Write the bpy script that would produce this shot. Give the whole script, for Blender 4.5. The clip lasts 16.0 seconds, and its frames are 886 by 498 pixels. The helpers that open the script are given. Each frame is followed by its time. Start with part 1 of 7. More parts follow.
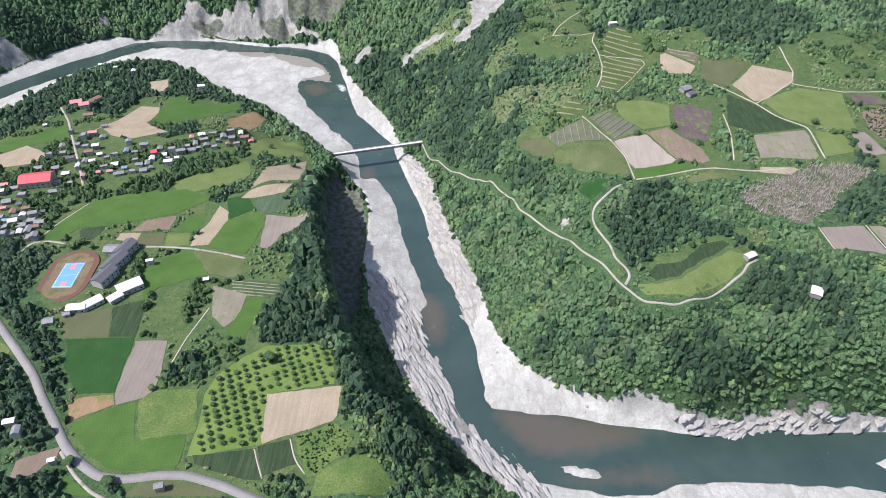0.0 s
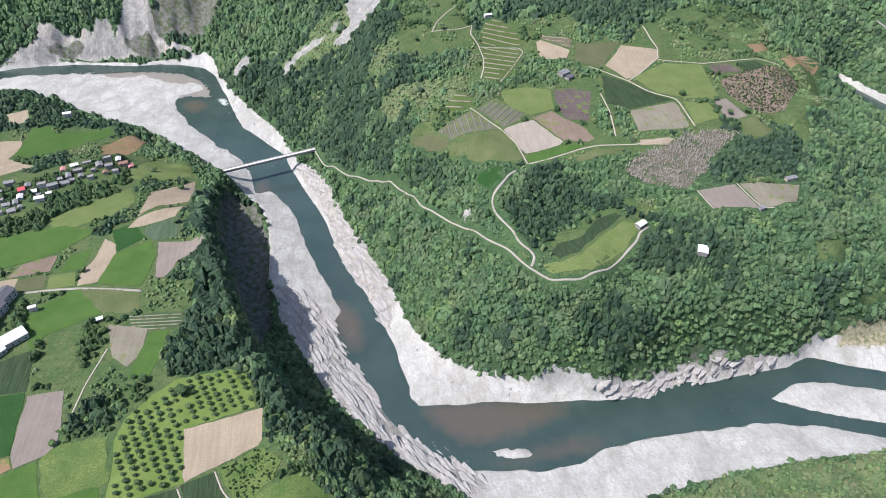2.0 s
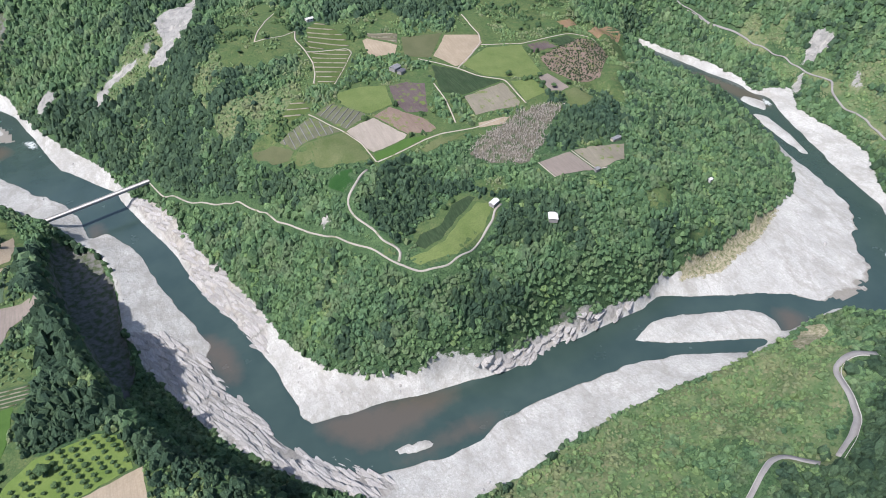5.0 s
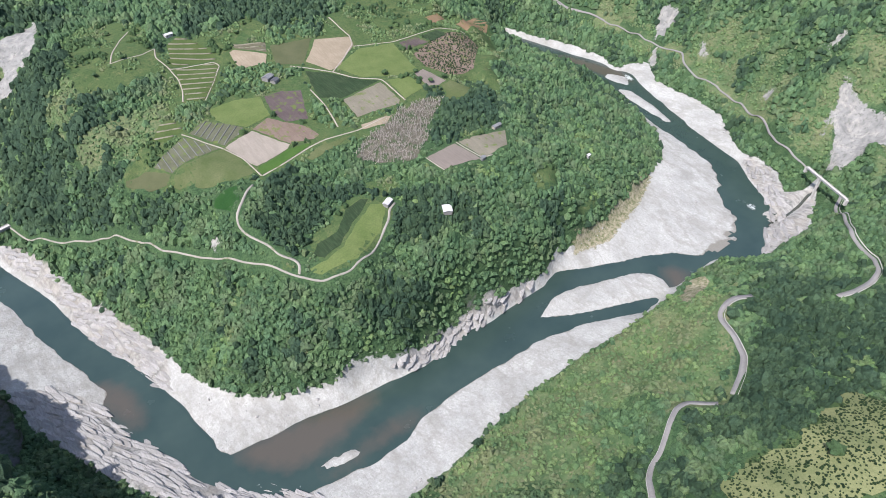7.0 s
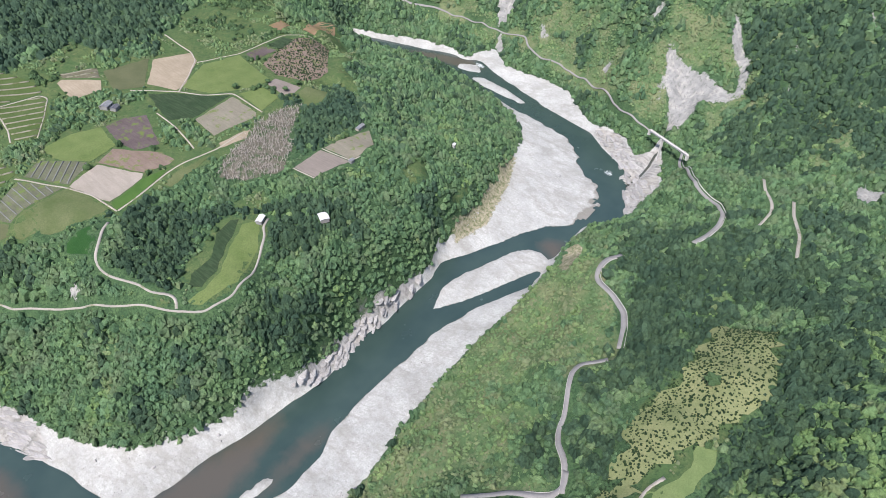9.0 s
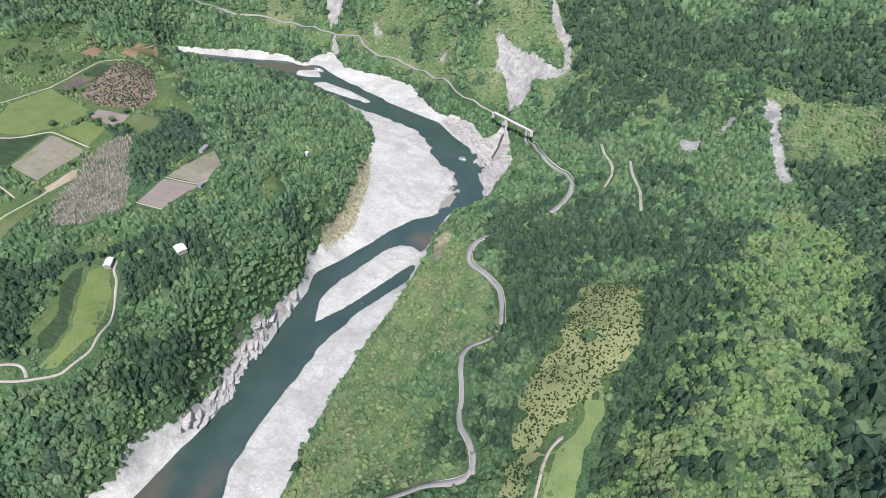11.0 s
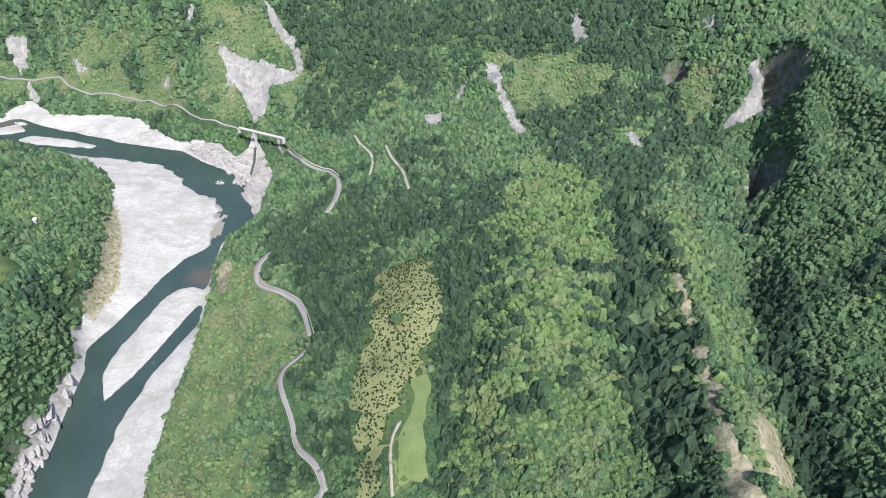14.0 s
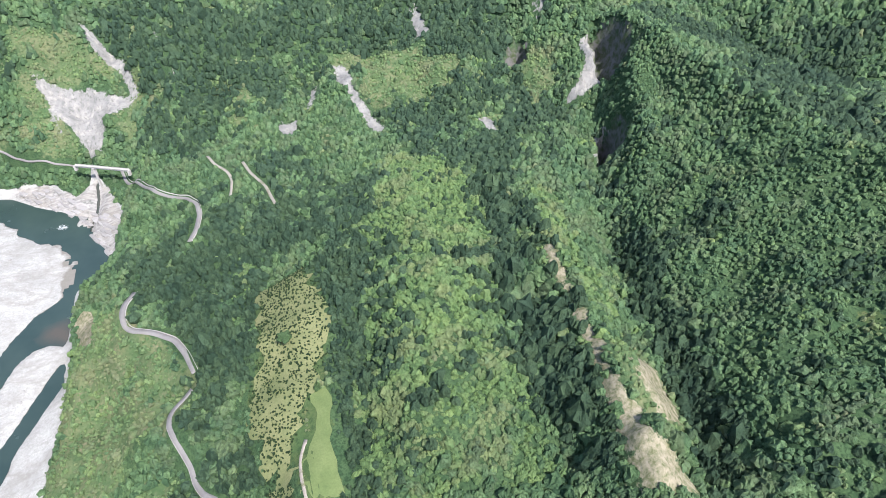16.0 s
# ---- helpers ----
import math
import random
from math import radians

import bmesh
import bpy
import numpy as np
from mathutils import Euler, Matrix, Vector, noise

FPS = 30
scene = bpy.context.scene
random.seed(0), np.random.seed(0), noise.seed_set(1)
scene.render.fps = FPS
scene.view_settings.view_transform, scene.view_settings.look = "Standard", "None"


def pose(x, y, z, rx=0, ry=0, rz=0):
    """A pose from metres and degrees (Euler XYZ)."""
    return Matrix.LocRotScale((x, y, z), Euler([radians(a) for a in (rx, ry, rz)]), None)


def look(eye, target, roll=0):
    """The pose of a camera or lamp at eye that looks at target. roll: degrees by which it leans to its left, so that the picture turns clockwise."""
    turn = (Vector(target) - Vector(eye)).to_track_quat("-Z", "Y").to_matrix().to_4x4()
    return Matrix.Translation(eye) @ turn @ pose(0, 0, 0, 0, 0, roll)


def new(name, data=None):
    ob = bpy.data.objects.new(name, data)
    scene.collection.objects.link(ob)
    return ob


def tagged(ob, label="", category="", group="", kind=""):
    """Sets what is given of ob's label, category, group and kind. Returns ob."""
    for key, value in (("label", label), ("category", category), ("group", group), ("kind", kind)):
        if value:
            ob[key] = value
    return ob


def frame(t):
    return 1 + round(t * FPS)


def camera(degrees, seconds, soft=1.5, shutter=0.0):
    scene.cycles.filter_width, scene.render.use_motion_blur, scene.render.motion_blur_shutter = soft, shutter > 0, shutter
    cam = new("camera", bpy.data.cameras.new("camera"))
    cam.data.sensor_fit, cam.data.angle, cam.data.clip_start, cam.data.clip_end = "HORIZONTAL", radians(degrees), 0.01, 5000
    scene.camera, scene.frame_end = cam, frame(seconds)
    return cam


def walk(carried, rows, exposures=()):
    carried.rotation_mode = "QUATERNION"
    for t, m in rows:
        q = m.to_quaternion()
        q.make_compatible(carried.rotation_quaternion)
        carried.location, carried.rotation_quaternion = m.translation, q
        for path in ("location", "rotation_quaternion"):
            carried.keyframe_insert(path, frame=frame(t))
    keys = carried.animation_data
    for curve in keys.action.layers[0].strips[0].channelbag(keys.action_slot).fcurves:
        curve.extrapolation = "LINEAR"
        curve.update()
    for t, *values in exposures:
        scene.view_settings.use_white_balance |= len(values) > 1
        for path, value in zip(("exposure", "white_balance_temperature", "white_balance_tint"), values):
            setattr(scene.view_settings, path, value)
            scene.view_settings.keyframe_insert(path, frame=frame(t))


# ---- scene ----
# ---- the camera: it hovers in one place and turns to its right ----
cam = camera(70.5, 16.0, 0.75)
EYE = (0.0, 0.0, 430.0)
TURN = [(0, 0), (0.5, -2.63), (1, -5.426), (1.5, -8.295), (2, -11.135), (2.5, -13.841), (3, -16.399), (3.5, -19.077),
        (4, -21.713), (4.75, -25.8), (5.6, -30.6), (6.5, -35.911), (7, -39.265), (7.5, -42.706), (8, -46.086),
        (8.5, -49.595), (9, -53.252), (9.8, -59.2), (10.6, -65.4), (11.5, -72.661), (12, -76.716), (12.5, -81.001),
        (13, -85.517), (13.5, -89.779), (14, -93.936), (14.5, -97.905), (15, -101.656), (15.5, -105.148), (16, -108.518)]
TILT, LEAN = 40.5, 0.237
walk(cam, [(t, pose(*EYE, 0, 0, yaw) @ pose(0, 0, 0, 90 - TILT) @ pose(0, 0, 0, 0, 0, LEAN)) for t, yaw in TURN],
     [(0, 0.88, 6450, 16), (4, 0.8, 6450, 16), (9, 0.8, 6450, 16), (12.5, 0.92, 6450, 16), (14.5, 0.98, 6450, 16), (16, 1.08, 6450, 16)])

# ---- daylight: a high sun from the south-west of the map, blue sky ----
SUN_ELEVATION, SUN_FROM = radians(54), Vector((-0.965, -0.26))
world = bpy.data.worlds.new("world")
scene.world = world
world.use_nodes = True
wn = world.node_tree.nodes
sky = wn.new("ShaderNodeTexSky")
sky.sky_type, sky.sun_disc, sky.sun_elevation = "NISHITA", False, SUN_ELEVATION
sky.sun_rotation = math.atan2(SUN_FROM.x, SUN_FROM.y)
sky.altitude, sky.dust_density = 400, 2.0
wn["Background"].inputs["Strength"].default_value = 0.15
world.node_tree.links.new(sky.outputs[0], wn["Background"].inputs["Color"])
lamp = bpy.data.lights.new("sun", "SUN")
lamp.energy, lamp.angle, lamp.color = 4.2, radians(0.6), (1.0, 0.975, 0.94)
sun = new("sun", lamp)
high = Vector((SUN_FROM.x, SUN_FROM.y, 0)).normalized() * math.cos(SUN_ELEVATION) + Vector((0, 0, math.sin(SUN_ELEVATION)))
sun.matrix_world = look(tuple(high * 2000), (0, 0, 0))


from mathutils import geometry

# ---- materials ----
class Mat:
    """A small builder for node materials, with places in metres."""

    def __init__(self, name, rough=0.9, spec=0.2):
        self.m = bpy.data.materials.new(name)
        self.m.use_nodes = True
        self.t = self.m.node_tree
        self.out = self.t.nodes["Principled BSDF"]
        self.out.inputs["Roughness"].default_value = rough
        self.out.inputs["Specular IOR Level"].default_value = spec
        self.place = self.t.nodes.new("ShaderNodeNewGeometry").outputs["Position"]

    def node(self, kind, **values):
        n = self.t.nodes.new(kind)
        for key, v in values.items():
            n.inputs[key].default_value = v
        return n

    def link(self, a, b):
        self.t.links.new(a, b)

    def stretched(self, sx, sy, sz, turn=0.0):
        n = self.t.nodes.new("ShaderNodeMapping")
        n.inputs["Rotation"].default_value = (0, 0, turn)
        n.inputs["Scale"].default_value = (sx, sy, sz)
        self.link(self.place, n.inputs["Vector"])
        return n.outputs[0]

    def noise(self, metres, detail=4.0, where=None, rough=0.6):
        n = self.node("ShaderNodeTexNoise", Scale=1.0 / metres, Detail=detail, Roughness=rough)
        self.link(where or self.place, n.inputs["Vector"])
        return n.outputs["Fac"]

    def voronoi(self, metres, where=None, feature="F1", out="Distance"):
        n = self.node("ShaderNodeTexVoronoi", Scale=1.0 / metres)
        n.feature = feature
        self.link(where or self.place, n.inputs["Vector"])
        return n.outputs[out]

    def ramp(self, fac, *stops):
        n = self.t.nodes.new("ShaderNodeValToRGB")
        e = n.color_ramp.elements
        while len(e) < len(stops):
            e.new(0.5)
        for el, (at, c) in zip(e, stops):
            el.position, el.color = at, (*c, 1) if isinstance(c, tuple) else (c, c, c, 1)
        self.link(fac, n.inputs[0])
        return n.outputs[0]

    def mix(self, fac, a, b, how="MIX"):
        n = self.t.nodes.new("ShaderNodeMix")
        n.data_type, n.blend_type = "RGBA", how
        for v, socket in ((fac, n.inputs[0]), (a, n.inputs[6]), (b, n.inputs[7])):
            if isinstance(v, (int, float)):
                socket.default_value = v
            elif isinstance(v, tuple):
                socket.default_value = (*v, 1)
            else:
                self.link(v, socket)
        return n.outputs[2]

    def math(self, how, a, b=0.0, c=0.0):
        n = self.t.nodes.new("ShaderNodeMath")
        n.operation = how
        for v, socket in zip((a, b, c), n.inputs):
            if isinstance(v, (int, float)):
                socket.default_value = v
            else:
                self.link(v, socket)
        return n.outputs[0]

    def attribute(self, name):
        n = self.t.nodes.new("ShaderNodeAttribute")
        n.attribute_name = name
        return n.outputs["Fac"]

    def split(self):
        n = self.t.nodes.new("ShaderNodeSeparateXYZ")
        self.link(self.place, n.inputs[0])
        return n.outputs

    def each(self, island=True):
        if island:
            return self.t.nodes.new("ShaderNodeNewGeometry").outputs["Random Per Island"]
        return self.t.nodes.new("ShaderNodeObjectInfo").outputs["Random"]

    def bump(self, fac, depth, strength=1.0):
        n = self.node("ShaderNodeBump", Strength=strength, Distance=depth)
        self.link(fac, n.inputs["Height"])
        self.link(n.outputs[0], self.out.inputs["Normal"])

    def colour(self, c):
        if isinstance(c, tuple):
            self.out.inputs["Base Color"].default_value = (*c, 1)
        else:
            self.link(c, self.out.inputs["Base Color"])
        return self

    def roughness(self, r):
        self.link(r, self.out.inputs["Roughness"])


def plain(name, c, rough=0.8, spread=0.25, metres=2.0, metal=0.0):
    """Paint, stone or metal with slight grime at two scales."""
    m = Mat(name, rough)
    f = m.mix(0.5, m.noise(metres), m.noise(metres / 7))
    lo, hi = tuple(v * (1 - spread) for v in c), tuple(min(1, v * (1 + spread)) for v in c)
    m.colour(m.ramp(f, (0.3, lo), (0.7, hi)))
    m.out.inputs["Metallic"].default_value = metal
    return m.m


def ground_material():
    m = Mat("ground", 0.95, 0.1)
    a, b = m.noise(9), m.noise(1.6)
    earth = m.mix(m.ramp(a, (0.35, 0.0), (0.65, 1.0)), (0.036, 0.072, 0.033), (0.066, 0.110, 0.048))
    earth = m.mix(m.ramp(b, (0.42, 0.0), (0.62, 0.9)), earth, (0.02, 0.042, 0.02))
    # scrubby slopes: low green growth, dry grass and bare earth in patches
    low = m.mix(m.ramp(m.noise(24, 5), (0.38, 0.0), (0.62, 1.0)), (0.062, 0.106, 0.046), (0.125, 0.142, 0.072))
    low = m.mix(m.ramp(m.noise(8, 6, None, 0.7), (0.54, 0.0), (0.66, 0.9)), low, (0.17, 0.165, 0.10))
    low = m.mix(m.ramp(m.noise(2.2, 5, None, 0.7), (0.45, 0.0), (0.62, 0.7)), low, (0.04, 0.078, 0.032))
    edge = m.math("ADD", m.attribute("scrub"), m.math("MULTIPLY", m.math("SUBTRACT", m.noise(22, 7, None, 0.7), 0.5), 2.6))
    earth = m.mix(m.ramp(edge, (0.4, 0.0), (0.6, 1.0)), earth, low)
    # open grass
    g = m.mix(m.ramp(m.noise(14), (0.3, 0.0), (0.7, 1.0)), (0.05, 0.082, 0.03), (0.105, 0.128, 0.05))
    g = m.mix(m.ramp(m.noise(33, 5), (0.48, 0.0), (0.62, 0.8)), g, (0.05, 0.092, 0.034))
    g = m.mix(m.ramp(m.noise(7, 6, None, 0.7), (0.52, 0.0), (0.66, 0.7)), g, (0.125, 0.125, 0.06))
    g = m.mix(m.ramp(m.noise(1.1, 3), (0.35, 0.0), (0.7, 1.0)), g, (0.042, 0.075, 0.03))
    g = m.mix(m.ramp(m.noise(3.4, 6, None, 0.7), (0.52, 0.0), (0.62, 0.8)), g, (0.028, 0.056, 0.024))
    edge = m.math("ADD", m.attribute("grass"), m.math("MULTIPLY", m.math("SUBTRACT", m.noise(9, 6, None, 0.7), 0.5), 2.2))
    c = m.mix(m.ramp(edge, (0.44, 0.0), (0.56, 1.0)), earth, g)
    # pale gravel and sand, streaked along the river
    s1, s2 = m.noise(30, 5), m.noise(2.2, 6)
    gravel = m.mix(m.ramp(s1, (0.35, 0.0), (0.65, 1.0)), (0.29, 0.297, 0.278), (0.392, 0.40, 0.375))
    gravel = m.mix(m.ramp(s2, (0.38, 0.0), (0.72, 0.55)), gravel, (0.21, 0.205, 0.195))
    pebbles = m.voronoi(0.9)
    gravel = m.mix(m.ramp(pebbles, (0.1, 0.35), (0.6, 0.0)), gravel, (0.19, 0.185, 0.177))
    for wide, deep in ((70, 0.5), (32, 0.4), (13, 0.3)):
        thread = m.math("ABSOLUTE", m.math("SUBTRACT", m.noise(wide, 5, m.stretched(1.0, 0.55, 1.0, radians(35))), 0.5))
        gravel = m.mix(m.ramp(thread, (0.0, deep), (0.035, 0.0)), gravel, (0.2, 0.195, 0.175))
    gravel = m.mix(m.ramp(m.noise(12, 6, None, 0.7), (0.58, 0.0), (0.7, 0.35)), gravel, (0.185, 0.19, 0.155))
    z = m.split()["Z"]
    damp = m.math("ADD", z, m.math("MULTIPLY", m.math("SUBTRACT", m.noise(12, 4), 0.5), 0.9))
    gravel = m.mix(m.ramp(damp, (0.0, 0.85), (0.16, 0.0)), gravel, (0.15, 0.142, 0.122))
    edge = m.math("ADD", m.attribute("gravel"), m.math("MULTIPLY", m.math("SUBTRACT", m.noise(7, 5), 0.5), 0.75))
    c = m.mix(m.ramp(edge, (0.46, 0.0), (0.54, 1.0)), c, gravel)
    # bare rock: slabs, cliffs and slips
    r = m.noise(3.0, 6, m.stretched(1.0, 0.22, 0.6, radians(28)))
    ribs = m.noise(7.0, 7, m.stretched(1.0, 1.0, 0.14), 0.7)
    rock = m.mix(m.ramp(r, (0.38, 0.0), (0.6, 1.0)), (0.185, 0.182, 0.172), (0.31, 0.305, 0.288))
    rock = m.mix(m.ramp(ribs, (0.36, 0.85), (0.5, 0.0)), rock, (0.105, 0.11, 0.1))
    rock = m.mix(m.ramp(m.noise(20), (0.4, 0.0), (0.7, 0.6)), rock, (0.24, 0.22, 0.18))
    edge = m.math("ADD", m.attribute("rock"), m.math("MULTIPLY", m.math("SUBTRACT", m.noise(14, 8, None, 0.72), 0.5), 1.5))
    c = m.mix(m.ramp(edge, (0.42, 0.0), (0.58, 1.0)), c, rock)
    slip = m.mix(m.ramp(m.noise(10, 6), (0.35, 0.0), (0.65, 1.0)), (0.155, 0.157, 0.149), (0.24, 0.24, 0.227))
    slip = m.mix(m.ramp(ribs, (0.5, 0.0), (0.64, 0.75)), slip, (0.31, 0.298, 0.268))
    slip = m.mix(m.ramp(m.noise(3.2, 7, m.stretched(1.0, 1.0, 0.2), 0.7), (0.36, 0.8), (0.48, 0.0)), slip, (0.115, 0.118, 0.105))
    slip = m.mix(m.ramp(m.noise(2.0, 6), (0.6, 0.0), (0.8, 0.5)), slip, (0.1, 0.115, 0.07))
    edge = m.math("ADD", m.attribute("slip"), m.math("MULTIPLY", m.math("SUBTRACT", m.noise(6, 9, m.stretched(1.0, 1.0, 0.35), 0.78), 0.5), 2.6))
    c = m.mix(m.ramp(edge, (0.5, 0.0), (0.6, 1.0)), c, slip)
    tan = m.mix(m.ramp(m.noise(3.5, 7, None, 0.7), (0.38, 0.0), (0.6, 1.0)), (0.10, 0.112, 0.055), (0.265, 0.24, 0.172))
    edge = m.math("ADD", m.attribute("tan"), m.math("MULTIPLY", m.math("SUBTRACT", m.noise(8, 8, None, 0.75), 0.5), 2.2))
    c = m.mix(m.ramp(edge, (0.45, 0.0), (0.6, 1.0)), c, tan)
    # cliffs: mossy grey-green, darkened to put the faces' shade into the colour
    mossy_shade = m.mix(m.ramp(m.noise(6, 6), (0.4, 0.0), (0.62, 1.0)), (0.115, 0.115, 0.11), (0.05, 0.068, 0.032))
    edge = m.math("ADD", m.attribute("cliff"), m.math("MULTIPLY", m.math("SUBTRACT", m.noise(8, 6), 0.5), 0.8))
    c = m.mix(m.ramp(edge, (0.42, 0.0), (0.58, 1.0)), c, mossy_shade)
    m.colour(c)
    m.bump(m.math("ADD", m.noise(2.5, 6), m.math("MULTIPLY", r, 0.7)), 0.7, 0.8)
    return m.m


def water_material():
    m = Mat("river_water", 0.12, 0.5)
    silt = m.ramp(m.noise(45, 3), (0.35, (0.023, 0.042, 0.038)), (0.7, (0.033, 0.055, 0.048)))
    shoal = m.math("ADD", m.attribute("shoal"), m.math("MULTIPLY", m.math("SUBTRACT", m.noise(10, 5), 0.5), 0.7))
    c = m.mix(m.ramp(shoal, (0.2, 0.0), (0.9, 1.0)), silt, (0.066, 0.060, 0.048))
    foam = m.math("ADD", m.attribute("foam"), m.math("MULTIPLY", m.math("SUBTRACT", m.noise(2.5, 6), 0.5), 1.4))
    c = m.mix(m.ramp(foam, (0.75, 0.0), (1.1, 1.0)), c, (0.45, 0.48, 0.47))
    m.colour(c)
    m.roughness(m.ramp(m.noise(25, 3), (0.3, 0.14), (0.7, 0.28)))
    m.bump(m.noise(1.4, 3), 0.06, 0.5)
    return m.m


def leaf_material(name, dark, light, dry=(0.16, 0.15, 0.05), dryness=0.0):
    m = Mat(name, 0.7, 0.15)
    tone = m.ramp(m.math("MULTIPLY_ADD", m.attribute("tone"), 0.8, m.math("MULTIPLY", m.each(), 0.2)), (0.05, dark), (0.55, tuple((a + b) / 2 for a, b in zip(dark, light))), (0.97, light))
    patch = m.mix(0.5, m.ramp(m.noise(60, 3), (0.35, (0.78, 0.84, 0.9)), (0.68, (1.2, 1.16, 1.0))), m.ramp(m.noise(17, 4), (0.38, (0.74, 0.82, 0.9)), (0.64, (1.26, 1.17, 0.95))))
    c = m.mix(1.0, tone, patch, "MULTIPLY")
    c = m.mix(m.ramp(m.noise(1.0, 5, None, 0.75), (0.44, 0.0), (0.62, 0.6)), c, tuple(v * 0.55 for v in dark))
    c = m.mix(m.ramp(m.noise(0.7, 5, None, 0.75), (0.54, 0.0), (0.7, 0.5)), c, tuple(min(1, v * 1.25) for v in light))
    if dryness:
        c = m.mix(m.math("MULTIPLY", m.ramp(m.noise(26, 3), (0.5, 0.0), (0.62, 1.0)), dryness), c, dry)
    m.colour(c)
    m.bump(m.noise(1.1, 6, None, 0.75), 1.1, 1.0)
    return m.m


GROUND, RIVER = ground_material(), water_material()
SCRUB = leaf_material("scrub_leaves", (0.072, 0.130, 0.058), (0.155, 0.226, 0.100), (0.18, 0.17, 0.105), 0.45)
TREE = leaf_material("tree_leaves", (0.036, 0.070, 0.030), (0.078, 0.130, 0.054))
BARK = plain("bark", (0.13, 0.105, 0.08), 0.95)
DEAD = plain("dead_wood", (0.275, 0.25, 0.22), 0.95, 0.3)
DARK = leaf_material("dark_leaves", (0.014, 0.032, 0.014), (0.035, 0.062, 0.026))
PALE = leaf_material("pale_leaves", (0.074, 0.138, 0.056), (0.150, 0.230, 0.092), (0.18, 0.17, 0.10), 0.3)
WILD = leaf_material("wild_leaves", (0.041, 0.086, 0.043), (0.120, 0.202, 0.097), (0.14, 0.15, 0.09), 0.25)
# dark forest; in the gullies shade is put into this leaf colour too
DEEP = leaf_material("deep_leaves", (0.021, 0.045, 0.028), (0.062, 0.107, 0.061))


# ---- the map: river banks, edges, rims and crests, in metres (x, y, height) ----
BANK_A = [(-695,832), (-668,874), (-643,909), (-616,944), (-585,976), (-553,1010), (-531,1039), (-512,1054), (-475,1059), (-406,1060), (-336,1053),
    (-276,1041), (-228,1018), (-192,998), (-169,965), (-157,917), (-148,888), (-139,842), (-123,791), (-100,760), (-79,730), (-65,711), (-59,681),
    (-51,655), (-40,619), (-29,590), (-22,565), (-17,533), (-13,504), (-5,478), (4,452), (14,429), (18,410), (24,385), (28,372), (29,352), (29,328),
    (31,314), (36,303)]
BANK_B = [(36,299), (55,299), (82,294), (102,294), (130,289), (154,285), (169,285), (189,282), (209,278), (232,279), (263,283), (292,282), (319,285),
    (352,287), (370,293), (388,290), (413,273), (460,250), (487,235), (502,223)]
BANK_C = [(445,263), (477,245), (498,233), (532,197), (552,191), (569,195), (602,214), (625,232), (619,245), (655,265), (681,286), (697,311),
    (700,330), (707,370), (714,411), (731,458), (742,496), (752,520), (768,571), (764,608), (761,680), (756,767)]
BANK_D = [(776,787), (790,705), (799,637), (818,580), (815,532), (798,504), (779,465), (755,409), (738,370), (726,323), (717,288), (692,263),
    (669,228), (655,210), (639,217), (609,198), (594,182), (574,174), (565,163)]
BANK_E = [(526,194), (506,197), (485,199), (461,197), (439,200), (416,195), (388,211), (353,227), (319,237), (288,243), (260,244), (232,244),
    (201,245), (174,242), (155,235), (135,235), (116,236), (99,239), (83,240), (70,241), (61,246), (52,259), (45,267)]
BANK_F = [(52,247), (44,257), (35,269), (25,282), (15,297), (8,317), (3,337), (-4,352), (-13,368), (-17,385), (-20,406), (-17,415), (-10,421),
    (-16,444), (-24,469), (-32,491), (-40,518), (-45,548), (-51,574), (-63,607), (-75,630), (-86,659), (-94,651), (-96,633), (-100,633), (-101,655),
    (-105,681), (-118,711), (-132,737), (-151,759), (-170,786), (-187,816), (-200,851), (-215,887), (-208,893), (-176,884), (-161,888)]
BANK_G = [(-166,917), (-176,948), (-193,973), (-220,995), (-260,1009), (-299,1017), (-367,1021), (-417,1030), (-467,1035), (-501,1022), (-528,995),
    (-546,970), (-569,940), (-600,909), (-626,874), (-650,841), (-678,803)]
BAR_MID = [(317,257), (337,263), (358,267), (379,265), (415,253), (449,239), (460,227), (462,213), (456,198), (436,201), (401,217), (364,233),
    (338,245)]
BAR_SMALL = [(80,249), (90,252), (108,249), (126,244), (116,241), (100,243)]
BAR_BRAID = [(758,519), (772,497), (760,452), (738,396), (729,407), (737,451), (743,486)]
BAR_FAR = [(793,561), (803,530), (780,506), (774,525), (770,555)]
EDGE_SPUR = [(-176,1009,8), (-163,956,8), (-147,910,8), (-126,862,8), (-100,810,8), (-77,769,8), (-62,727,8), (-53,693,8), (-32,629,9), (-24,600,9),
    (-10,557,9), (2,527,9), (16,494,9), (27,468,9), (32,451,9), (39,420,9)]
EDGE_POINT = [(39,426,9), (43,394,9), (55,364,9), (68,341,9), (84,327,9), (109,313,9), (135,302,9), (156,302,9), (174,295,9), (186,288,9),
    (209,290,9), (232,291,9), (263,294,9), (294,288,9), (321,290,9), (351,289,9), (368,290,9), (393,300,9), (417,297,9), (444,296,9), (491,299,9),
    (541,311,9), (584,329,9), (631,348,9), (673,379,9)]
EDGE_BEND = [(615,335,7), (652,356,7), (681,387,7), (699,421,7), (733,490,7), (737,515,7), (757,569,7), (753,623,7), (747,692,7), (754,765,7)]
EDGE_FAR = [(780,791,9), (793,721,9), (812,661,9), (818,592,9), (810,557,9), (855,533,9), (814,487,9), (802,440,9), (801,400,9), (788,360,9),
    (752,324,9), (728,294,9), (724,261,9), (711,235,9), (683,211,9), (701,200,9), (737,199,9)]
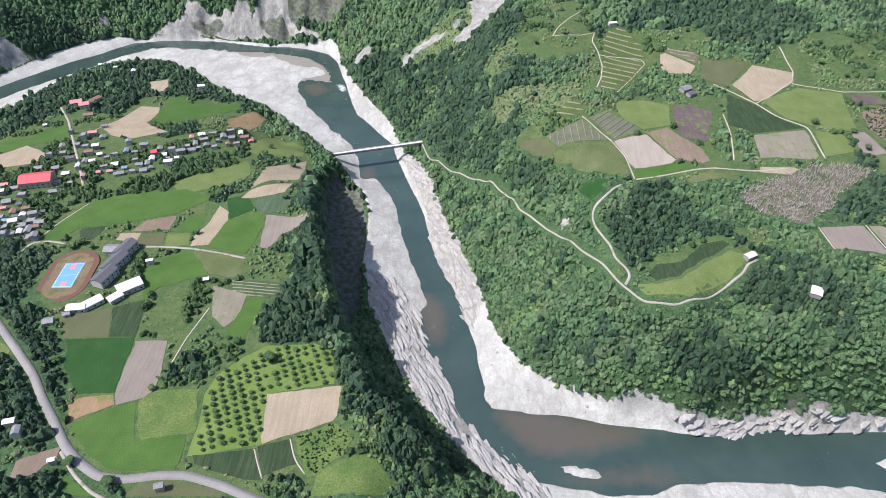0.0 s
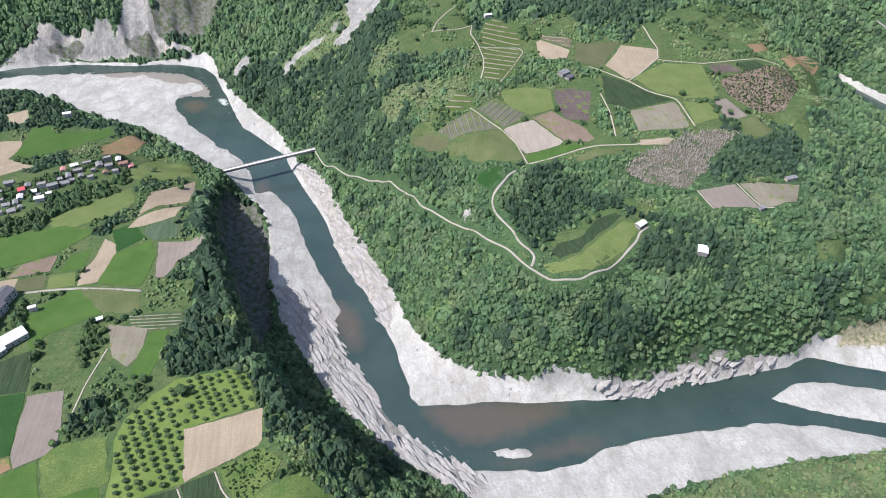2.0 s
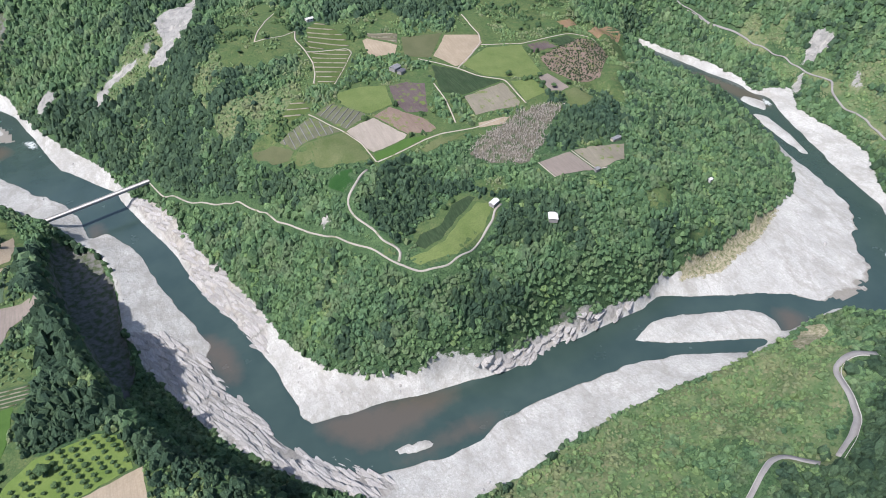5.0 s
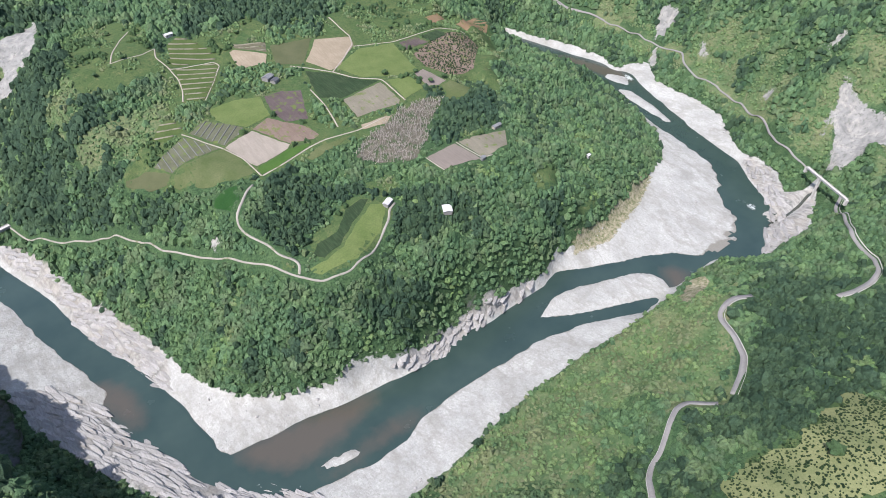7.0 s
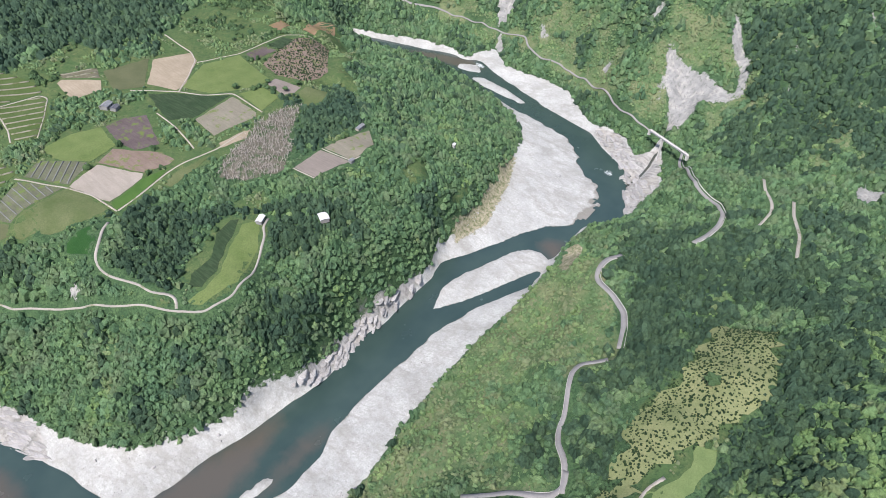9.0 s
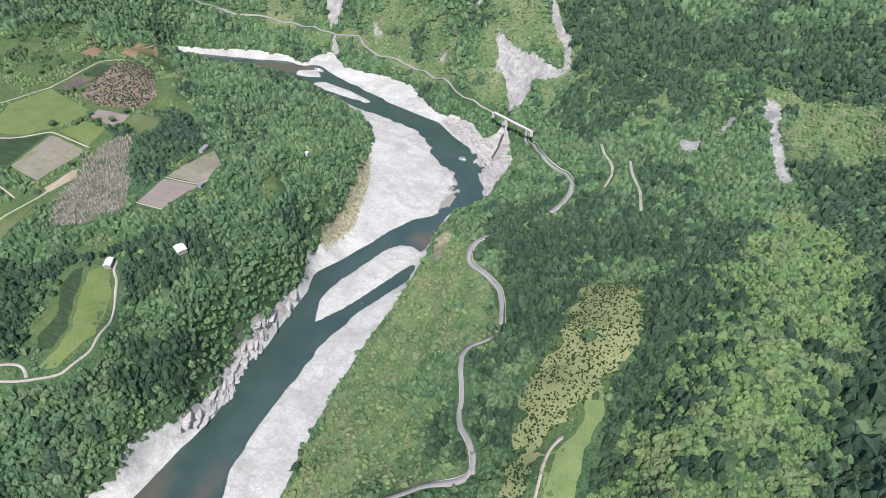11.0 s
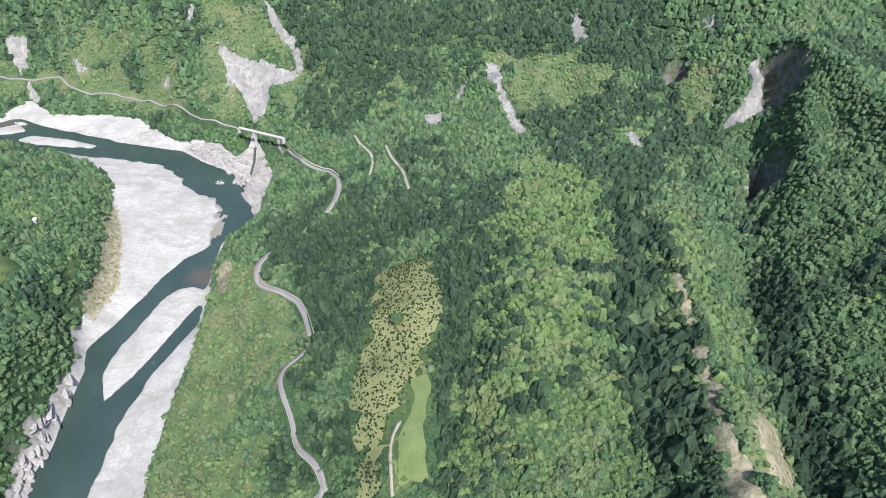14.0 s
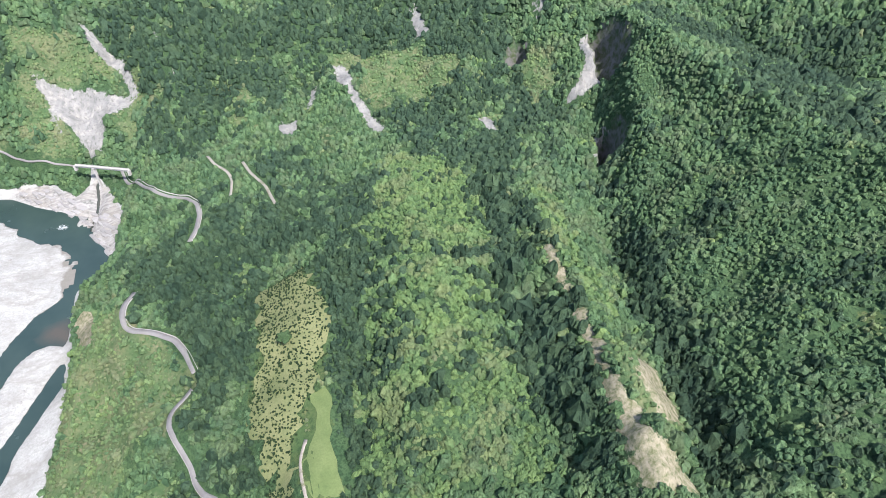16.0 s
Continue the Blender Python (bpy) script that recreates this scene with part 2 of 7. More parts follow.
EDGE_RIGHT = [(707,186,8), (642,159,8), (616,162,8), (585,165,8), (559,164,8), (525,195,8), (509,196,8), (481,197,8), (446,193,8), (421,194,8),
    (388,192,8), (344,194,8), (314,197,8), (289,197,8), (250,197,8), (211,193,8), (181,189,8), (155,187,8), (133,188,8), (164,182,8), (119,188,8),
    (77,194,8), (40,205,8)]
EDGE_SLAB = [(76,203,10), (58,214,10), (49,224,10), (40,236,10), (20,254,10), (3,274,10), (-10,291,10), (-29,321,10), (-40,344,10), (-47,369,10),
    (-68,407,10), (-73,441,10), (-81,466,10), (-81,520,10), (-83,560,10), (-95,598,10), (-111,618,10), (-127,644,10)]
EDGE_LEFT = [(-155,689,7), (-182,724,7), (-212,762,7), (-241,794,7), (-279,818,7), (-321,854,7), (-365,891,7), (-400,920,7), (-433,940,7),
    (-483,955,7), (-531,939,7), (-553,909,7), (-578,870,7), (-597,824,7), (-604,790,7), (-613,777,7), (-642,747,7)]
EDGE_NORTH = [(-711,866,8), (-678,899,8), (-656,940,8), (-632,984,8), (-601,1019,8), (-563,1043,8), (-517,1048,8), (-473,1061,8), (-393,1055,8),
    (-332,1041,8), (-291,1031,8), (-273,1034,8), (-234,1027,8), (-197,1037,8)]
RIM_LEFT = [(-139,653,24), (-128,621,34), (-133,564,52), (-128,511,64), (-121,471,70), (-106,422,70), (-95,378,70), (-82,336,68), (-73,309,66),
    (-58,279,64), (-39,260,60), (-24,242,54), (-9,230,48), (7,217,42), (21,205,36), (43,189,30)]
CLIFF_FOOT = [(-128,612,14), (-126,581,14), (-119,522,16), (-108,474,18), (-92,414,22), (-72,367,24), (-54,322,22), (-31,294,20), (-6,260,18),
    (25,228,16)]
RIM_FAR = [(-597,685,24), (-570,712,24), (-553,767,24), (-531,835,24), (-494,884,24), (-448,898,24), (-388,870,24), (-325,824,24), (-262,761,24),
    (-216,721,24), (-171,671,24)]
TERR_A = [(-525,566,56), (-486,583,56), (-418,611,56), (-314,627,56), (-240,640,56)]
TERR_H = [(-241,643,54), (-202,638,46), (-166,648,30)]
TERR_B = [(-467,476,64), (-427,481,64), (-355,505,64), (-278,525,64), (-194,536,64), (-136,531,64)]
TERR_C = [(-414,391,69), (-351,399,69), (-283,399,69), (-213,407,69), (-121,415,69)]
TERR_D = [(-355,293,70), (-286,304,70), (-205,310,70), (-144,322,70), (-92,340,70)]
TERR_E = [(-312,220,70), (-255,237,70), (-183,246,70), (-121,255,70), (-64,265,70)]
TERR_F = [(-279,163,68), (-221,202,68), (-172,210,68), (-118,210,68), (-65,214,68)]
TERR_G = [(-157,167,68), (-111,175,66), (-63,187,62), (-29,192,54)]
SPUR_ROAD = [(-28,683,24), (-10,634,30), (10,594,37), (40,565,45), (57,542,50), (76,497,58), (93,460,66), (113,429,75), (125,393,86), (139,362,90),
    (145,351,91), (155,336,92), (178,335,92), (200,338,93), (222,354,95), (249,376,98)]
SPUR_UP = [(147,362,91), (140,383,95), (133,405,99), (128,428,103), (133,440,106), (151,460,110)]
SPUR_A = [(74,534,112), (130,514,114), (178,488,114), (238,477,116), (315,468,116), (389,457,112)]
SPUR_B = [(112,570,124), (180,557,126), (235,555,126), (304,545,124), (367,534,124), (439,510,118), (514,534,108)]
SPUR_C = [(167,673,136), (231,661,134), (308,626,130), (373,622,128), (452,624,124), (534,606,116)]
SPUR_D = [(123,728,152), (203,744,150), (277,708,144), (382,701,140), (482,729,138), (532,667,122)]
SPUR_RIDGE = [(68,555,110), (62,607,124), (59,660,138), (61,707,151), (57,756,166)]
SPUR_FLANK = [(-44,834,52), (-12,874,85), (11,887,120)]
SPUR_WEST = [(-127,927,28), (-84,959,60), (-40,982,95)]
SPUR_MID = [(4,661,45), (35,598,60), (66,534,80)]
SPUR_E = [(260,391,101), (279,344,94), (334,377,106), (389,381,102), (403,334,84), (429,307,56)]
SPUR_F = [(474,470,100), (548,456,78), (599,428,52), (626,396,34)]
SPUR_G = [(473,371,74), (512,350,56), (552,334,34)]
SPUR_H = [(76,355,52), (112,318,48), (148,311,66), (180,295,62), (236,302,66), (292,304,70), (352,303,64), (394,298,40)]
SPUR_RIM = [(175,300,26), (211,297,28), (262,299,30), (313,296,30), (356,295,28)]
NORTH_A = [(-749,913,62), (-714,947,62), (-690,989,62), (-664,1034,62), (-631,1070,62), (-592,1096,62), (-544,1102,62), (-498,1116,62),
    (-414,1111,62), (-350,1098,62), (-308,1089,62), (-288,1092,62), (-247,1086,62), (-208,1096,62)]
NORTH_B = [(-806,982,125), (-768,1019,125), (-741,1063,125), (-713,1110,125), (-677,1148,125), (-635,1175,125), (-584,1183,125), (-534,1198,125),
    (-446,1195,125), (-377,1183,125), (-332,1176,125), (-311,1179,125), (-267,1173,125), (-225,1185,125)]
NORTH_C = [(-901,1098,240), (-859,1139,240), (-827,1186,240), (-794,1236,240), (-753,1277,240), (-706,1307,240), (-650,1317,240), (-595,1335,240),
    (-498,1336,240), (-423,1326,240), (-373,1320,240), (-349,1324,240), (-300,1320,240), (-253,1332,240)]
FAR_ROAD = [(881,758,34), (883,694,33), (881,606,32), (870,529,32), (874,489,32), (838,456,31), (822,397,31), (798,342,32), (761,285,33),
    (738,262,34), (717,226,36)]
FAR_B = [(926,797,76), (930,731,76), (931,640,76), (921,560,76), (926,518,76), (891,485,76), (876,423,76), (853,366,76), (818,307,76), (795,282,76),
    (774,244,76)]
FAR_C = [(995,855,140), (1001,786,140), (1005,691,140), (998,607,140), (1005,562,140), (970,528,140), (957,462,140), (935,401,140), (902,338,140),
    (879,312,140), (860,271,140)]
FAR_D = [(1108,953,270), (1119,879,270), (1129,776,270), (1126,685,270), (1136,635,270), (1102,599,270), (1092,528,270), (1073,461,270),
    (1042,391,270), (1021,363,270), (1003,316,270)]
SLIDE = [(716,189,36), (769,187,52), (802,199,74), (817,242,98), (858,275,126)]
EAST_A = [(695,111,66), (777,102,98), (848,112,130)]
EAST_B = [(647,23,70), (722,31,96), (808,40,124), (869,51,145)]
BANK_ROAD = [(646,148,42), (605,115,49), (569,82,57), (550,71,60), (518,71,63), (491,78,63)]
BANK_ROAD2 = [(436,129,58), (418,137,58), (395,129,59), (382,109,62), (362,89,65), (330,79,68), (310,80,70), (295,93,70), (277,92,70), (244,80,71),
    (226,75,72), (212,61,72), (200,57,72), (200,58,72), (188,65,72), (169,91,71), (143,127,70)]
CREEK = [(645,-29,74), (670,-47,78), (695,-67,90), (728,-74,110)]
CREEK2 = [(594,-137,80), (651,-119,92), (721,-108,108), (779,-95,140)]
LANE = [(622,57,70), (569,36,70), (583,21,72), (506,-2,76)]
CLEAR = [(360,-5,92), (311,6,96), (258,6,100), (214,6,102), (178,9,104)]
HILL = [(555,-127,86), (444,-115,112), (305,-96,126), (230,-79,128), (177,-59,126)]
GULLY = [(418,-193, 113), (349,-179, 111), (316,-160, 109), (265,-158, 112), (230,-140, 111), (179,-138, 113), (129,-120, 115)]
SPINE = [(404,-211,118), (318,-190,128), (235,-173,136), (179,-160,142), (135,-153,148), (104,-147,152)]
VALE = [(396,-280,108), (323,-252,107), (239,-241,110), (173,-219,114), (111,-191,118)]
SLOPE_A = [(376,-302,134), (232,-263,142), (139,-241,148), (77,-218,152)]
SLOPE_B = [(533,-379,160), (319,-319,166), (201,-291,172), (107,-267,178)]
CREST = [(578,-390,190), (455,-379,192), (361,-383,196), (291,-382,202), (229,-389,208)]
BEHIND = [(561,-542,140), (488,-557,142), (432,-577,145), (361,-586,148)]
BACK_A = [(650,-519,165), (579,-582,175), (501,-627,178), (412,-644,180)]
CLIFFS = [(668,-305,135), (653,-341,150), (588,-362,165)]
CLIFFS_FOOT = [(630,-284,112), (549,-290,108), (516,-326,112), (433,-300,112)]
BACK_B = [(877,81,125), (876,-9,145), (866,-111,152), (816,-207,158), (762,-303,172), (676,-340,188), (635,-410,200)]
NADIR = [(-60,0,60), (0,-40,60), (60,0,60)]
HEIGHT_LINES = (
    EDGE_SPUR, EDGE_POINT, EDGE_BEND, EDGE_FAR, EDGE_RIGHT, EDGE_SLAB, EDGE_LEFT, EDGE_NORTH,
    RIM_LEFT, CLIFF_FOOT, RIM_FAR, TERR_A, TERR_H, TERR_B, TERR_C, TERR_D,
    TERR_E, TERR_F, TERR_G, SPUR_ROAD, SPUR_UP, SPUR_A, SPUR_B, SPUR_C,
    SPUR_D, SPUR_RIDGE, SPUR_FLANK, SPUR_WEST, SPUR_MID, SPUR_E, SPUR_F, SPUR_G,
    SPUR_H, SPUR_RIM, NORTH_A, NORTH_B, NORTH_C, FAR_ROAD, FAR_B, FAR_C,
    FAR_D, SLIDE, EAST_A, EAST_B, BANK_ROAD, BANK_ROAD2, CREEK, CREEK2,
    LANE, CLEAR, HILL, GULLY, SPINE, VALE, SLOPE_A, SLOPE_B,
    CREST, BEHIND, BACK_A, CLIFFS, CLIFFS_FOOT, BACK_B, NADIR,
)


# ---- the lie of the land: lines of known height, filled in between ----
STEP = 4.0
X0, X1, Y0, Y1 = -900.0, 1100.0, -740.0, 1400.0
NX, NY = int((X1 - X0) / STEP) + 1, int((Y1 - Y0) / STEP) + 1
GX, GY = np.meshgrid(X0 + STEP * np.arange(NX), Y0 + STEP * np.arange(NY), indexing="ij")


def along(points, gap=2.0):
    """Points every gap metres along a line, with all their coordinates."""
    p = np.array(points, float)
    rows = [p[:1]]
    for a, b in zip(p[:-1], p[1:]):
        n = max(1, int(np.hypot(*(b - a)[:2]) / gap))
        rows.append(a + (b - a) * (np.arange(1, n + 1) / n)[:, None])
    return np.concatenate(rows)


def inside(outline, x, y):
    """Which of the points lie inside a closed outline."""
    p = np.array(outline, float)[:, :2]
    hit = np.zeros(np.shape(x), bool)
    for (ax, ay), (bx, by) in zip(p, np.roll(p, -1, 0)):
        if ay != by:
            hit ^= ((ay > y) != (by > y)) & (x < (bx - ax) * (y - ay) / (by - ay) + ax)
    return hit


def cover(*outlines):
    """The share of each ground cell that lies inside any of the outlines."""
    share = np.zeros((NX, NY))
    for dx in (-1.33, 0, 1.33):
        for dy in (-1.33, 0, 1.33):
            any_in = np.zeros((NX, NY), bool)
            for o in outlines:
                p = np.array(o, float)
                i0, i1 = np.clip(((p[:, 0].min() - X0) / STEP - 1, (p[:, 0].max() - X0) / STEP + 3), 0, NX).astype(int)
                j0, j1 = np.clip(((p[:, 1].min() - Y0) / STEP - 1, (p[:, 1].max() - Y0) / STEP + 3), 0, NY).astype(int)
                s = np.s_[i0:i1, j0:j1]
                any_in[s] |= inside(o, GX[s] + dx, GY[s] + dy)
            share += any_in / 9
    return share


def blur(a, times=1):
    for _ in range(times):
        p = np.pad(a, 1, mode="edge")
        a = (p[:-2, 1:-1] + 2 * p[1:-1, 1:-1] + p[2:, 1:-1]) / 4
        p = np.pad(a, 1, mode="edge")
        a = (p[1:-1, :-2] + 2 * p[1:-1, 1:-1] + p[1:-1, 2:]) / 4
    return a


def lattice(seed, cell, x, y):
    """Smooth noise from -1 to 1 with lumps of that many metres."""
    u, v = (x + 4000) / cell, (y + 4000) / cell
    table = np.random.RandomState(seed).uniform(-1, 1, (int(9000 / cell) + 3, int(9000 / cell) + 3))
    i, j = np.floor(u).astype(int), np.floor(v).astype(int)
    f, g = u - i, v - j
    f, g = f * f * (3 - 2 * f), g * g * (3 - 2 * g)
    return (table[i, j] * (1 - f) + table[i + 1, j] * f) * (1 - g) + (table[i, j + 1] * (1 - f) + table[i + 1, j + 1] * f) * g


def rough(seed, cell, x, y, octaves=4):
    return sum(lattice(seed + k, cell / 2**k, x, y) / 2**k for k in range(octaves))


def relax(known, value, turns):
    """Fills the cells between known ones as a stretched skin, from coarse to fine."""
    if min(known.shape) > 20:
        n, m = (known.shape[0] + 1) // 2 * 2, (known.shape[1] + 1) // 2 * 2
        k = np.pad(known.astype(float), ((0, n - known.shape[0]), (0, m - known.shape[1])))
        v = np.pad(value * known, ((0, n - known.shape[0]), (0, m - known.shape[1])))
        k, v = (a.reshape(n // 2, 2, m // 2, 2).sum((1, 3)) for a in (k, v))
        z = relax(k > 0, v / np.maximum(k, 1), turns)
        z = blur(np.repeat(np.repeat(z, 2, 0), 2, 1), 1)[: known.shape[0], : known.shape[1]]
    else:
        z = np.full(known.shape, value[known].mean() if known.any() else 0.0)
    for _ in range(turns):
        z = np.where(known, value, z)
        p = np.pad(z, 1, mode="edge")
        z = (p[:-2, 1:-1] + p[2:, 1:-1] + p[1:-1, :-2] + p[1:-1, 2:]) / 4
    return np.where(known, value, z)


# the outlines of water, bars and the open valley floor
WATER = BANK_A + BANK_B + BANK_C + BANK_D + BANK_E + BANK_F + BANK_G
FLOOR = [p[:2] for p in EDGE_SPUR + EDGE_POINT + EDGE_BEND + EDGE_FAR + EDGE_RIGHT + EDGE_SLAB + EDGE_LEFT + EDGE_NORTH]
BARS = (BAR_MID, BAR_SMALL, BAR_BRAID, BAR_FAR)
wet = np.clip(cover(WATER) - cover(*BARS), 0, 1)
floor_share = cover(FLOOR)

total, count = np.zeros((NX, NY)), np.zeros((NX, NY))
for line in HEIGHT_LINES:
    p = along(line)
    i, j = np.rint((p[:, 0] - X0) / STEP).astype(int), np.rint((p[:, 1] - Y0) / STEP).astype(int)
    ok = (i >= 0) & (i < NX) & (j >= 0) & (j < NY)
    np.add.at(total, (i[ok], j[ok]), p[ok, 2])
    np.add.at(count, (i[ok], j[ok]), 1)
known, value = count > 0, total / np.maximum(count, 1)
river = (wet > 0.02) & ~(known & (value > 5))
known[river], value[river] = True, (0.5 - 2.6 * wet)[river]
bar = (cover(*BARS) > 0.9) & ~river
known[bar], value[bar] = True, 1.1
rim = np.zeros((NX, NY), bool)
rim[0], rim[-1], rim[:, 0], rim[:, -1] = True, True, True, True
rim &= ~known
known |= rim
value[rim] = (np.where(GY > 1300, 330, np.where(GX < -700, 130, 240)) + 40 * lattice(3, 300, GX, GY))[rim]
Z = relax(known, value, 90)
hilly = np.clip((blur(np.abs(np.gradient(Z)[0]) + np.abs(np.gradient(Z)[1]), 6) / STEP - 0.12) / 0.5, 0, 1) * (1 - np.clip(blur(floor_share, 10) * 2.5, 0, 1))
Z = np.where(Z > 9, blur(Z, 3), blur(Z, 1))
Z += hilly * (10 * rough(11, 90, GX, GY, 3) + 4.5 * rough(21, 26, GX, GY, 3) + 9 * (0.4 - np.abs(rough(26, 62, GX, GY, 3))))
Z += blur(floor_share, 1) * (1 - np.clip(wet * 2, 0, 1)) * 0.5 * rough(31, 22, GX, GY, 3)


def height(x, y):
    """The ground's height at places in the middle of the map."""
    u, v = np.clip((np.asarray(x, float) - X0) / STEP, 0, NX - 1.001), np.clip((np.asarray(y, float) - Y0) / STEP, 0, NY - 1.001)
    i, j = u.astype(int), v.astype(int)
    f, g = u - i, v - j
    return (Z[i, j] * (1 - f) + Z[i + 1, j] * f) * (1 - g) + (Z[i, j + 1] * (1 - f) + Z[i + 1, j + 1] * f) * g
# ---- what covers the ground ----
rock_share, grass_share, shoal_share, foam_share, scrub_share, wood_share, grove_share, dead_share, plant_share, pale_share, cliff_share, slip_share, deep_share, tan_share, drop_share, ease_share, hollow_share, face_share, rim_share, fine_share = (np.zeros((NX, NY)) for _ in range(20))
CLEAR = []  # outlines that trees keep out of
PATHS = []  # ways that trees keep off: line, half width
FIELDS, ROADS = [], []


def mark(whole, outline):
    np.maximum(whole, cover(outline), out=whole)


def field(kind, label, outline):
    CLEAR.append(outline)
    FIELDS.append((kind, label, outline))


def road(name, width, label, line):
    PATHS.append((line, width / 2 + 3.6))
    ROADS.append((name, width, label, line))


def fold(rise, width, line):
    """A ridge along a line, or a gully where the rise is below nothing."""
    global Z
    p = along(line, 5.0)[:, :2]
    lo, hi = p.min(0) - 3 * width, p.max(0) + 3 * width
    i0, j0 = np.clip(((lo - (X0, Y0)) / STEP).astype(int), 0, None)
    i1, j1 = ((hi - (X0, Y0)) / STEP).astype(int) + 1
    s = np.s_[i0:i1, j0:j1]
    near = np.full(GX[s].shape, 1e9)
    end = np.zeros(GX[s].shape)
    for k, q in enumerate(p):
        d = np.hypot(GX[s] - q[0], GY[s] - q[1])
        end = np.where(d < near, min(k, len(p) - 1 - k), end)
        near = np.minimum(near, d)
    Z[s] += rise * np.exp(-((near / width) ** 2)) * np.clip((end + 1) / 8, 0, 1) * (1 + 0.3 * lattice(28, 25, GX[s], GY[s]))


# ---- ground cover, by outline ----
mark(rock_share, [(-78.3, 464.3), (-46.5, 447.3), (-20.5, 407), (-13.3, 371.2), (5.7, 330.1), (24.7, 284.1), (51.7, 248.3), (73.7, 237.8), (82.1, 225.7), (58.2, 214.8), (49.1, 223.9), (20, 254.7), (-10.2, 291.2), (-40, 343.7), (-67.4, 406.6)])
mark(rock_share, [(-16.9, 542.2), (9.5, 508), (28.8, 462.9), (38.2, 420.7), (25.1, 386), (3.5, 452.3), (-11.4, 504.4)])
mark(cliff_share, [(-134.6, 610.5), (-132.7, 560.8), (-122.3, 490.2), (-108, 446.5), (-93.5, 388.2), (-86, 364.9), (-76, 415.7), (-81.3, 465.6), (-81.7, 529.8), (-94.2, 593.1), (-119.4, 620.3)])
mark(rock_share, [(172.2, 291.8), (205.3, 281.5), (232.7, 280.2), (270.1, 284.7), (318.5, 285), (353.4, 285.9), (350.4, 289.6), (318.9, 290.4), (262.2, 294.6), (208.4, 289.3), (181.5, 289.9)])
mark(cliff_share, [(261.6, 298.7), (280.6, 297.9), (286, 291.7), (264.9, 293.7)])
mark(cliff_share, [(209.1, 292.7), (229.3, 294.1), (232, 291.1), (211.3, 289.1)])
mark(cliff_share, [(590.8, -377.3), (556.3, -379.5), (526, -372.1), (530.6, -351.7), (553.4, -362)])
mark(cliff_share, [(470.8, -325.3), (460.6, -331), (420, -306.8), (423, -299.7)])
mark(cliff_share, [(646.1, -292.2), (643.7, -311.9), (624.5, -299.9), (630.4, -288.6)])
mark(rock_share, [(724.2, 289), (721.5, 259.9), (709.2, 234.6), (682.9, 210.2), (715.7, 193), (693.3, 180.2), (626.3, 156.8), (581.2, 163.1), (533.1, 156.2), (606.9, 193.5), (667, 219.5), (694.2, 260.1)])
mark(slip_share, [(-376.1, 1050.4), (-366.7, 1076.7), (-354.6, 1091.1), (-334.5, 1088.9), (-329.7, 1070.6), (-313.8, 1049.6), (-347.4, 1058.6)])
mark(slip_share, [(-473.4, 1059.9), (-455.7, 1070.7), (-429.8, 1068.1), (-402.5, 1054.4), (-439.1, 1053.3)])
mark(slip_share, [(-305.6, 1049.5), (-300, 1074.7), (-290.3, 1073.5), (-285, 1051.2), (-263.4, 1042.5)])
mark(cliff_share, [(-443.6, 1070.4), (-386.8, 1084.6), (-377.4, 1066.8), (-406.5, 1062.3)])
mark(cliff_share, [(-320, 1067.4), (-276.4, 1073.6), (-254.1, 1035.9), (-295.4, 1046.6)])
mark(deep_share, [(-703.5, 1013.3), (-218.4, 1089.1), (-215.5, 1035.7), (-473.4, 1062.3), (-680, 931.8)])
mark(deep_share, [(-677.8, 917.6), (-404, 932.3), (-145.1, 603.9), (-79.1, 319.2), (6.6, 207.4), (-265.6, 190.2)])
mark(rock_share, [(-50.8, 684.5), (-27.4, 659.3), (-10.1, 589.8), (2, 548.2), (18.3, 496.7), (10.3, 479.2), (-9.2, 530.5), (-30, 605.9), (-48.5, 660.1)])
mark(slip_share, [(-580.1, 1068.1), (-568.7, 1058.3), (-573.9, 1049.4), (-589.3, 1055.2)])
mark(slip_share, [(-132.6, 935.1), (-112.6, 928.5), (-106.2, 921.1), (-129.1, 913.2), (-142.5, 916.4)])
mark(slip_share, [(-65.8, 864.9), (-37, 877.1), (-32.5, 861.1), (-56.3, 843.4)])
mark(slip_share, [(818.5, 243.3), (813.7, 227.3), (808.8, 204), (803.6, 176.8), (795.2, 162.2), (785.5, 135.9), (775.9, 138.5), (759.8, 166.2), (751.9, 173), (719, 186), (756.5, 205.7), (783, 226.1)])
mark(slip_share, [(873.1, 186.6), (869.1, 168.4), (839, 142.8), (780.9, 127.5), (779.2, 134.9), (827.8, 149.4), (848.6, 174.9)])
mark(slip_share, [(864.1, 279.4), (870.3, 268), (847.3, 278.3), (845.2, 299.1), (853, 282.7)])
mark(slip_share, [(807.4, 97.3), (796.4, 86.7), (774.1, 78.9), (770.4, 82.8), (789.9, 87.9)])
mark(slip_share, [(854.3, 101.8), (864, 100.4), (840.4, 93.6), (837.3, 97.2)])
mark(slip_share, [(731, -100.7), (719.6, -116.2), (659.5, -116.3), (593.2, -133.2), (587.8, -120.4), (653.8, -108), (686.7, -99.6)])
mark(slip_share, [(673.5, -22.5), (658.7, -30.5), (665.4, -52.4), (640.1, -42.6), (623, -30.7), (638.5, -23.8)])
mark(slip_share, [(701.1, -66.5), (719, -77.8), (698.9, -76.4), (666, -64.9), (663.7, -58.2)])
mark(slip_share, [(594.2, -363.2), (590.8, -377.3), (556.3, -379.5), (526.6, -371.2), (530.5, -349.1), (531.6, -331.7), (531.4, -319.1), (547.7, -347)])
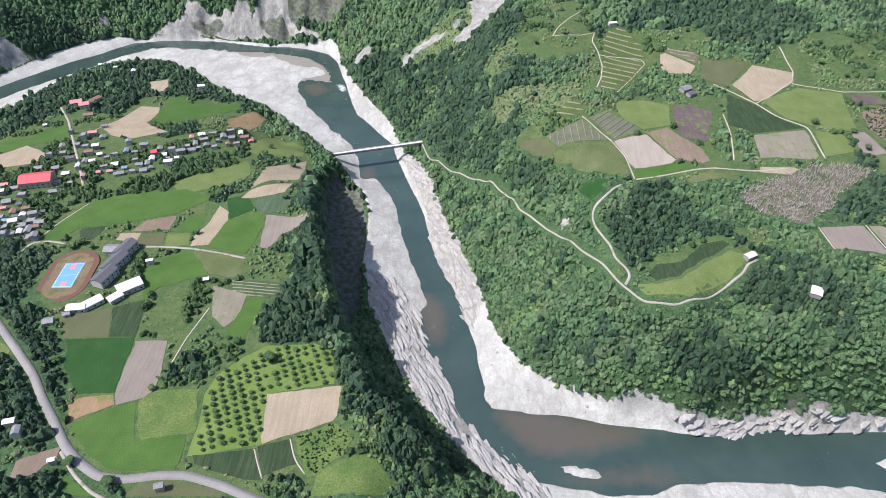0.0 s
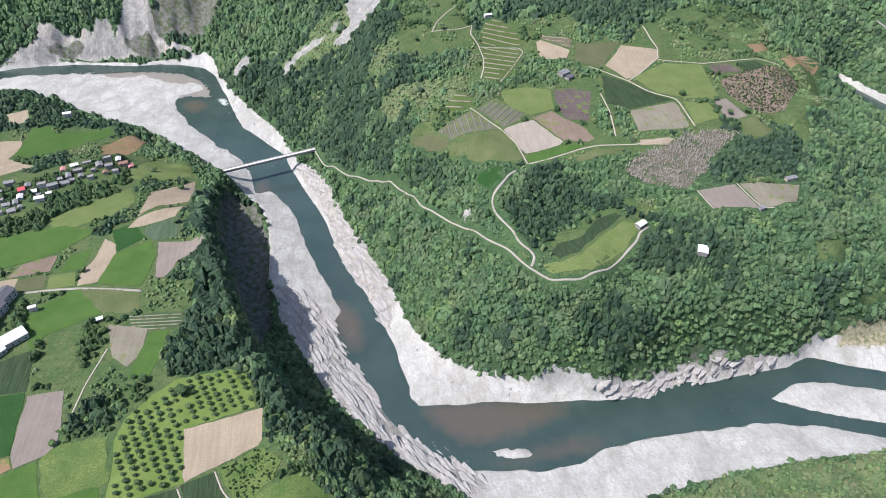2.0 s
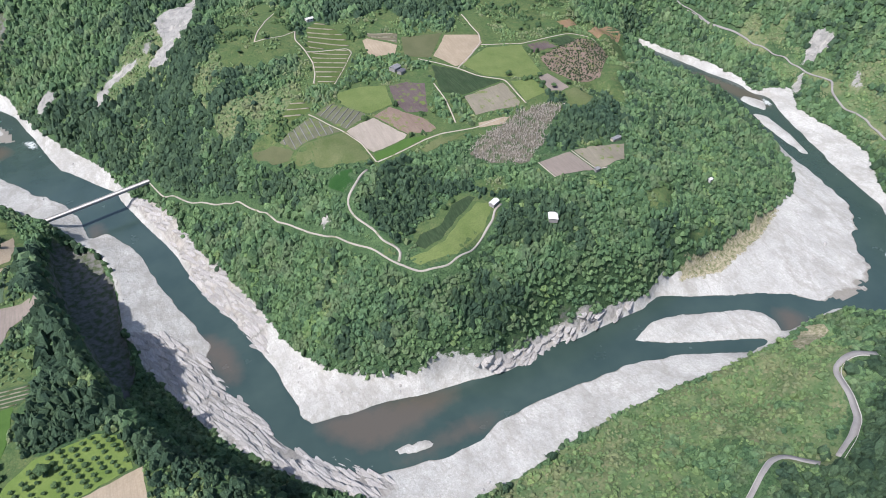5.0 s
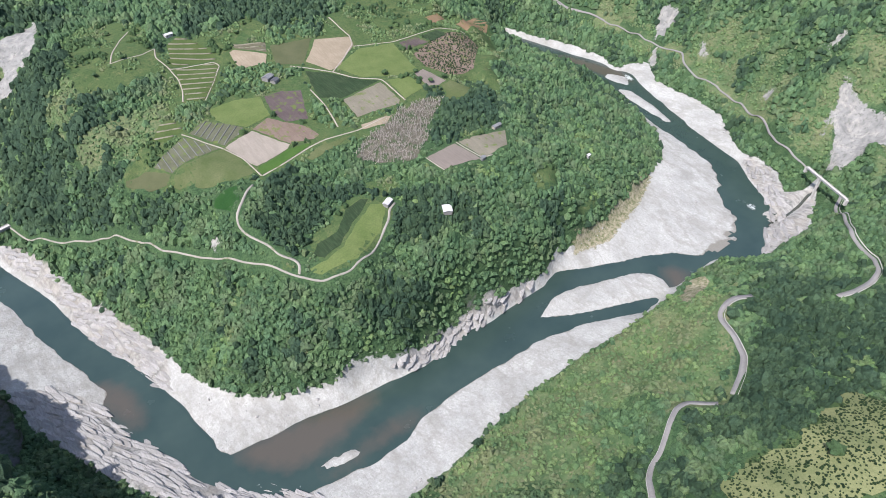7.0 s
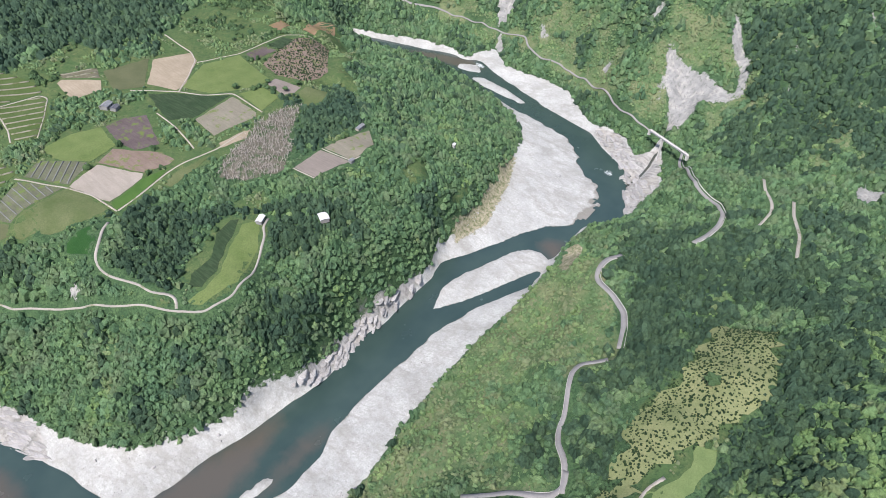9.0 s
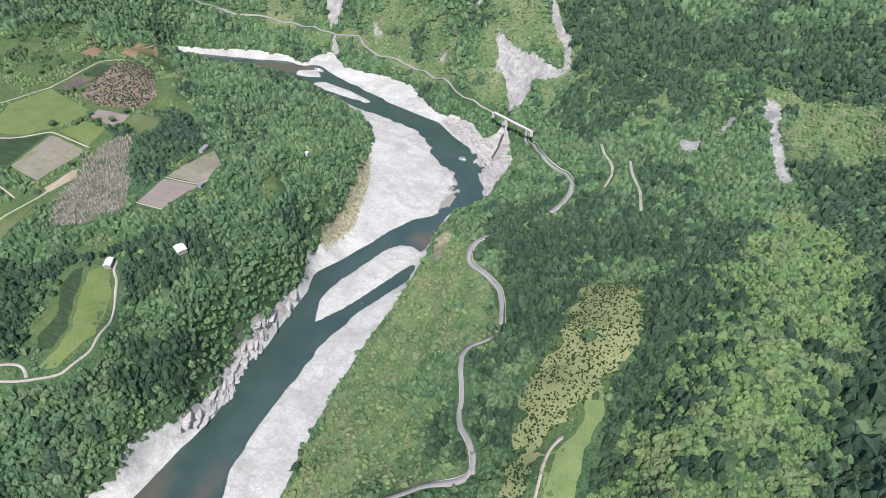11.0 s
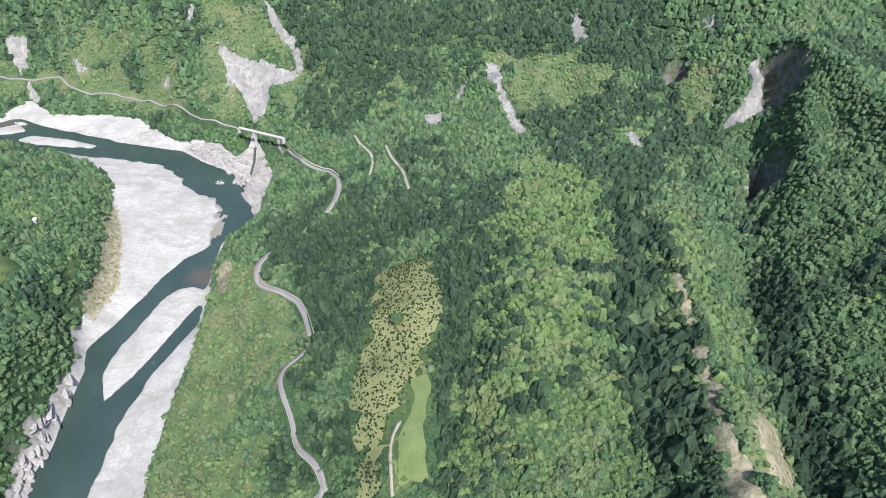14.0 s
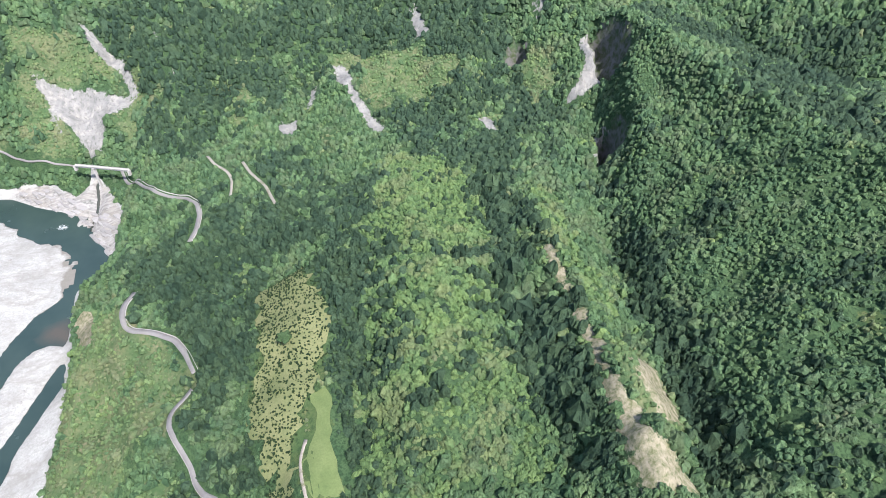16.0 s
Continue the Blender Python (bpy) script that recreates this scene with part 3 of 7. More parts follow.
mark(slip_share, [(477.7, -322.5), (461.8, -330.7), (421.2, -306.5), (423.7, -296.6), (443.3, -299.7)])
mark(slip_share, [(771.7, -213.7), (768.3, -218.6), (748.3, -216.9), (709.4, -203.7), (729.7, -204)])
mark(slip_share, [(673.7, -332.8), (663.3, -345.6), (652.5, -343.4), (661.7, -336)])
mark(slip_share, [(557.8, -221.8), (541.4, -235.8), (507.5, -229.6), (516.4, -222.2)])
mark(slip_share, [(810.6, 239.6), (809.8, 230.9), (796, 229.5), (798.3, 237)])
mark(slip_share, [(106.3, 453.1), (114.6, 444.8), (113.6, 434.5), (106.7, 439.8)])
mark(slip_share, [(919.1, 566.4), (929, 537.9), (898.2, 536.3), (891, 550)])
mark(slip_share, [(86, 335.9), (99.5, 336.7), (100.3, 333.9), (87.6, 333)])
mark(deep_share, [(298.7, 898.7), (457.8, 794.2), (386.9, 703.9), (314, 691.7), (269.3, 713.9), (261.7, 755.7), (213.1, 729.5)])
mark(deep_share, [(903, 176.5), (941.6, 34.6), (670.6, -43.9), (689.3, 35.2), (648.5, 69.1), (690.8, 115.8), (774.6, 118)])
mark(deep_share, [(574.2, 19.2), (614.3, -51.3), (267.2, -85.5), (234.2, -33.5), (317.9, -28.6), (415.5, -14.6)])
mark(deep_share, [(514.8, 149.9), (536.2, 10.3), (394, -15.7), (328.4, 28.7), (306.3, 62.5)])
mark(deep_share, [(651.5, -153.4), (650.5, -283.6), (580.2, -335.6), (436.3, -266.3), (489.8, -149.9), (567.4, -136.6)])
mark(deep_share, [(373.7, -29.5), (303.5, -58.7), (171.8, -30.7), (180.9, -1.4), (294.5, -19.9)])
mark(deep_share, [(436.9, -204.6), (285.4, -187.5), (203.3, -160.4), (120.4, -142.4), (138.7, -123), (210, -137.4), (293.2, -144.8)])
mark(deep_share, [(403.2, -279), (259.4, -239.4), (193.7, -225.5), (100.5, -191.9), (107.1, -178.3), (173.9, -202.2), (236.6, -209.9)])
mark(deep_share, [(455.9, -444.5), (433.9, -604.4), (302.1, -451.9), (304.6, -390.5), (345.7, -396.3), (381.9, -381.8)])
mark(deep_share, [(171.8, 474.4), (221.2, 436.9), (170.3, 378.9), (151.1, 373.8), (130.3, 426.6)])
mark(deep_share, [(386.3, 510.8), (466.6, 497.9), (418.5, 420.1), (338.3, 404.5), (341.3, 453.9)])
mark(deep_share, [(128.6, 352), (187.1, 319.7), (234.3, 305.6), (281.4, 300.4), (218.1, 295.3), (152.2, 305), (97.4, 327.4)])
mark(tan_share, [(418.2, 300.6), (475.9, 303.8), (531.1, 317.6), (592.5, 336.1), (597.7, 330.6), (533, 302.3), (457.3, 283.2), (408.1, 292.9)])
mark(tan_share, [(475.8, 196.1), (483.9, 182.2), (463.9, 169.6), (398.8, 159.7), (422.6, 178.9)])
mark(scrub_share, [(933, 514.5), (859.1, 319), (780, 235.8), (731, 225.6), (760, 272.3), (826.3, 350.8), (859.3, 472.4)])
mark(scrub_share, [(846.7, 170), (786.6, 136.3), (753.1, 168.5), (719.8, 132.4), (762.2, 95.3), (835.2, 128.9)])
mark(scrub_share, [(700, -174), (657.7, -258.2), (637.2, -223.4), (655.3, -174.6)])
mark(scrub_share, [(564.3, -224.2), (543.7, -254.7), (501.7, -227.9), (521.6, -211.3)])
mark(wood_share, [(244.9, 679), (271, 641.9), (307, 622.2), (293.8, 593.4), (257.2, 614.8), (246.4, 602.2), (195.2, 597.5), (212.1, 637.5)])
mark(wood_share, [(285.5, 586.2), (296.5, 528.8), (287.7, 496.5), (256, 496.8), (267.9, 542.4)])
mark(wood_share, [(391.3, 507.7), (461.8, 493.9), (422.8, 424), (378.6, 413.6), (335.9, 413.3), (331.4, 443.2)])
mark(wood_share, [(252.2, 475.3), (291.5, 460.6), (293.8, 425.2), (255, 433.7)])
mark(deep_share, [(20.2, 1018), (134.8, 912.3), (92.7, 806.9), (141.3, 701.9), (101.4, 657.3), (18.8, 743.3), (-49, 783.4)])
mark(deep_share, [(608.3, -419), (477.6, -633), (418.6, -594.1), (530, -385.4)])
mark(deep_share, [(488.8, -67.3), (521.8, -231.1), (221.5, -164.3), (187.1, -12.2), (251.7, -5.4), (330.1, -36.7)])
mark(drop_share, [(-134.6, 610.5), (-132.7, 560.8), (-122.3, 490.2), (-108, 446.5), (-93.5, 388.2), (-86, 364.9), (-76, 415.7), (-81.3, 465.6), (-81.7, 529.8), (-94.2, 593.1), (-119.4, 620.3)])
mark(ease_share, [(-86, 364.9), (-76, 415.7), (-40, 343.7), (-10.2, 291.2), (20, 254.7), (49.1, 223.9), (26.1, 215.2), (-8.6, 232.9), (-35, 280), (-62.8, 312.9)])
mark(slip_share, [(845, 526.2), (871, 535.8), (871.1, 529.2), (839, 505.2)])
mark(slip_share, [(872.1, 463.5), (872.2, 456.8), (856.9, 434.6), (854, 440.7)])
mark(slip_share, [(806.5, 321.7), (819.7, 318.9), (813, 310.8), (798.2, 311)])
mark(slip_share, [(785, 234.9), (785.1, 228.5), (754.4, 215.4), (756.1, 222.3)])
mark(slip_share, [(877, 188.6), (879, 181.5), (859.7, 161.3), (851.5, 165.1)])
mark(slip_share, [(929.6, 45.1), (931.9, 40.7), (882.2, 27.4), (883.4, 32.8)])
mark(slip_share, [(712.4, -205.8), (759.1, -218.7), (753.2, -223.9), (718.4, -216.8), (720.4, -228.5), (706.1, -213)])
mark(slip_share, [(550.6, -224.8), (548.8, -229.4), (520.1, -232.8), (512.8, -225.4)])
mark(slip_share, [(684.3, -332.2), (678.2, -335.4), (654.6, -340), (660, -335.7)])
mark(slip_share, [(873.1, 463), (873.9, 455.3), (856.4, 443.9), (855.4, 451.1)])
mark(scrub_share, [(925.8, 630.4), (927.3, 611.7), (894.8, 596.2), (889.2, 617.9), (905.9, 632.3)])
mark(scrub_share, [(843.9, 201.2), (839.6, 168.8), (786.6, 136.3), (787.4, 151.8), (825.8, 182.2)])
mark(scrub_share, [(706, 32.8), (692.2, 11.4), (639.9, -21.6), (633.6, -12.3), (673.7, 19.3)])
mark(grass_share, [(84.3, 711.1), (104.4, 843), (147.7, 838.6), (182.1, 805.2), (172.2, 724.2), (136.5, 682.2), (127.4, 659.3), (97.5, 671), (82.4, 679.9)])
mark(grass_share, [(99.5, 830.1), (127.2, 853.3), (187.1, 790), (174.1, 714.2), (170.6, 674.1), (128.9, 675.7), (92.5, 683.6), (86.1, 714.1)])
mark(grass_share, [(235.6, 713.6), (302.6, 752.3), (301.1, 711.2), (283.6, 678.4), (243.8, 696.8)])
mark(grass_share, [(436.5, 741.5), (639.5, 811.3), (542.5, 666.9), (437.9, 626.6), (394.8, 656.2), (394.7, 694.4)])
mark(grass_share, [(393.3, 343.5), (423.4, 354.1), (438.9, 352.7), (409.9, 326.8), (389.5, 330.2)])
mark(grass_share, [(513.1, 393.6), (545.1, 400.8), (526.6, 381.9), (508.4, 384.3)])
mark(grass_share, [(419.4, 310.8), (458.6, 318), (471.6, 312), (426.7, 306.1)])
mark(grass_share, [(154.4, 349.7), (174.7, 355.5), (194.4, 369.7), (224.7, 387.4), (251.6, 390.2), (248.3, 373.1), (224.4, 354.3), (202.8, 343.2), (174.9, 339.1), (158.8, 342.3)])
mark(grass_share, [(138.1, 377.4), (148.4, 361.6), (142.1, 358.4), (132.5, 376.2)])
mark(grass_share, [(240.6, 413.6), (274.8, 406.3), (267.6, 391), (244.9, 393.7)])
mark(grass_share, [(364.1, 424.6), (401.7, 429.4), (390.3, 408.9), (361.4, 411.1)])
mark(grass_share, [(248.1, 634.8), (297.5, 626.9), (278.8, 578.3), (252.9, 580.6), (230.6, 607.5)])
mark(grass_share, [(457, 512.5), (488.8, 512.9), (478.7, 477), (433.6, 469)])
mark(grass_share, [(554.6, 604), (588.8, 612.8), (556.2, 541.5), (498.8, 515.7), (496.8, 539.1)])
mark(grass_share, [(161.3, 378), (198.8, 390.8), (221.9, 404.6), (234.3, 401), (236.4, 388.5), (188.2, 356.7), (162.5, 356.8)])
mark(grass_share, [(381, 25.8), (393.9, -11.8), (333.7, -21.3), (281.2, -12), (253.8, -8.5), (211.1, -2.6), (181.2, -5.4), (175.2, 16.5), (210.5, 16.9), (222.2, 27.9), (274, 42.9), (306.2, 30)])
mark(grass_share, [(467.8, 283.9), (498.8, 286.4), (581.3, 313.2), (575.1, 303.4), (506.8, 280.1), (469.2, 277.2), (429.6, 290), (394.4, 293), (409.7, 297.6), (446.7, 295.3)])
mark(grass_share, [(-337.6, 338), (-353.2, 350.3), (-328.7, 304.3), (-314.4, 293.5)])
mark(grass_share, [(-572.5, 691.4), (-481.4, 733.8), (-431.2, 790.9), (-283.2, 785.1), (-170, 667.9), (-148.4, 604.2), (-128.4, 464), (-118.8, 462.4), (-145.6, 438.9), (-156.6, 419), (-120.3, 411), (-129.9, 371.8), (-142, 352.5), (-140.6, 316.5), (-128.6, 310.8), (-82.3, 310.7), (-70.2, 268.8), (-31.5, 247.4), (-34.3, 228.8), (-22.1, 197.5), (-97.3, 191.8), (-165.1, 190.3), (-202.6, 198.3), (-236.7, 220.8), (-255.1, 245.5), (-269.2, 293.6), (-290.2, 321), (-322, 350.8), (-363.5, 422.8), (-402.8, 439.3)])
mark(shoal_share, [(467.8, 229.6), (489.2, 217.1), (488.3, 199.7), (443.5, 188.9), (466.1, 215.3)])
mark(shoal_share, [(-214.4, 886.6), (-185.8, 890.7), (-173.5, 864.5), (-194, 845.4)])
mark(shoal_share, [(651.2, 660.7), (786.6, 651.4), (812.6, 553.2), (795.7, 507.5), (780.3, 529.6), (772.5, 615.3)])
mark(shoal_share, [(-101.6, 656.6), (-86.5, 660.6), (-83.4, 613.6), (-94.4, 606.7)])
mark(foam_share, [(61.9, 250.2), (72.2, 251.2), (71.4, 238.6), (56.3, 246.4)])
mark(foam_share, [(32.6, 279.4), (46.1, 271.4), (57.9, 251.7), (47.1, 259.7)])
mark(foam_share, [(-168.9, 894.2), (-147.2, 887.5), (-141.9, 856.3), (-156.5, 864.4)])
mark(foam_share, [(646.6, 236.6), (650.4, 221.8), (635.6, 213.3), (634.3, 228.7)])
mark(foam_share, [(811.2, 546.1), (810.8, 523.6), (798.5, 509.5), (791.5, 526.7)])
mark(grass_share, [(70.9, 554), (128.5, 586.2), (178.7, 707), (242.4, 732.7), (387.2, 711.1), (531.1, 665.3), (640, 669), (508.6, 529.2), (432.9, 478.6), (325.2, 462.7), (264.6, 467.8), (169.3, 465.1), (105.8, 513.3)])
mark(wood_share, [(219.3, 658.7), (273.9, 629.6), (232.5, 587.1), (217.5, 599.1), (187.5, 596.4), (141.9, 551), (128, 594.9), (153.7, 608.7), (185.5, 609.2)])
mark(wood_share, [(279.9, 566), (292.9, 526.7), (281.8, 483.2), (262.6, 488.9), (258.5, 527)])
mark(wood_share, [(315.2, 491.3), (352.4, 497.5), (341.6, 484.9), (314.7, 478.7)])
mark(wood_share, [(310.4, 733.4), (390.8, 710.3), (349.7, 667.3), (293.7, 676.1)])
mark(scrub_share, [(439.6, 189.6), (432.7, 152.8), (381.8, 123.4), (368.3, 102), (325.5, 81.8), (303.7, 104.4), (267.9, 95.3), (245, 85.3), (196.3, 60.9), (131.5, 186.2), (209.4, 191.4), (287.6, 195.9), (383.4, 189.7)])
mark(scrub_share, [(420.2, 200.3), (432.4, 150.3), (370.8, 118.6), (330.7, 82.1), (312.2, 103.7), (254.6, 92.6), (199.4, 61.7), (171.9, 92.5), (171.8, 177.1), (226, 179), (297, 189.5)])
mark(scrub_share, [(179.6, 179.2), (276.4, 186.6), (371.1, 174.7), (475.2, 169.9), (312.9, 70.6), (158.5, 174.5)])
mark(scrub_share, [(235.7, -204.4), (192.5, -197), (144, -186.7), (130.8, -184.8), (129.1, -166.5), (159.2, -169.7), (198.5, -170.7)])
mark(scrub_share, [(61.8, 716.2), (106.8, 689.9), (152.2, 667.9), (159.4, 607), (101.2, 553.9), (56.3, 603.5), (34.5, 685.3)])
mark(scrub_share, [(849.3, 472.5), (869.5, 411.3), (856.2, 311), (835.6, 261.4), (742.6, 203.1), (728.4, 232.3), (775.7, 295.4), (825.2, 380.7)])
mark(scrub_share, [(753.5, 41.7), (729.7, 25), (668.7, -10.7), (634.9, -12.5), (667.2, 21.5), (705.6, 37.6)])
mark(scrub_share, [(857.2, 272.2), (833.8, 235.8), (754.3, 208.3), (728.3, 222.2), (751.4, 271.6), (789.5, 282.2)])
mark(rock_share, [(-527.3, 1051.7), (-473, 1067.8), (-444.1, 1081.1), (-429.6, 1068.8), (-376.4, 1089), (-357.2, 1071.3), (-331, 1064.4), (-306, 1094), (-256.3, 1089), (-245.6, 1053.6), (-215.9, 1043.7), (-201, 1033.7), (-275.4, 1042.9), (-336.4, 1054.9), (-425.6, 1062.5)])
mark(pale_share, [(532.5, -103.7), (487.6, -172.2), (380.9, -165.6), (282.9, -136.1), (203.5, -126.4), (141.1, -110.7), (177, -12.8), (301.2, -41.8)])
mark(pale_share, [(419.8, -219), (404, -244.3), (283.7, -195.8), (235.7, -204.4), (234.2, -185.3), (326.3, -189.2)])
mark(wood_share, [(-157.5, 446.3), (-119.7, 455.8), (-107.6, 434.2), (-81.3, 330.9), (-81.4, 311.1), (-101.8, 314.4), (-129.5, 314.6), (-141.5, 322.3), (-139, 355.4), (-128.3, 370.7), (-119.8, 408.6), (-125.6, 413.4), (-156.6, 419)])
mark(wood_share, [(-162.5, 520.8), (-138.1, 567.4), (-123.5, 483.2), (-147.9, 476.5)])
mark(wood_share, [(-389, 414.6), (-363.5, 422.8), (-342.4, 416), (-329.5, 370.5), (-324.5, 348.1), (-290.7, 323.9), (-266.2, 288.7), (-256.3, 258.2), (-256.1, 245.8), (-275.6, 268.5), (-298, 293.5), (-348.3, 341.1)])
mark(wood_share, [(-322.3, 293.1), (-286.6, 263.4), (-256.7, 232.7), (-258, 220.3), (-276.9, 208.4)])
mark(wood_share, [(-273, 200.9), (-254.3, 205), (-235.6, 201.9), (-226.2, 189.1), (-266.5, 188.5)])
mark(wood_share, [(-72.3, 269.2), (-56.1, 265.1), (-39.2, 250), (-16, 231.6), (6.8, 220.9), (6.6, 204.4), (-29, 196), (-37.7, 224.1), (-52.2, 225.7), (-59.8, 244.7), (-69.6, 247)])
mark(wood_share, [(-115.6, 190.1), (-110.2, 204.7), (-93.3, 208.7), (-83.6, 203.4), (-83.6, 191.4)])
mark(wood_share, [(-616.2, 783.4), (-594.2, 833.9), (-537.1, 832.2), (-495.5, 890.4), (-453.2, 909), (-385.5, 883.1), (-381, 802.3), (-411.7, 780.7), (-412.4, 720.1), (-457.9, 731.4), (-506.6, 767.9), (-508.6, 741.1), (-513.5, 673.7), (-535.8, 661.4)])
mark(wood_share, [(-402.3, 863), (-361.3, 879.2), (-271.2, 768.2), (-204.8, 699.9), (-218.2, 696.8), (-273.4, 748.4), (-308.5, 791.3), (-356.2, 797.9)])
mark(wood_share, [(-378.7, 684), (-334.8, 678.5), (-309.8, 702.3), (-296, 664.6), (-325, 636.8)])
mark(wood_share, [(-239, 509.5), (-220.7, 525.1), (-185.6, 556.4), (-176.5, 532.1), (-205.3, 509.8), (-222.8, 492.5)])
mark(wood_share, [(-216.4, 582.4), (-199.8, 615.3), (-165.5, 615.7), (-154.2, 601.5), (-166.6, 537.6), (-192, 570.3)])
mark(wood_share, [(-203.6, 294.3), (-173.6, 305), (-162.9, 289.2), (-173.2, 269.2), (-194.9, 269)])
mark(grove_share, [(-490.1, 657.4), (-428.1, 699.6), (-299.8, 675.2), (-238, 673.8), (-215.3, 589.6), (-261.2, 525.7), (-362.1, 494.9), (-367.8, 431.2), (-393.6, 422.8), (-481.6, 576.7)])
mark(grove_share, [(-333.3, 422.9), (-313.8, 435.5), (-301.2, 418.6), (-313, 411.2)])
mark(grove_share, [(-275.4, 422.8), (-261.4, 418.8), (-241.8, 378.3), (-252.1, 374.7), (-263.7, 392.4)])
mark(grove_share, [(-243.8, 364.7), (-213.3, 400.2), (-187.3, 352.3), (-206.7, 316), (-225, 321.7)])
mark(dead_share, [(258.3, 448.8), (284.3, 463.7), (338.6, 485.7), (376.9, 491.9), (395.5, 481.7), (352.7, 453.3), (329, 428), (295.4, 411), (264.8, 432.1)])
mark(plant_share, [(381, 25.8), (393.9, -11.8), (333.7, -21.3), (281.2, -12), (252.6, 3.1), (234, 11.5), (212, 22), (176, 20), (172, 36), (220.3, 38), (274, 42.9), (306.2, 30)])
mark(plant_share, [(426.9, 580.3), (467.3, 600.3), (503, 609.4), (534, 603.2), (542, 591.9), (468.2, 517.2), (431.9, 510), (418.6, 544)])
mark(plant_share, [(-96.8, 232.4), (-71.1, 243.9), (-58.6, 232.9), (-64.1, 219.4), (-82.6, 203.5), (-88, 211.3)])


mark(tan_share, [(315.8, -181.4), (302.9, -188.2), (277.3, -184.4), (259.5, -182.5), (225.2, -172.3), (206.8, -170.7), (185.1, -162.3), (168, -160.9), (159.3, -167), (137, -157.2), (131.1, -169.3), (120.4, -168.9), (105.6, -174.9), (114.2, -138.7), (127.9, -142.4), (140.9, -144.5), (163.9, -152.9), (180.1, -152.4), (193.1, -157.2), (216.1, -162.5), (249.1, -171.6), (278.4, -177.7)])
mark(scrub_share, [(212, -203.8), (187.4, -201.3), (166.8, -202.8), (141.4, -190.2), (132.8, -170.6), (149.2, -165.5), (167.4, -162.3), (193.1, -168)])
mark(tan_share, [(202, -198), (187.4, -199.3), (166.8, -199.8), (147.4, -188.2), (152.2, -175.5), (172.4, -172.3), (190.1, -180)])
mark(hollow_share, [(600.2, -374.7), (568.2, -384.8), (534.7, -379.3), (514.9, -366.7), (518.1, -355.5), (542, -354.2), (559.6, -361.1), (587, -363.8)])
mark(hollow_share, [(644.4, -291.6), (651.7, -309.3), (636.5, -315.4), (624.4, -307.3), (625.4, -290.2), (635.4, -286.4)])
mark(hollow_share, [(471, -325.7), (458.8, -331.4), (423.2, -317.8), (415.6, -305.5), (421.7, -295), (462.8, -315.3)])
mark(slip_share, [(594.4, -356.6), (592.1, -364.8), (572.9, -362.1), (553.8, -359.8), (544.5, -353.2), (533.7, -336), (532.1, -320.6), (534.8, -314.5), (542, -320.2), (541.8, -332.6), (564, -349.4)])
mark(slip_share, [(480.8, -320.5), (477.2, -324), (461.2, -315.5), (425, -296.1), (431.9, -292.9)])
mark(scrub_share, [(640.4, -307.2), (605.8, -339.3), (566.5, -316.5), (550.1, -283.5), (610.6, -295.9)])
mark(scrub_share, [(729.8, -138.4), (696.8, -201), (646, -247.1), (610.6, -207.8), (630.5, -154.2)])
mark(scrub_share, [(772.3, 42.7), (724.3, 12.4), (673.4, -30), (630.8, -24.3), (659.2, 9.4), (713.5, 36.5)])
mark(scrub_share, [(884.4, 269.9), (858.5, 190.7), (832.1, 149.6), (787.5, 140), (816, 244), (796.3, 242.8), (745.7, 199.4), (764.3, 295.8)])
mark(scrub_share, [(917.6, 680.8), (854.5, 271.5), (808.1, 242.8), (739.5, 209.7), (764.3, 298.6), (849.6, 475.8), (868.6, 664.7)])
mark(scrub_share, [(742.9, -94.6), (726.6, -162.4), (686.2, -170.1), (614.8, -140.2), (649.7, -119.3)])
mark(slip_share, [(926.4, 572), (933.3, 545.7), (887.4, 535.6), (876.6, 541.1), (894, 557.8)])
mark(slip_share, [(-310.7, 1158.6), (-255.1, 1152.7), (-269.8, 1087.2), (-276, 1072.4), (-270.5, 1047.2), (-313.9, 1052.7), (-361.5, 1067.2), (-390.6, 1081.4), (-365.1, 1079.5), (-332.8, 1065.9), (-317.1, 1081.3)])
mark(rock_share, [(-442.3, 1096.5), (-396.4, 1089.8), (-353.9, 1061.6), (-449.4, 1062.8)])
mark(slip_share, [(-690.1, 956.5), (-663.2, 951.6), (-643.7, 950.8), (-614.6, 984.9), (-652.1, 955.7), (-664.6, 923.9), (-678.9, 903.2)])
mark(face_share, [(-482, 1056), (-472.7, 1090), (-424.5, 1110), (-376.6, 1120), (-320, 1170), (-245, 1160), (-130, 1120), (-120, 1050), (-160, 1028), (-243.6, 1040), (-376.9, 1063)])
mark(slip_share, [(35.3, 904.1), (98.9, 917), (70.8, 834), (42.5, 781.2), (21.8, 799), (11.2, 838.7), (38.4, 860.1)])
mark(scrub_share, [(50.8, 927), (20.8, 878.1), (-12.9, 883.4), (-66.4, 873.9), (-35.4, 816.3), (3.4, 780.6), (42.5, 781.2), (90, 860)])
mark(slip_share, [(-54.4, 869.9), (-30.8, 876.9), (7.3, 861.7), (32.6, 884.6), (22, 863), (-10.9, 853.4)])
mark(shoal_share, [(-47.5, 439.3), (-12, 436), (4, 409.1), (-0.5, 362), (-14.3, 379.9), (-21.7, 408.4), (-38.2, 423.6)])
mark(shoal_share, [(36, 304), (63.4, 303), (128, 292), (173.3, 279.4), (140.5, 270.6), (109.2, 262.1), (72.1, 260.7), (57.3, 274.6)])
mark(shoal_share, [(80, 246), (113.2, 246.4), (152.5, 251.6), (188, 246), (170, 238), (110.6, 238.2), (84, 239)])
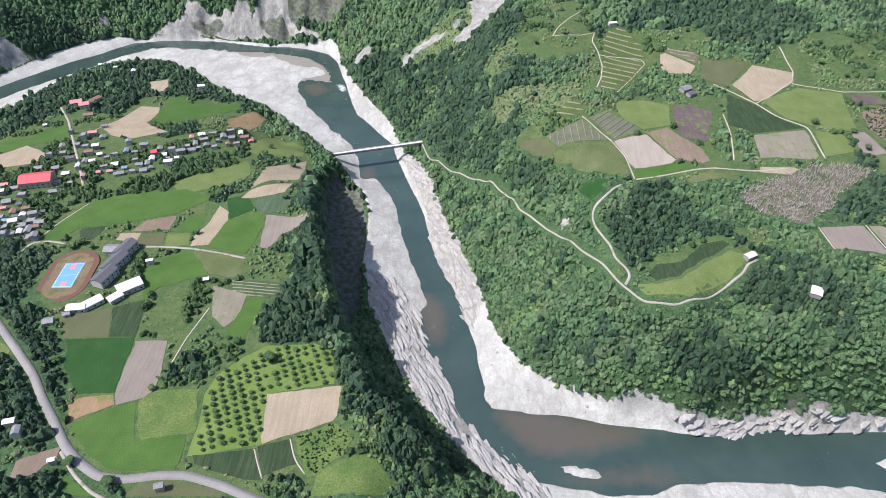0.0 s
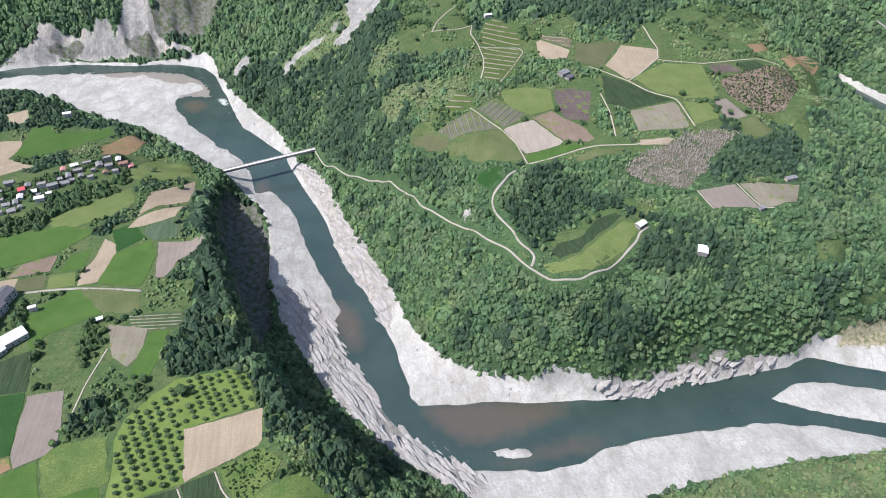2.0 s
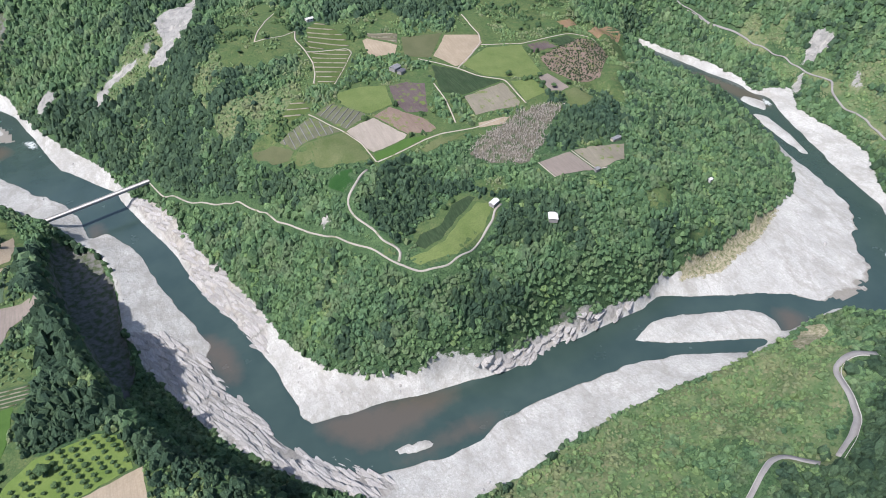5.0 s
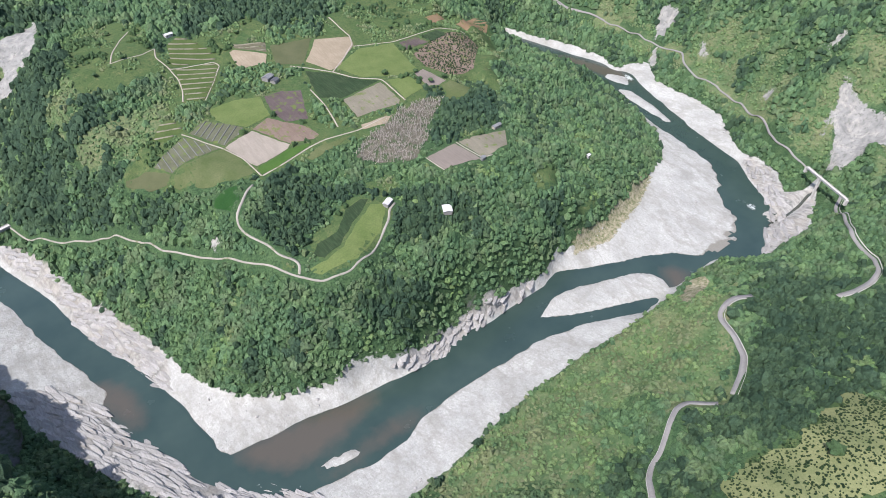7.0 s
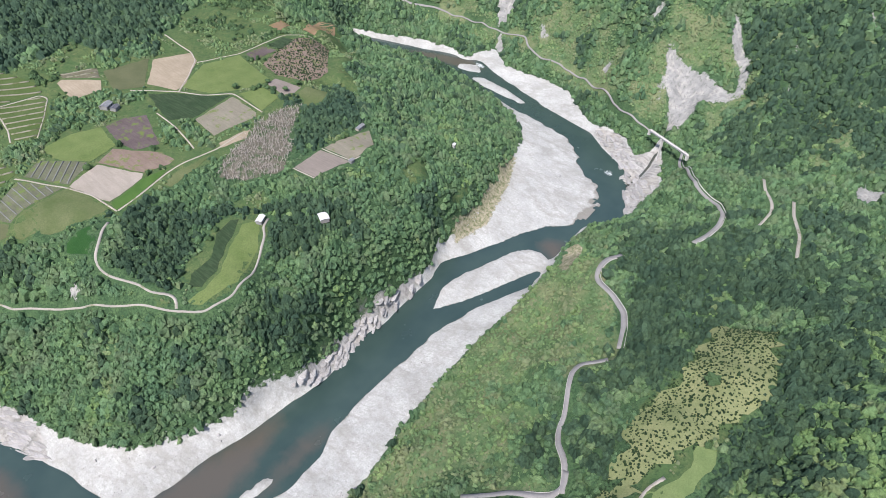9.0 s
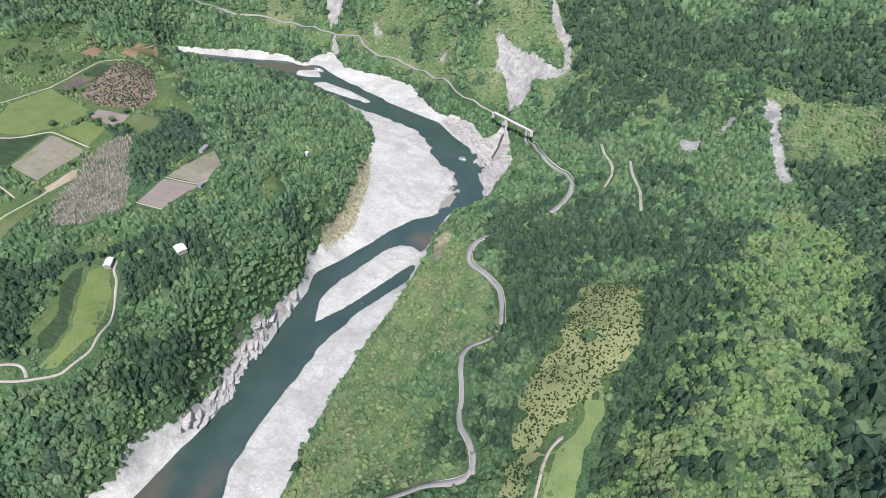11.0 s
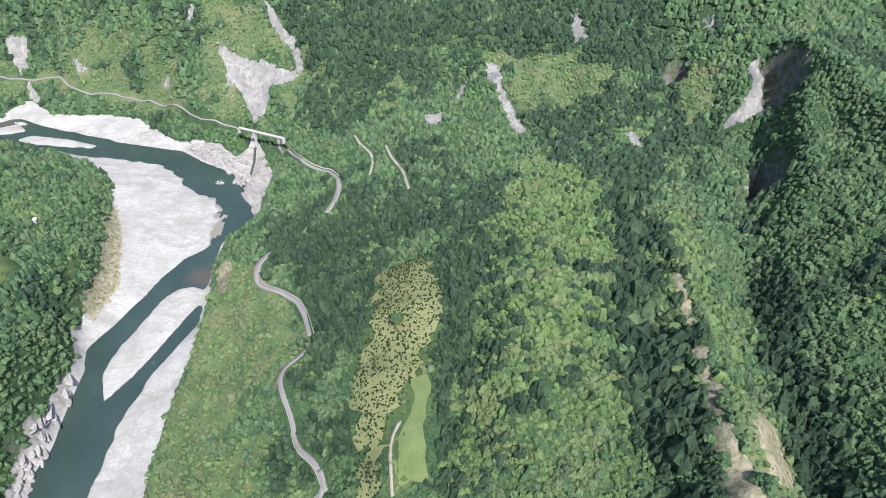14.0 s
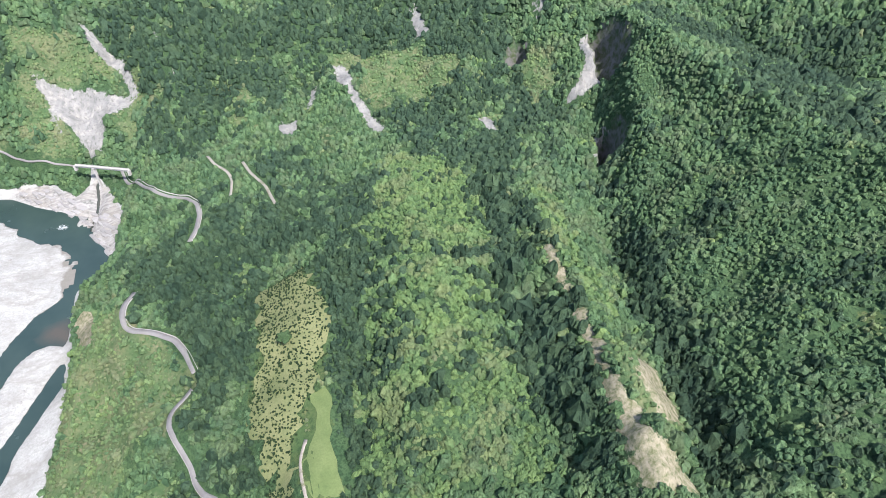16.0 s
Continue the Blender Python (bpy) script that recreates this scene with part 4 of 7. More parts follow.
mark(pale_share, [(-72.2, 269), (-60, 290), (-44, 262), (-31, 238.4), (-33.1, 209.2), (-15, 198.1), (-76.7, 192.2), (-63.1, 225.5)])
mark(rim_share, [(-142, 560), (-134, 461.6), (-133.5, 378.5), (-130.9, 321.8), (-94.2, 306.8), (-60, 270), (-52, 262), (-76, 322), (-95, 368), (-107, 424), (-122, 480), (-128, 560)])
mark(fine_share, [(600, -400), (430, -376), (371, -380), (304, -386), (230, -400), (60, -280), (70, -215), (128, -214), (224, -244), (296, -268), (367, -290), (500, -345)])

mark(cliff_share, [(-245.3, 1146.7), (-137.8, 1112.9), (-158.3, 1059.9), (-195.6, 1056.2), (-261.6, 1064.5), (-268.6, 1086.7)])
# gully strips: dark trees, with the walls' shade painted in as darker leaves
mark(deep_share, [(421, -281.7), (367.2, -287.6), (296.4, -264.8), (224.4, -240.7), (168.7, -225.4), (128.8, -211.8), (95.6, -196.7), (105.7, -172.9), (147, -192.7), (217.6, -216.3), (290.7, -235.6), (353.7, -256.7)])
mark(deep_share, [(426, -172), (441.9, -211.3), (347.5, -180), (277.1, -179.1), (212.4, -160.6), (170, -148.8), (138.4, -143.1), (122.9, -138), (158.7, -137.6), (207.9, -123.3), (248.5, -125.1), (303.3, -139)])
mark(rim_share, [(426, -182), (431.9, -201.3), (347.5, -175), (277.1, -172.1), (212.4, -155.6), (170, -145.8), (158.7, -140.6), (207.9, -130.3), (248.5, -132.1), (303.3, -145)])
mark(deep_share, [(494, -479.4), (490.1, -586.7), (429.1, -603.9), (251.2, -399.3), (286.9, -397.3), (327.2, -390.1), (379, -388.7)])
mark(deep_share, [(66.3, 912.9), (106.8, 860.6), (69.2, 658.5), (113.5, 613.1), (108.8, 545.5), (101.6, 467.6), (66.8, 521.8), (-22.4, 683.3)])
mark(deep_share, [(-174.1, 958.6), (-39.2, 879.6), (96.3, 795.8), (99.4, 659.4), (63, 608.4), (34.8, 617.1), (5.2, 618), (-43, 709), (-107.3, 781)])
mark(deep_share, [(873, 115.2), (814.5, -318.5), (544.5, -279.9), (524.4, -216.8), (592.5, -134.9), (741.2, -106.9), (762.7, 25.3)])
mark(deep_share, [(451.3, 108.8), (396.7, 36.6), (271.5, 19), (295.9, 62.9), (372.3, 89.7)])
mark(deep_share, [(386.2, 7.7), (368.3, -32.2), (181.9, -53.5), (179.2, -7.9), (274.4, -17.9)])
mark(deep_share, [(206.6, 433.4), (290.4, 375.2), (325.9, 303.6), (227.8, 342.6)])
mark(grass_share, [(164, -305.2), (156.4, -315.5), (139.2, -299.9), (148.9, -297.8)])
scrub_share = np.clip(scrub_share * (0.8 + 0.75 * rough(64, 48, GX, GY, 3)), 0, 1)
field("tan", "bare sandy tan field", [(-121.8, 265.6), (-70.9, 273.6), (-70.9, 249), (-73.9, 244.8), (-117.8, 227)])
field("lawn", "bright mown orchard grass", [(-163.4, 217.7), (-162.7, 233.7), (-163.1, 248.3), (-165.3, 264.7), (-160.9, 281.7), (-149.9, 294.5), (-132.5, 308.5), (-95.2, 312.7), (-81.6, 305.6), (-76.5, 275.5), (-121.8, 265.6), (-117.7, 226.7), (-139.3, 221.9)])
field("crop_dark", "dark green low crop field", [(-159.4, 218.5), (-121.3, 223.6), (-114, 203.4), (-123.9, 202.9), (-156.4, 212.2)])
field("crop_dark", "dark green vegetable plot", [(-120.3, 224.9), (-99.5, 231.2), (-92.7, 213.6), (-112.5, 205.5)])
field("weeds", "bushy green plantation of tall crops", [(-96.8, 232.4), (-71.1, 243.9), (-58.6, 232.9), (-64.1, 219.4), (-82.6, 203.5), (-88, 211.3)])
field("weeds", "lush yellow-green rough pasture", [(-82.1, 193), (-78, 206.3), (-65.3, 215.6), (-48.2, 221.4), (-32.9, 206), (-36, 196.7)])
field("green", "even green young rice field", [(-247.1, 241.2), (-223.2, 253.8), (-210.7, 258.6), (-200.7, 230.1), (-168.2, 233.7), (-166.4, 213.6), (-170, 210.2), (-192.4, 207.9), (-210.4, 208.8), (-227.2, 219.7), (-240.3, 230.8)])
field("orange", "ploughed orange-brown earth plot", [(-250.6, 245.7), (-255.7, 256.6), (-250.8, 261.3), (-228.7, 264.8), (-224.3, 256.3), (-247.8, 242.8)])
field("mauve", "ploughed pinkish earth field", [(-231.2, 313.8), (-206.9, 313.9), (-200.3, 268.9), (-206.2, 262.3), (-223.2, 256), (-227.8, 265.4)])
field("rice", "deep green rice paddy", [(-283.1, 314.6), (-233.3, 317.2), (-228.6, 266.7), (-253.8, 264.5), (-273.8, 289.4)])
field("olive", "mown olive grass field", [(-298.1, 337.8), (-263.2, 347.9), (-254.1, 317.2), (-286, 315.6)])
field("crop_dark", "dull dark green field", [(-262.5, 348.1), (-238.5, 358.6), (-233, 317.9), (-253.4, 317.4)])
field("weeds", "reedy overgrown yellow-green field", [(-210.1, 259), (-197.9, 268.8), (-170.4, 269.2), (-163.2, 235.7), (-197.4, 229.5)])
field("green", "bright green meadow", [(-256.8, 399.8), (-223.8, 422.7), (-204.3, 415), (-199.3, 387.3), (-234.8, 371.8), (-241.7, 355.1)])
field("grass_dry", "dull green cut meadow", [(-221.7, 422.5), (-172, 408.5), (-168.2, 385.4), (-180.6, 385.4), (-197.3, 387.1)])
field("rows", "vegetable beds in pale rows", [(-179, 383.3), (-133.4, 377.8), (-131.8, 365.3), (-143.5, 359.1), (-171.8, 366.3)])
field("fallow", "grey-green fallow plot", [(-190.8, 374.5), (-159.3, 364.2), (-159.5, 339.5), (-168.9, 328), (-180.8, 339.4)])
field("green", "fresh green strip of grass", [(-156.9, 358.4), (-143.8, 361), (-146.4, 332.7), (-151.2, 316.4), (-165.6, 316), (-163.1, 332.6)])
field("green", "rich green square crop field", [(-203.1, 464.6), (-175.6, 479.3), (-166.7, 454.8), (-172.7, 415.3), (-210.1, 425.7)])
field("mauve", "pinkish ploughed strip by the trees", [(-168, 474.5), (-143.5, 468.2), (-126.9, 464.2), (-123, 456), (-146.6, 443.6), (-154.6, 423.4), (-164, 422.6), (-165.2, 455.1)])
field("tan", "dry tan stubble strip", [(-216.6, 489.9), (-205.9, 479.1), (-201.5, 462.7), (-209.1, 427.7), (-225.4, 426.3), (-226.2, 443.4), (-218.7, 461.7)])
field("rice", "dark green crop patch", [(-214, 502.6), (-194.9, 508.8), (-180.8, 485.1), (-201.5, 466.9), (-206.6, 481.3)])
field("crop_pale", "pale green vegetable rows", [(-183.1, 501.8), (-153.4, 514.8), (-151.9, 480.2), (-169.6, 476.4), (-182.1, 488.6)])
field("tan", "dry tan grass strip", [(-199.7, 503.1), (-193, 519.4), (-154.4, 544), (-158.9, 514.5), (-185.7, 503.5)])
field("brown", "reddish brown ploughed plot", [(-286.5, 447.8), (-278.3, 465.3), (-252.6, 472.7), (-252.7, 451.2)])
field("green", "small green crop plot", [(-244.6, 447.5), (-239.9, 470), (-225.2, 478.3), (-225.9, 449.1)])
field("yellow", "yellow-green crop plot", [(-251.6, 443.8), (-232.6, 445.7), (-227, 426.6), (-248.5, 426.2)])
field("olive", "grey-green plot", [(-275, 444), (-254.1, 446.1), (-251, 427.4), (-276.4, 427.8)])
field("crop_dark", "long dark green plot", [(-334.5, 448.3), (-323.8, 465.5), (-312.2, 460.8), (-316.3, 436.5), (-326.6, 432.2)])
field("green", "broad green meadow beside the lane", [(-364.1, 435.9), (-351.6, 484.2), (-329.1, 508.9), (-259.1, 519.1), (-227.4, 504.5), (-255.6, 475.3), (-293.9, 462.7), (-308.7, 457.4), (-337.3, 453.4), (-347.2, 432.8)])
field("tan", "dry earth plot", [(-295.3, 435.4), (-294.4, 445.8), (-276.7, 445.7), (-275.7, 431.1)])
field("tan", "bare tan field beside the village", [(-421, 659.9), (-407.8, 709.3), (-400.2, 752.3), (-373.5, 748.8), (-365.4, 720.3), (-368.5, 691.5), (-328.9, 659.8), (-364.2, 635.9), (-394.1, 650.9), (-414.9, 674.4)])
field("green", "green vegetable field", [(-368.8, 740.6), (-374.6, 786.5), (-354.1, 791.8), (-341.3, 766.7), (-282.9, 778.5), (-273.2, 758.5), (-321.2, 714.5), (-345.9, 689.9), (-366.6, 700.4)])
field("orange", "dry brown garden plot", [(-278.4, 720.6), (-254.7, 761), (-235.8, 760.2), (-246.3, 699.2), (-270.6, 694.5)])
field("yellow", "bright green grass field", [(-226, 633.3), (-210.1, 680.3), (-170.5, 662.9), (-161.2, 619.9), (-200, 603.2), (-220.2, 611.4)])
field("yellow", "yellow-green grass field", [(-279.1, 530.9), (-244, 562.9), (-215, 588.5), (-203, 553.3), (-221, 526.2), (-261.3, 510.5)])
field("tan", "dry tan field near the cliff", [(-193.3, 575.7), (-158, 614.2), (-154.3, 555.2), (-178.4, 543.9), (-194.1, 521.5)])
field("green", "green field at the village edge", [(-531.7, 643.3), (-489.1, 655.5), (-466, 688.6), (-438.8, 643.9), (-470.9, 624.5), (-504.2, 602.7)])
field("tan", "tan ploughed field", [(-499.7, 596.1), (-476.1, 622.3), (-436.5, 594.8), (-444.5, 576.9), (-480.3, 564)])
field("tan", "small bare plot in the trees", [(-421.8, 839.7), (-398.8, 850.6), (-387, 812.4), (-403.4, 801.3)])
field("olive", "mown olive grass by the road", [(-197.6, 190.7), (-184.9, 197.8), (-172.5, 201.8), (-158, 200), (-139.8, 196.8), (-132.1, 191.6)])
field("green", "green verge below the road", [(-239.6, 208.2), (-219.8, 196.1), (-210.4, 190.8), (-226.4, 190.9)])
field("yellow", "yellow grass verge", [(-332.6, 312.1), (-320.7, 304), (-319.8, 297.5), (-336, 302.7)])
field("brown", "bare brown yard", [(-267.7, 200.9), (-268.9, 213.3), (-254.8, 220.7), (-245.7, 224.7), (-245.3, 215.9), (-254.3, 205)])
field("rows_grey", "striped vegetable beds under grey film", [(101.6, 543.3), (138, 557.8), (158.1, 524), (111.1, 524.2)])
field("rows_grey", "striped beds on sloping ground", [(144.6, 559.7), (164.1, 571.7), (192.7, 536.9), (163.7, 524.8)])
field("pale", "pale bare sandy field", [(162.9, 522.4), (195.1, 532.1), (215.1, 495), (210.7, 490.1), (174.6, 483.2), (168.9, 500.3)])
field("brown", "reddish brown turned earth", [(197, 533.8), (217.7, 542.6), (229.7, 526.2), (242.3, 512.2), (245.7, 492.4), (238.2, 489.6), (216.6, 495.6)])
field("dark_brown", "dark purple-brown ploughed field", [(233.3, 579.4), (252.5, 579.6), (270.7, 569.6), (250.4, 520.4), (230.2, 527.5), (225.3, 545.7)])
field("yellow", "lush yellow-green crop field", [(178.5, 587), (204.2, 589.5), (229.3, 580.9), (221.6, 545.9), (194.6, 538.9), (178.8, 552), (172.6, 576.8)])
field("grass_dry", "pale green sloping pasture", [(111.6, 521.7), (161.4, 521.7), (167.5, 499.6), (167.4, 474.8), (152, 479.1), (133.6, 488.6), (107.5, 514.6)])
field("olive", "dry olive pasture", [(71.7, 552.1), (93.2, 548.6), (109.3, 524.1), (104.4, 518.9), (87.6, 527.4)])
field("green", "narrow green strip field", [(174.2, 480.7), (210.7, 488.8), (235.2, 485.7), (222.2, 480.8), (183, 471), (172.8, 471.3)])
field("rice", "dark green crop square", [(128.6, 475.4), (148.3, 470.2), (140.5, 447.3), (130.3, 439.8), (124.8, 471.4)])
field("terrace", "terraced green field with pale banks", [(178.4, 676), (221.4, 674.5), (222.7, 664.4), (206.7, 634.6), (182, 606.5), (164.3, 610.7), (173.1, 648.8)])
field("terrace", "upper terraced green field", [(190.9, 724.3), (207.1, 735.1), (217.8, 724.4), (228.3, 697.5), (226.8, 677.8), (177.4, 681.4)])
field("terrace", "small stepped terraces", [(113.1, 571.9), (127.5, 591.2), (142.3, 591.9), (143.7, 568.6), (122.6, 563.9)])
field("tan", "pale tan field", [(243.9, 681.9), (250.6, 684.4), (278.8, 659.9), (268.7, 644.2), (239.2, 645.6)])
field("terrace_dry", "dry stepped field edge", [(253.8, 696.6), (288, 680.1), (280.8, 662.9), (253.1, 687.2)])
field("olive", "olive green grass field", [(289.6, 671.8), (339.6, 665.4), (302, 619.7), (276.6, 634.5)])
field("tan", "broad tan ploughed field", [(341.7, 660.1), (383.1, 650.5), (378.4, 634.3), (336.2, 595.5), (320.1, 590.6), (307.9, 623)])
field("yellow", "patchy bright green pasture", [(328.7, 592.1), (376.6, 621.1), (422.1, 613.8), (406.7, 553.6), (405.1, 539.5), (371.4, 542), (339.8, 560.3)])
field("crop_dark", "dark olive crop field", [(295.5, 604), (316.6, 584.9), (336.6, 555.7), (351.5, 542.1), (299.3, 534.1), (279, 547.2)])
field("fallow", "grey-brown harrowed field", [(298.1, 530.5), (350.9, 538.5), (349.6, 500.9), (343.5, 495.2), (292.9, 496)])
field("yellow", "yellow-green rice plot", [(359.1, 536.9), (385.8, 531.2), (385.9, 507.7), (356.1, 500.2)])
field("mauve", "pinkish ploughed plot", [(394.4, 535.4), (410.9, 540.3), (417, 506.7), (405.9, 503.9), (392.2, 508.7)])
field("grass_dry", "dry grass plot", [(409.1, 501.3), (421.3, 504.3), (436.5, 485.4), (415.5, 474.4), (398.8, 480.2)])
field("brown", "brown earth under young orchard", [(426.9, 580.3), (467.3, 600.3), (503, 609.4), (534, 603.2), (542, 591.9), (468.2, 517.2), (431.9, 510), (418.6, 544)])
field("dark_brown", "dark earth plot", [(430.9, 612.5), (459.3, 616.1), (466.2, 601.1), (425.9, 592.6)])
field("crop_dark", "dark green strip plot", [(465.4, 615.5), (497.1, 621.8), (501.7, 606.3), (471.8, 600.8)])
field("orange", "orange-brown bare plot", [(545, 640.8), (606.6, 681.8), (723.5, 760.3), (623.9, 663.1), (549.3, 623.4)])
field("mauve", "pinkish-grey harrowed field", [(312.7, 407.3), (349.9, 410.3), (355.8, 378.7), (316, 384.2)])
field("fallow", "grey-brown harrowed field beside its twin", [(354.3, 411), (415.5, 406.7), (394.6, 381.2), (367.8, 378.4), (358.5, 379.9)])
field("tan", "bare tan strip", [(288.3, 483.5), (326.3, 481.8), (311.1, 472.2), (286.2, 475.9)])
field("grass_dry", "dry green terrace", [(235, 475.8), (271.4, 475.1), (259.3, 469.6), (220.5, 463.6), (218.3, 469.2)])
field("crop_dark", "dark sunken field in the basin", [(170.9, 373.6), (191.5, 375.1), (210.9, 393.2), (229.8, 397.7), (235.1, 392.4), (208.8, 377.4), (185.4, 361.8), (168, 357.7), (161.9, 364.8)])
field("yellow", "bright grass in a shallow basin", [(149.6, 355.2), (157.9, 345.6), (189.2, 341), (220.7, 356.1), (246, 379.6), (233, 387), (209, 374), (186.5, 358.5), (168, 354)])
field("orange", "bare brown plot", [(503.8, 655.5), (530.5, 664.3), (540.8, 659.3), (502.4, 634.8)])
field("savanna", "dry grassy slope planted with small dark palms", [(380.4, 24.9), (391.7, -11.1), (332.9, -20.5), (281.8, -11.9), (252.6, 3.6), (234, 11.5), (214, 22), (178, 21), (174, 34), (222, 36), (272.4, 41.8), (306.4, 29.3)])
field("meadow", "smooth bright meadow below the plantation", [(253.8, -8.5), (211.5, -4.1), (182.6, -5.7), (176.8, 12.3), (205.7, 14.4), (225.8, 5), (251.1, 1.8)])
field("litter", "brown littered ground under a dead grove", [(259.7, 448), (285.1, 462.9), (336.9, 482.7), (375.6, 489.7), (390.2, 479.4), (351.3, 453.2), (328.8, 429.8), (296.1, 412.5), (266.8, 433.6)])
road("far_road", 4.2, "grey mountain road cut into the slope", [(845.5, 823.2), (857.3, 781.5), (881, 753), (885.6, 694.6), (886.4, 651)])
road("road", 5.8, "grey asphalt country road", [(-366.2, 349.8), (-340.8, 327.4), (-316.2, 304.4), (-291.7, 280.8), (-276.3, 261.5), (-256.2, 239.3), (-243.8, 224.6), (-230.1, 213.3), (-213.5, 203.7), (-197, 202), (-177, 205), (-159.6, 205.3), (-136.9, 199), (-114, 190.3), (-95.9, 184.1)])
road("lane", 2.4, "pale concrete lane past the school", [(-370.9, 418), (-369.6, 430), (-356.1, 433.4), (-337.7, 429.7)])
road("lane", 2.4, "pale concrete field lane", [(-266.4, 425.4), (-243.5, 424.8), (-222.6, 422.3), (-195.8, 416.1), (-171.2, 409.1)])
road("lane", 2.7, "village street", [(-512.2, 760.1), (-472.1, 704), (-430, 634.3), (-394.3, 574.9), (-366.9, 526.9)])
road("lane", 2.25, "pale dirt lane", [(-244.7, 220.8), (-230.3, 205.7), (-214.4, 193.6), (-199.4, 186.9)])
road("track", 1.12, "grassy farm track", [(-121.3, 223.6), (-117.2, 214.1), (-112.1, 203.6)])
road("track", 1.12, "grassy farm track", [(-99.5, 231.2), (-93.8, 216), (-86, 207)])
road("track", 1.12, "pale dirt track", [(-197.5, 288.8), (-193.8, 316), (-185.4, 349)])
road("track", 1.12, "pale dirt track", [(-367.8, 431.2), (-358.6, 464.7), (-345.6, 495.2)])
road("bank_lane", 2.1, "pale concrete hillside lane", [(-28.3, 687.2), (-22.9, 670.8), (-9.8, 635.3), (10, 603.6), (40.5, 570.9), (56.3, 537.7), (63.9, 522.1), (74, 485.6), (92.6, 459.2), (111.3, 421.1), (124.5, 390.9), (138.7, 360.7), (146, 352.3), (151.9, 346.5), (157.5, 342), (178.7, 336), (202.6, 342.4), (222.7, 353.9), (236.5, 363.5), (244.6, 374.9), (253, 377.5)])
road("lane", 2.25, "pale concrete lane bending uphill", [(143.5, 357), (148.5, 361.9), (147.3, 368.9), (138.7, 378.8), (134, 407.6), (127.8, 426.1), (129.5, 433.3), (139.2, 442.1), (152.8, 458), (160.2, 463.1)])
road("track", 1.42, "pale farm track", [(125.1, 706.9), (137.7, 733.8), (152.9, 763.7), (171.9, 787.8)])
road("track", 1.12, "pale farm track", [(125.1, 706.9), (158.6, 711.7), (176, 720.7)])
road("track", 1.42, "pale farm track", [(176, 720.7), (169.7, 701.5), (174.5, 680.3), (175.2, 657.6), (169.5, 633.2), (161.9, 615)])
road("track", 1.42, "pale farm track round the terraces", [(173.8, 678), (221.8, 675.6), (224.6, 666), (204.3, 635.4), (181.6, 605.4)])
road("track", 1.65, "pale farm track", [(385.9, 700.7), (383.8, 673.1), (384.7, 652), (377.3, 635), (348.9, 608.7), (320.3, 586.6)])
road("track", 1.65, "pale farm track", [(287.9, 622.9), (300.5, 610.3), (320.3, 586.6), (333, 562.1), (355.2, 543.6), (354.8, 520.6), (354.3, 497.3)])
road("track", 1.42, "pale farm track", [(375.2, 629.7), (423.8, 616.5), (468.6, 623), (504.1, 625.6), (531.5, 605.9)])
road("track", 1.42, "pale farm track between fields", [(138.6, 563.5), (150.2, 540.5), (161.3, 521.5), (169.9, 500), (170.9, 484.3), (172.3, 469.9)])
road("track", 1.5, "pale farm track", [(173.3, 469.6), (201.8, 474.5), (228.1, 480.6), (247, 482.1), (281.9, 477.3), (316.4, 481.7)])
road("track", 1.12, "pale track between two fields", [(352.5, 411.3), (354.5, 394.4), (357.7, 378.7), (370.2, 377.2)])
road("track", 1.12, "pale field edge track", [(311.8, 407.9), (315, 383.5)])
road("track", 1.42, "pale foot track in the grove", [(279.9, 566), (277, 531.9), (271.6, 507.4), (267.8, 493)])
road("far_road", 4.2, "grey mountain road cut into the slope", [(862.5, 768.7), (877.6, 754.9), (884.8, 694.9), (886.9, 609.6), (873.1, 531.2), (871.3, 487.3), (853.3, 471.5), (835.7, 449.4), (822, 397.2), (802.9, 344.8), (764.5, 287), (749.3, 274.9), (737.3, 259.5), (722.5, 227.8), (725.7, 210.7)])
road("bank_road", 4.8, "grey asphalt valley road", [(709.5, 161.4), (688.6, 156.8), (591.4, 112.8), (570.1, 82.3), (551, 71.8), (530.4, 69.7), (503.7, 73.3), (488.3, 79.4)])
road("bank_road", 4.8, "grey asphalt valley road", [(438.9, 125.7), (422.3, 132.1), (408.8, 133.3), (397.5, 131.1), (387.1, 123.1), (379, 107.6), (367.1, 92.9), (347, 84.3), (323.1, 77.5)])
road("bank_road", 4.8, "grey asphalt valley road with a pale parapet", [(306.9, 79.3), (297.6, 93.8), (284.6, 95.3), (273, 91.9), (260.3, 86.4), (249.4, 82), (239.8, 80.9), (227.4, 75.4), (215.3, 64.2), (207.7, 60.2), (196.3, 55.9)])
road("bank_road", 4.8, "grey asphalt valley road with a pale parapet", [(210.9, 61), (201.9, 57), (194.4, 58.2), (189.6, 65.7), (180.6, 84.8), (171.9, 92.5), (164.7, 109)])
road("bank_lane", 3.0, "pale road between trees", [(626, 57.6), (603.4, 50.9), (584.3, 38.6), (569.8, 35), (538.4, 39.4)])
road("bank_lane", 3.0, "pale road between trees", [(596.4, 22.2), (573, 16.6), (541.5, 4.3), (504.7, -1.4)])
road("track", 2.4, "pale dirt track in the meadow", [(222.6, 10.1), (210.4, 15.3), (198.5, 16.2), (185.6, 15.4), (175.2, 15)])


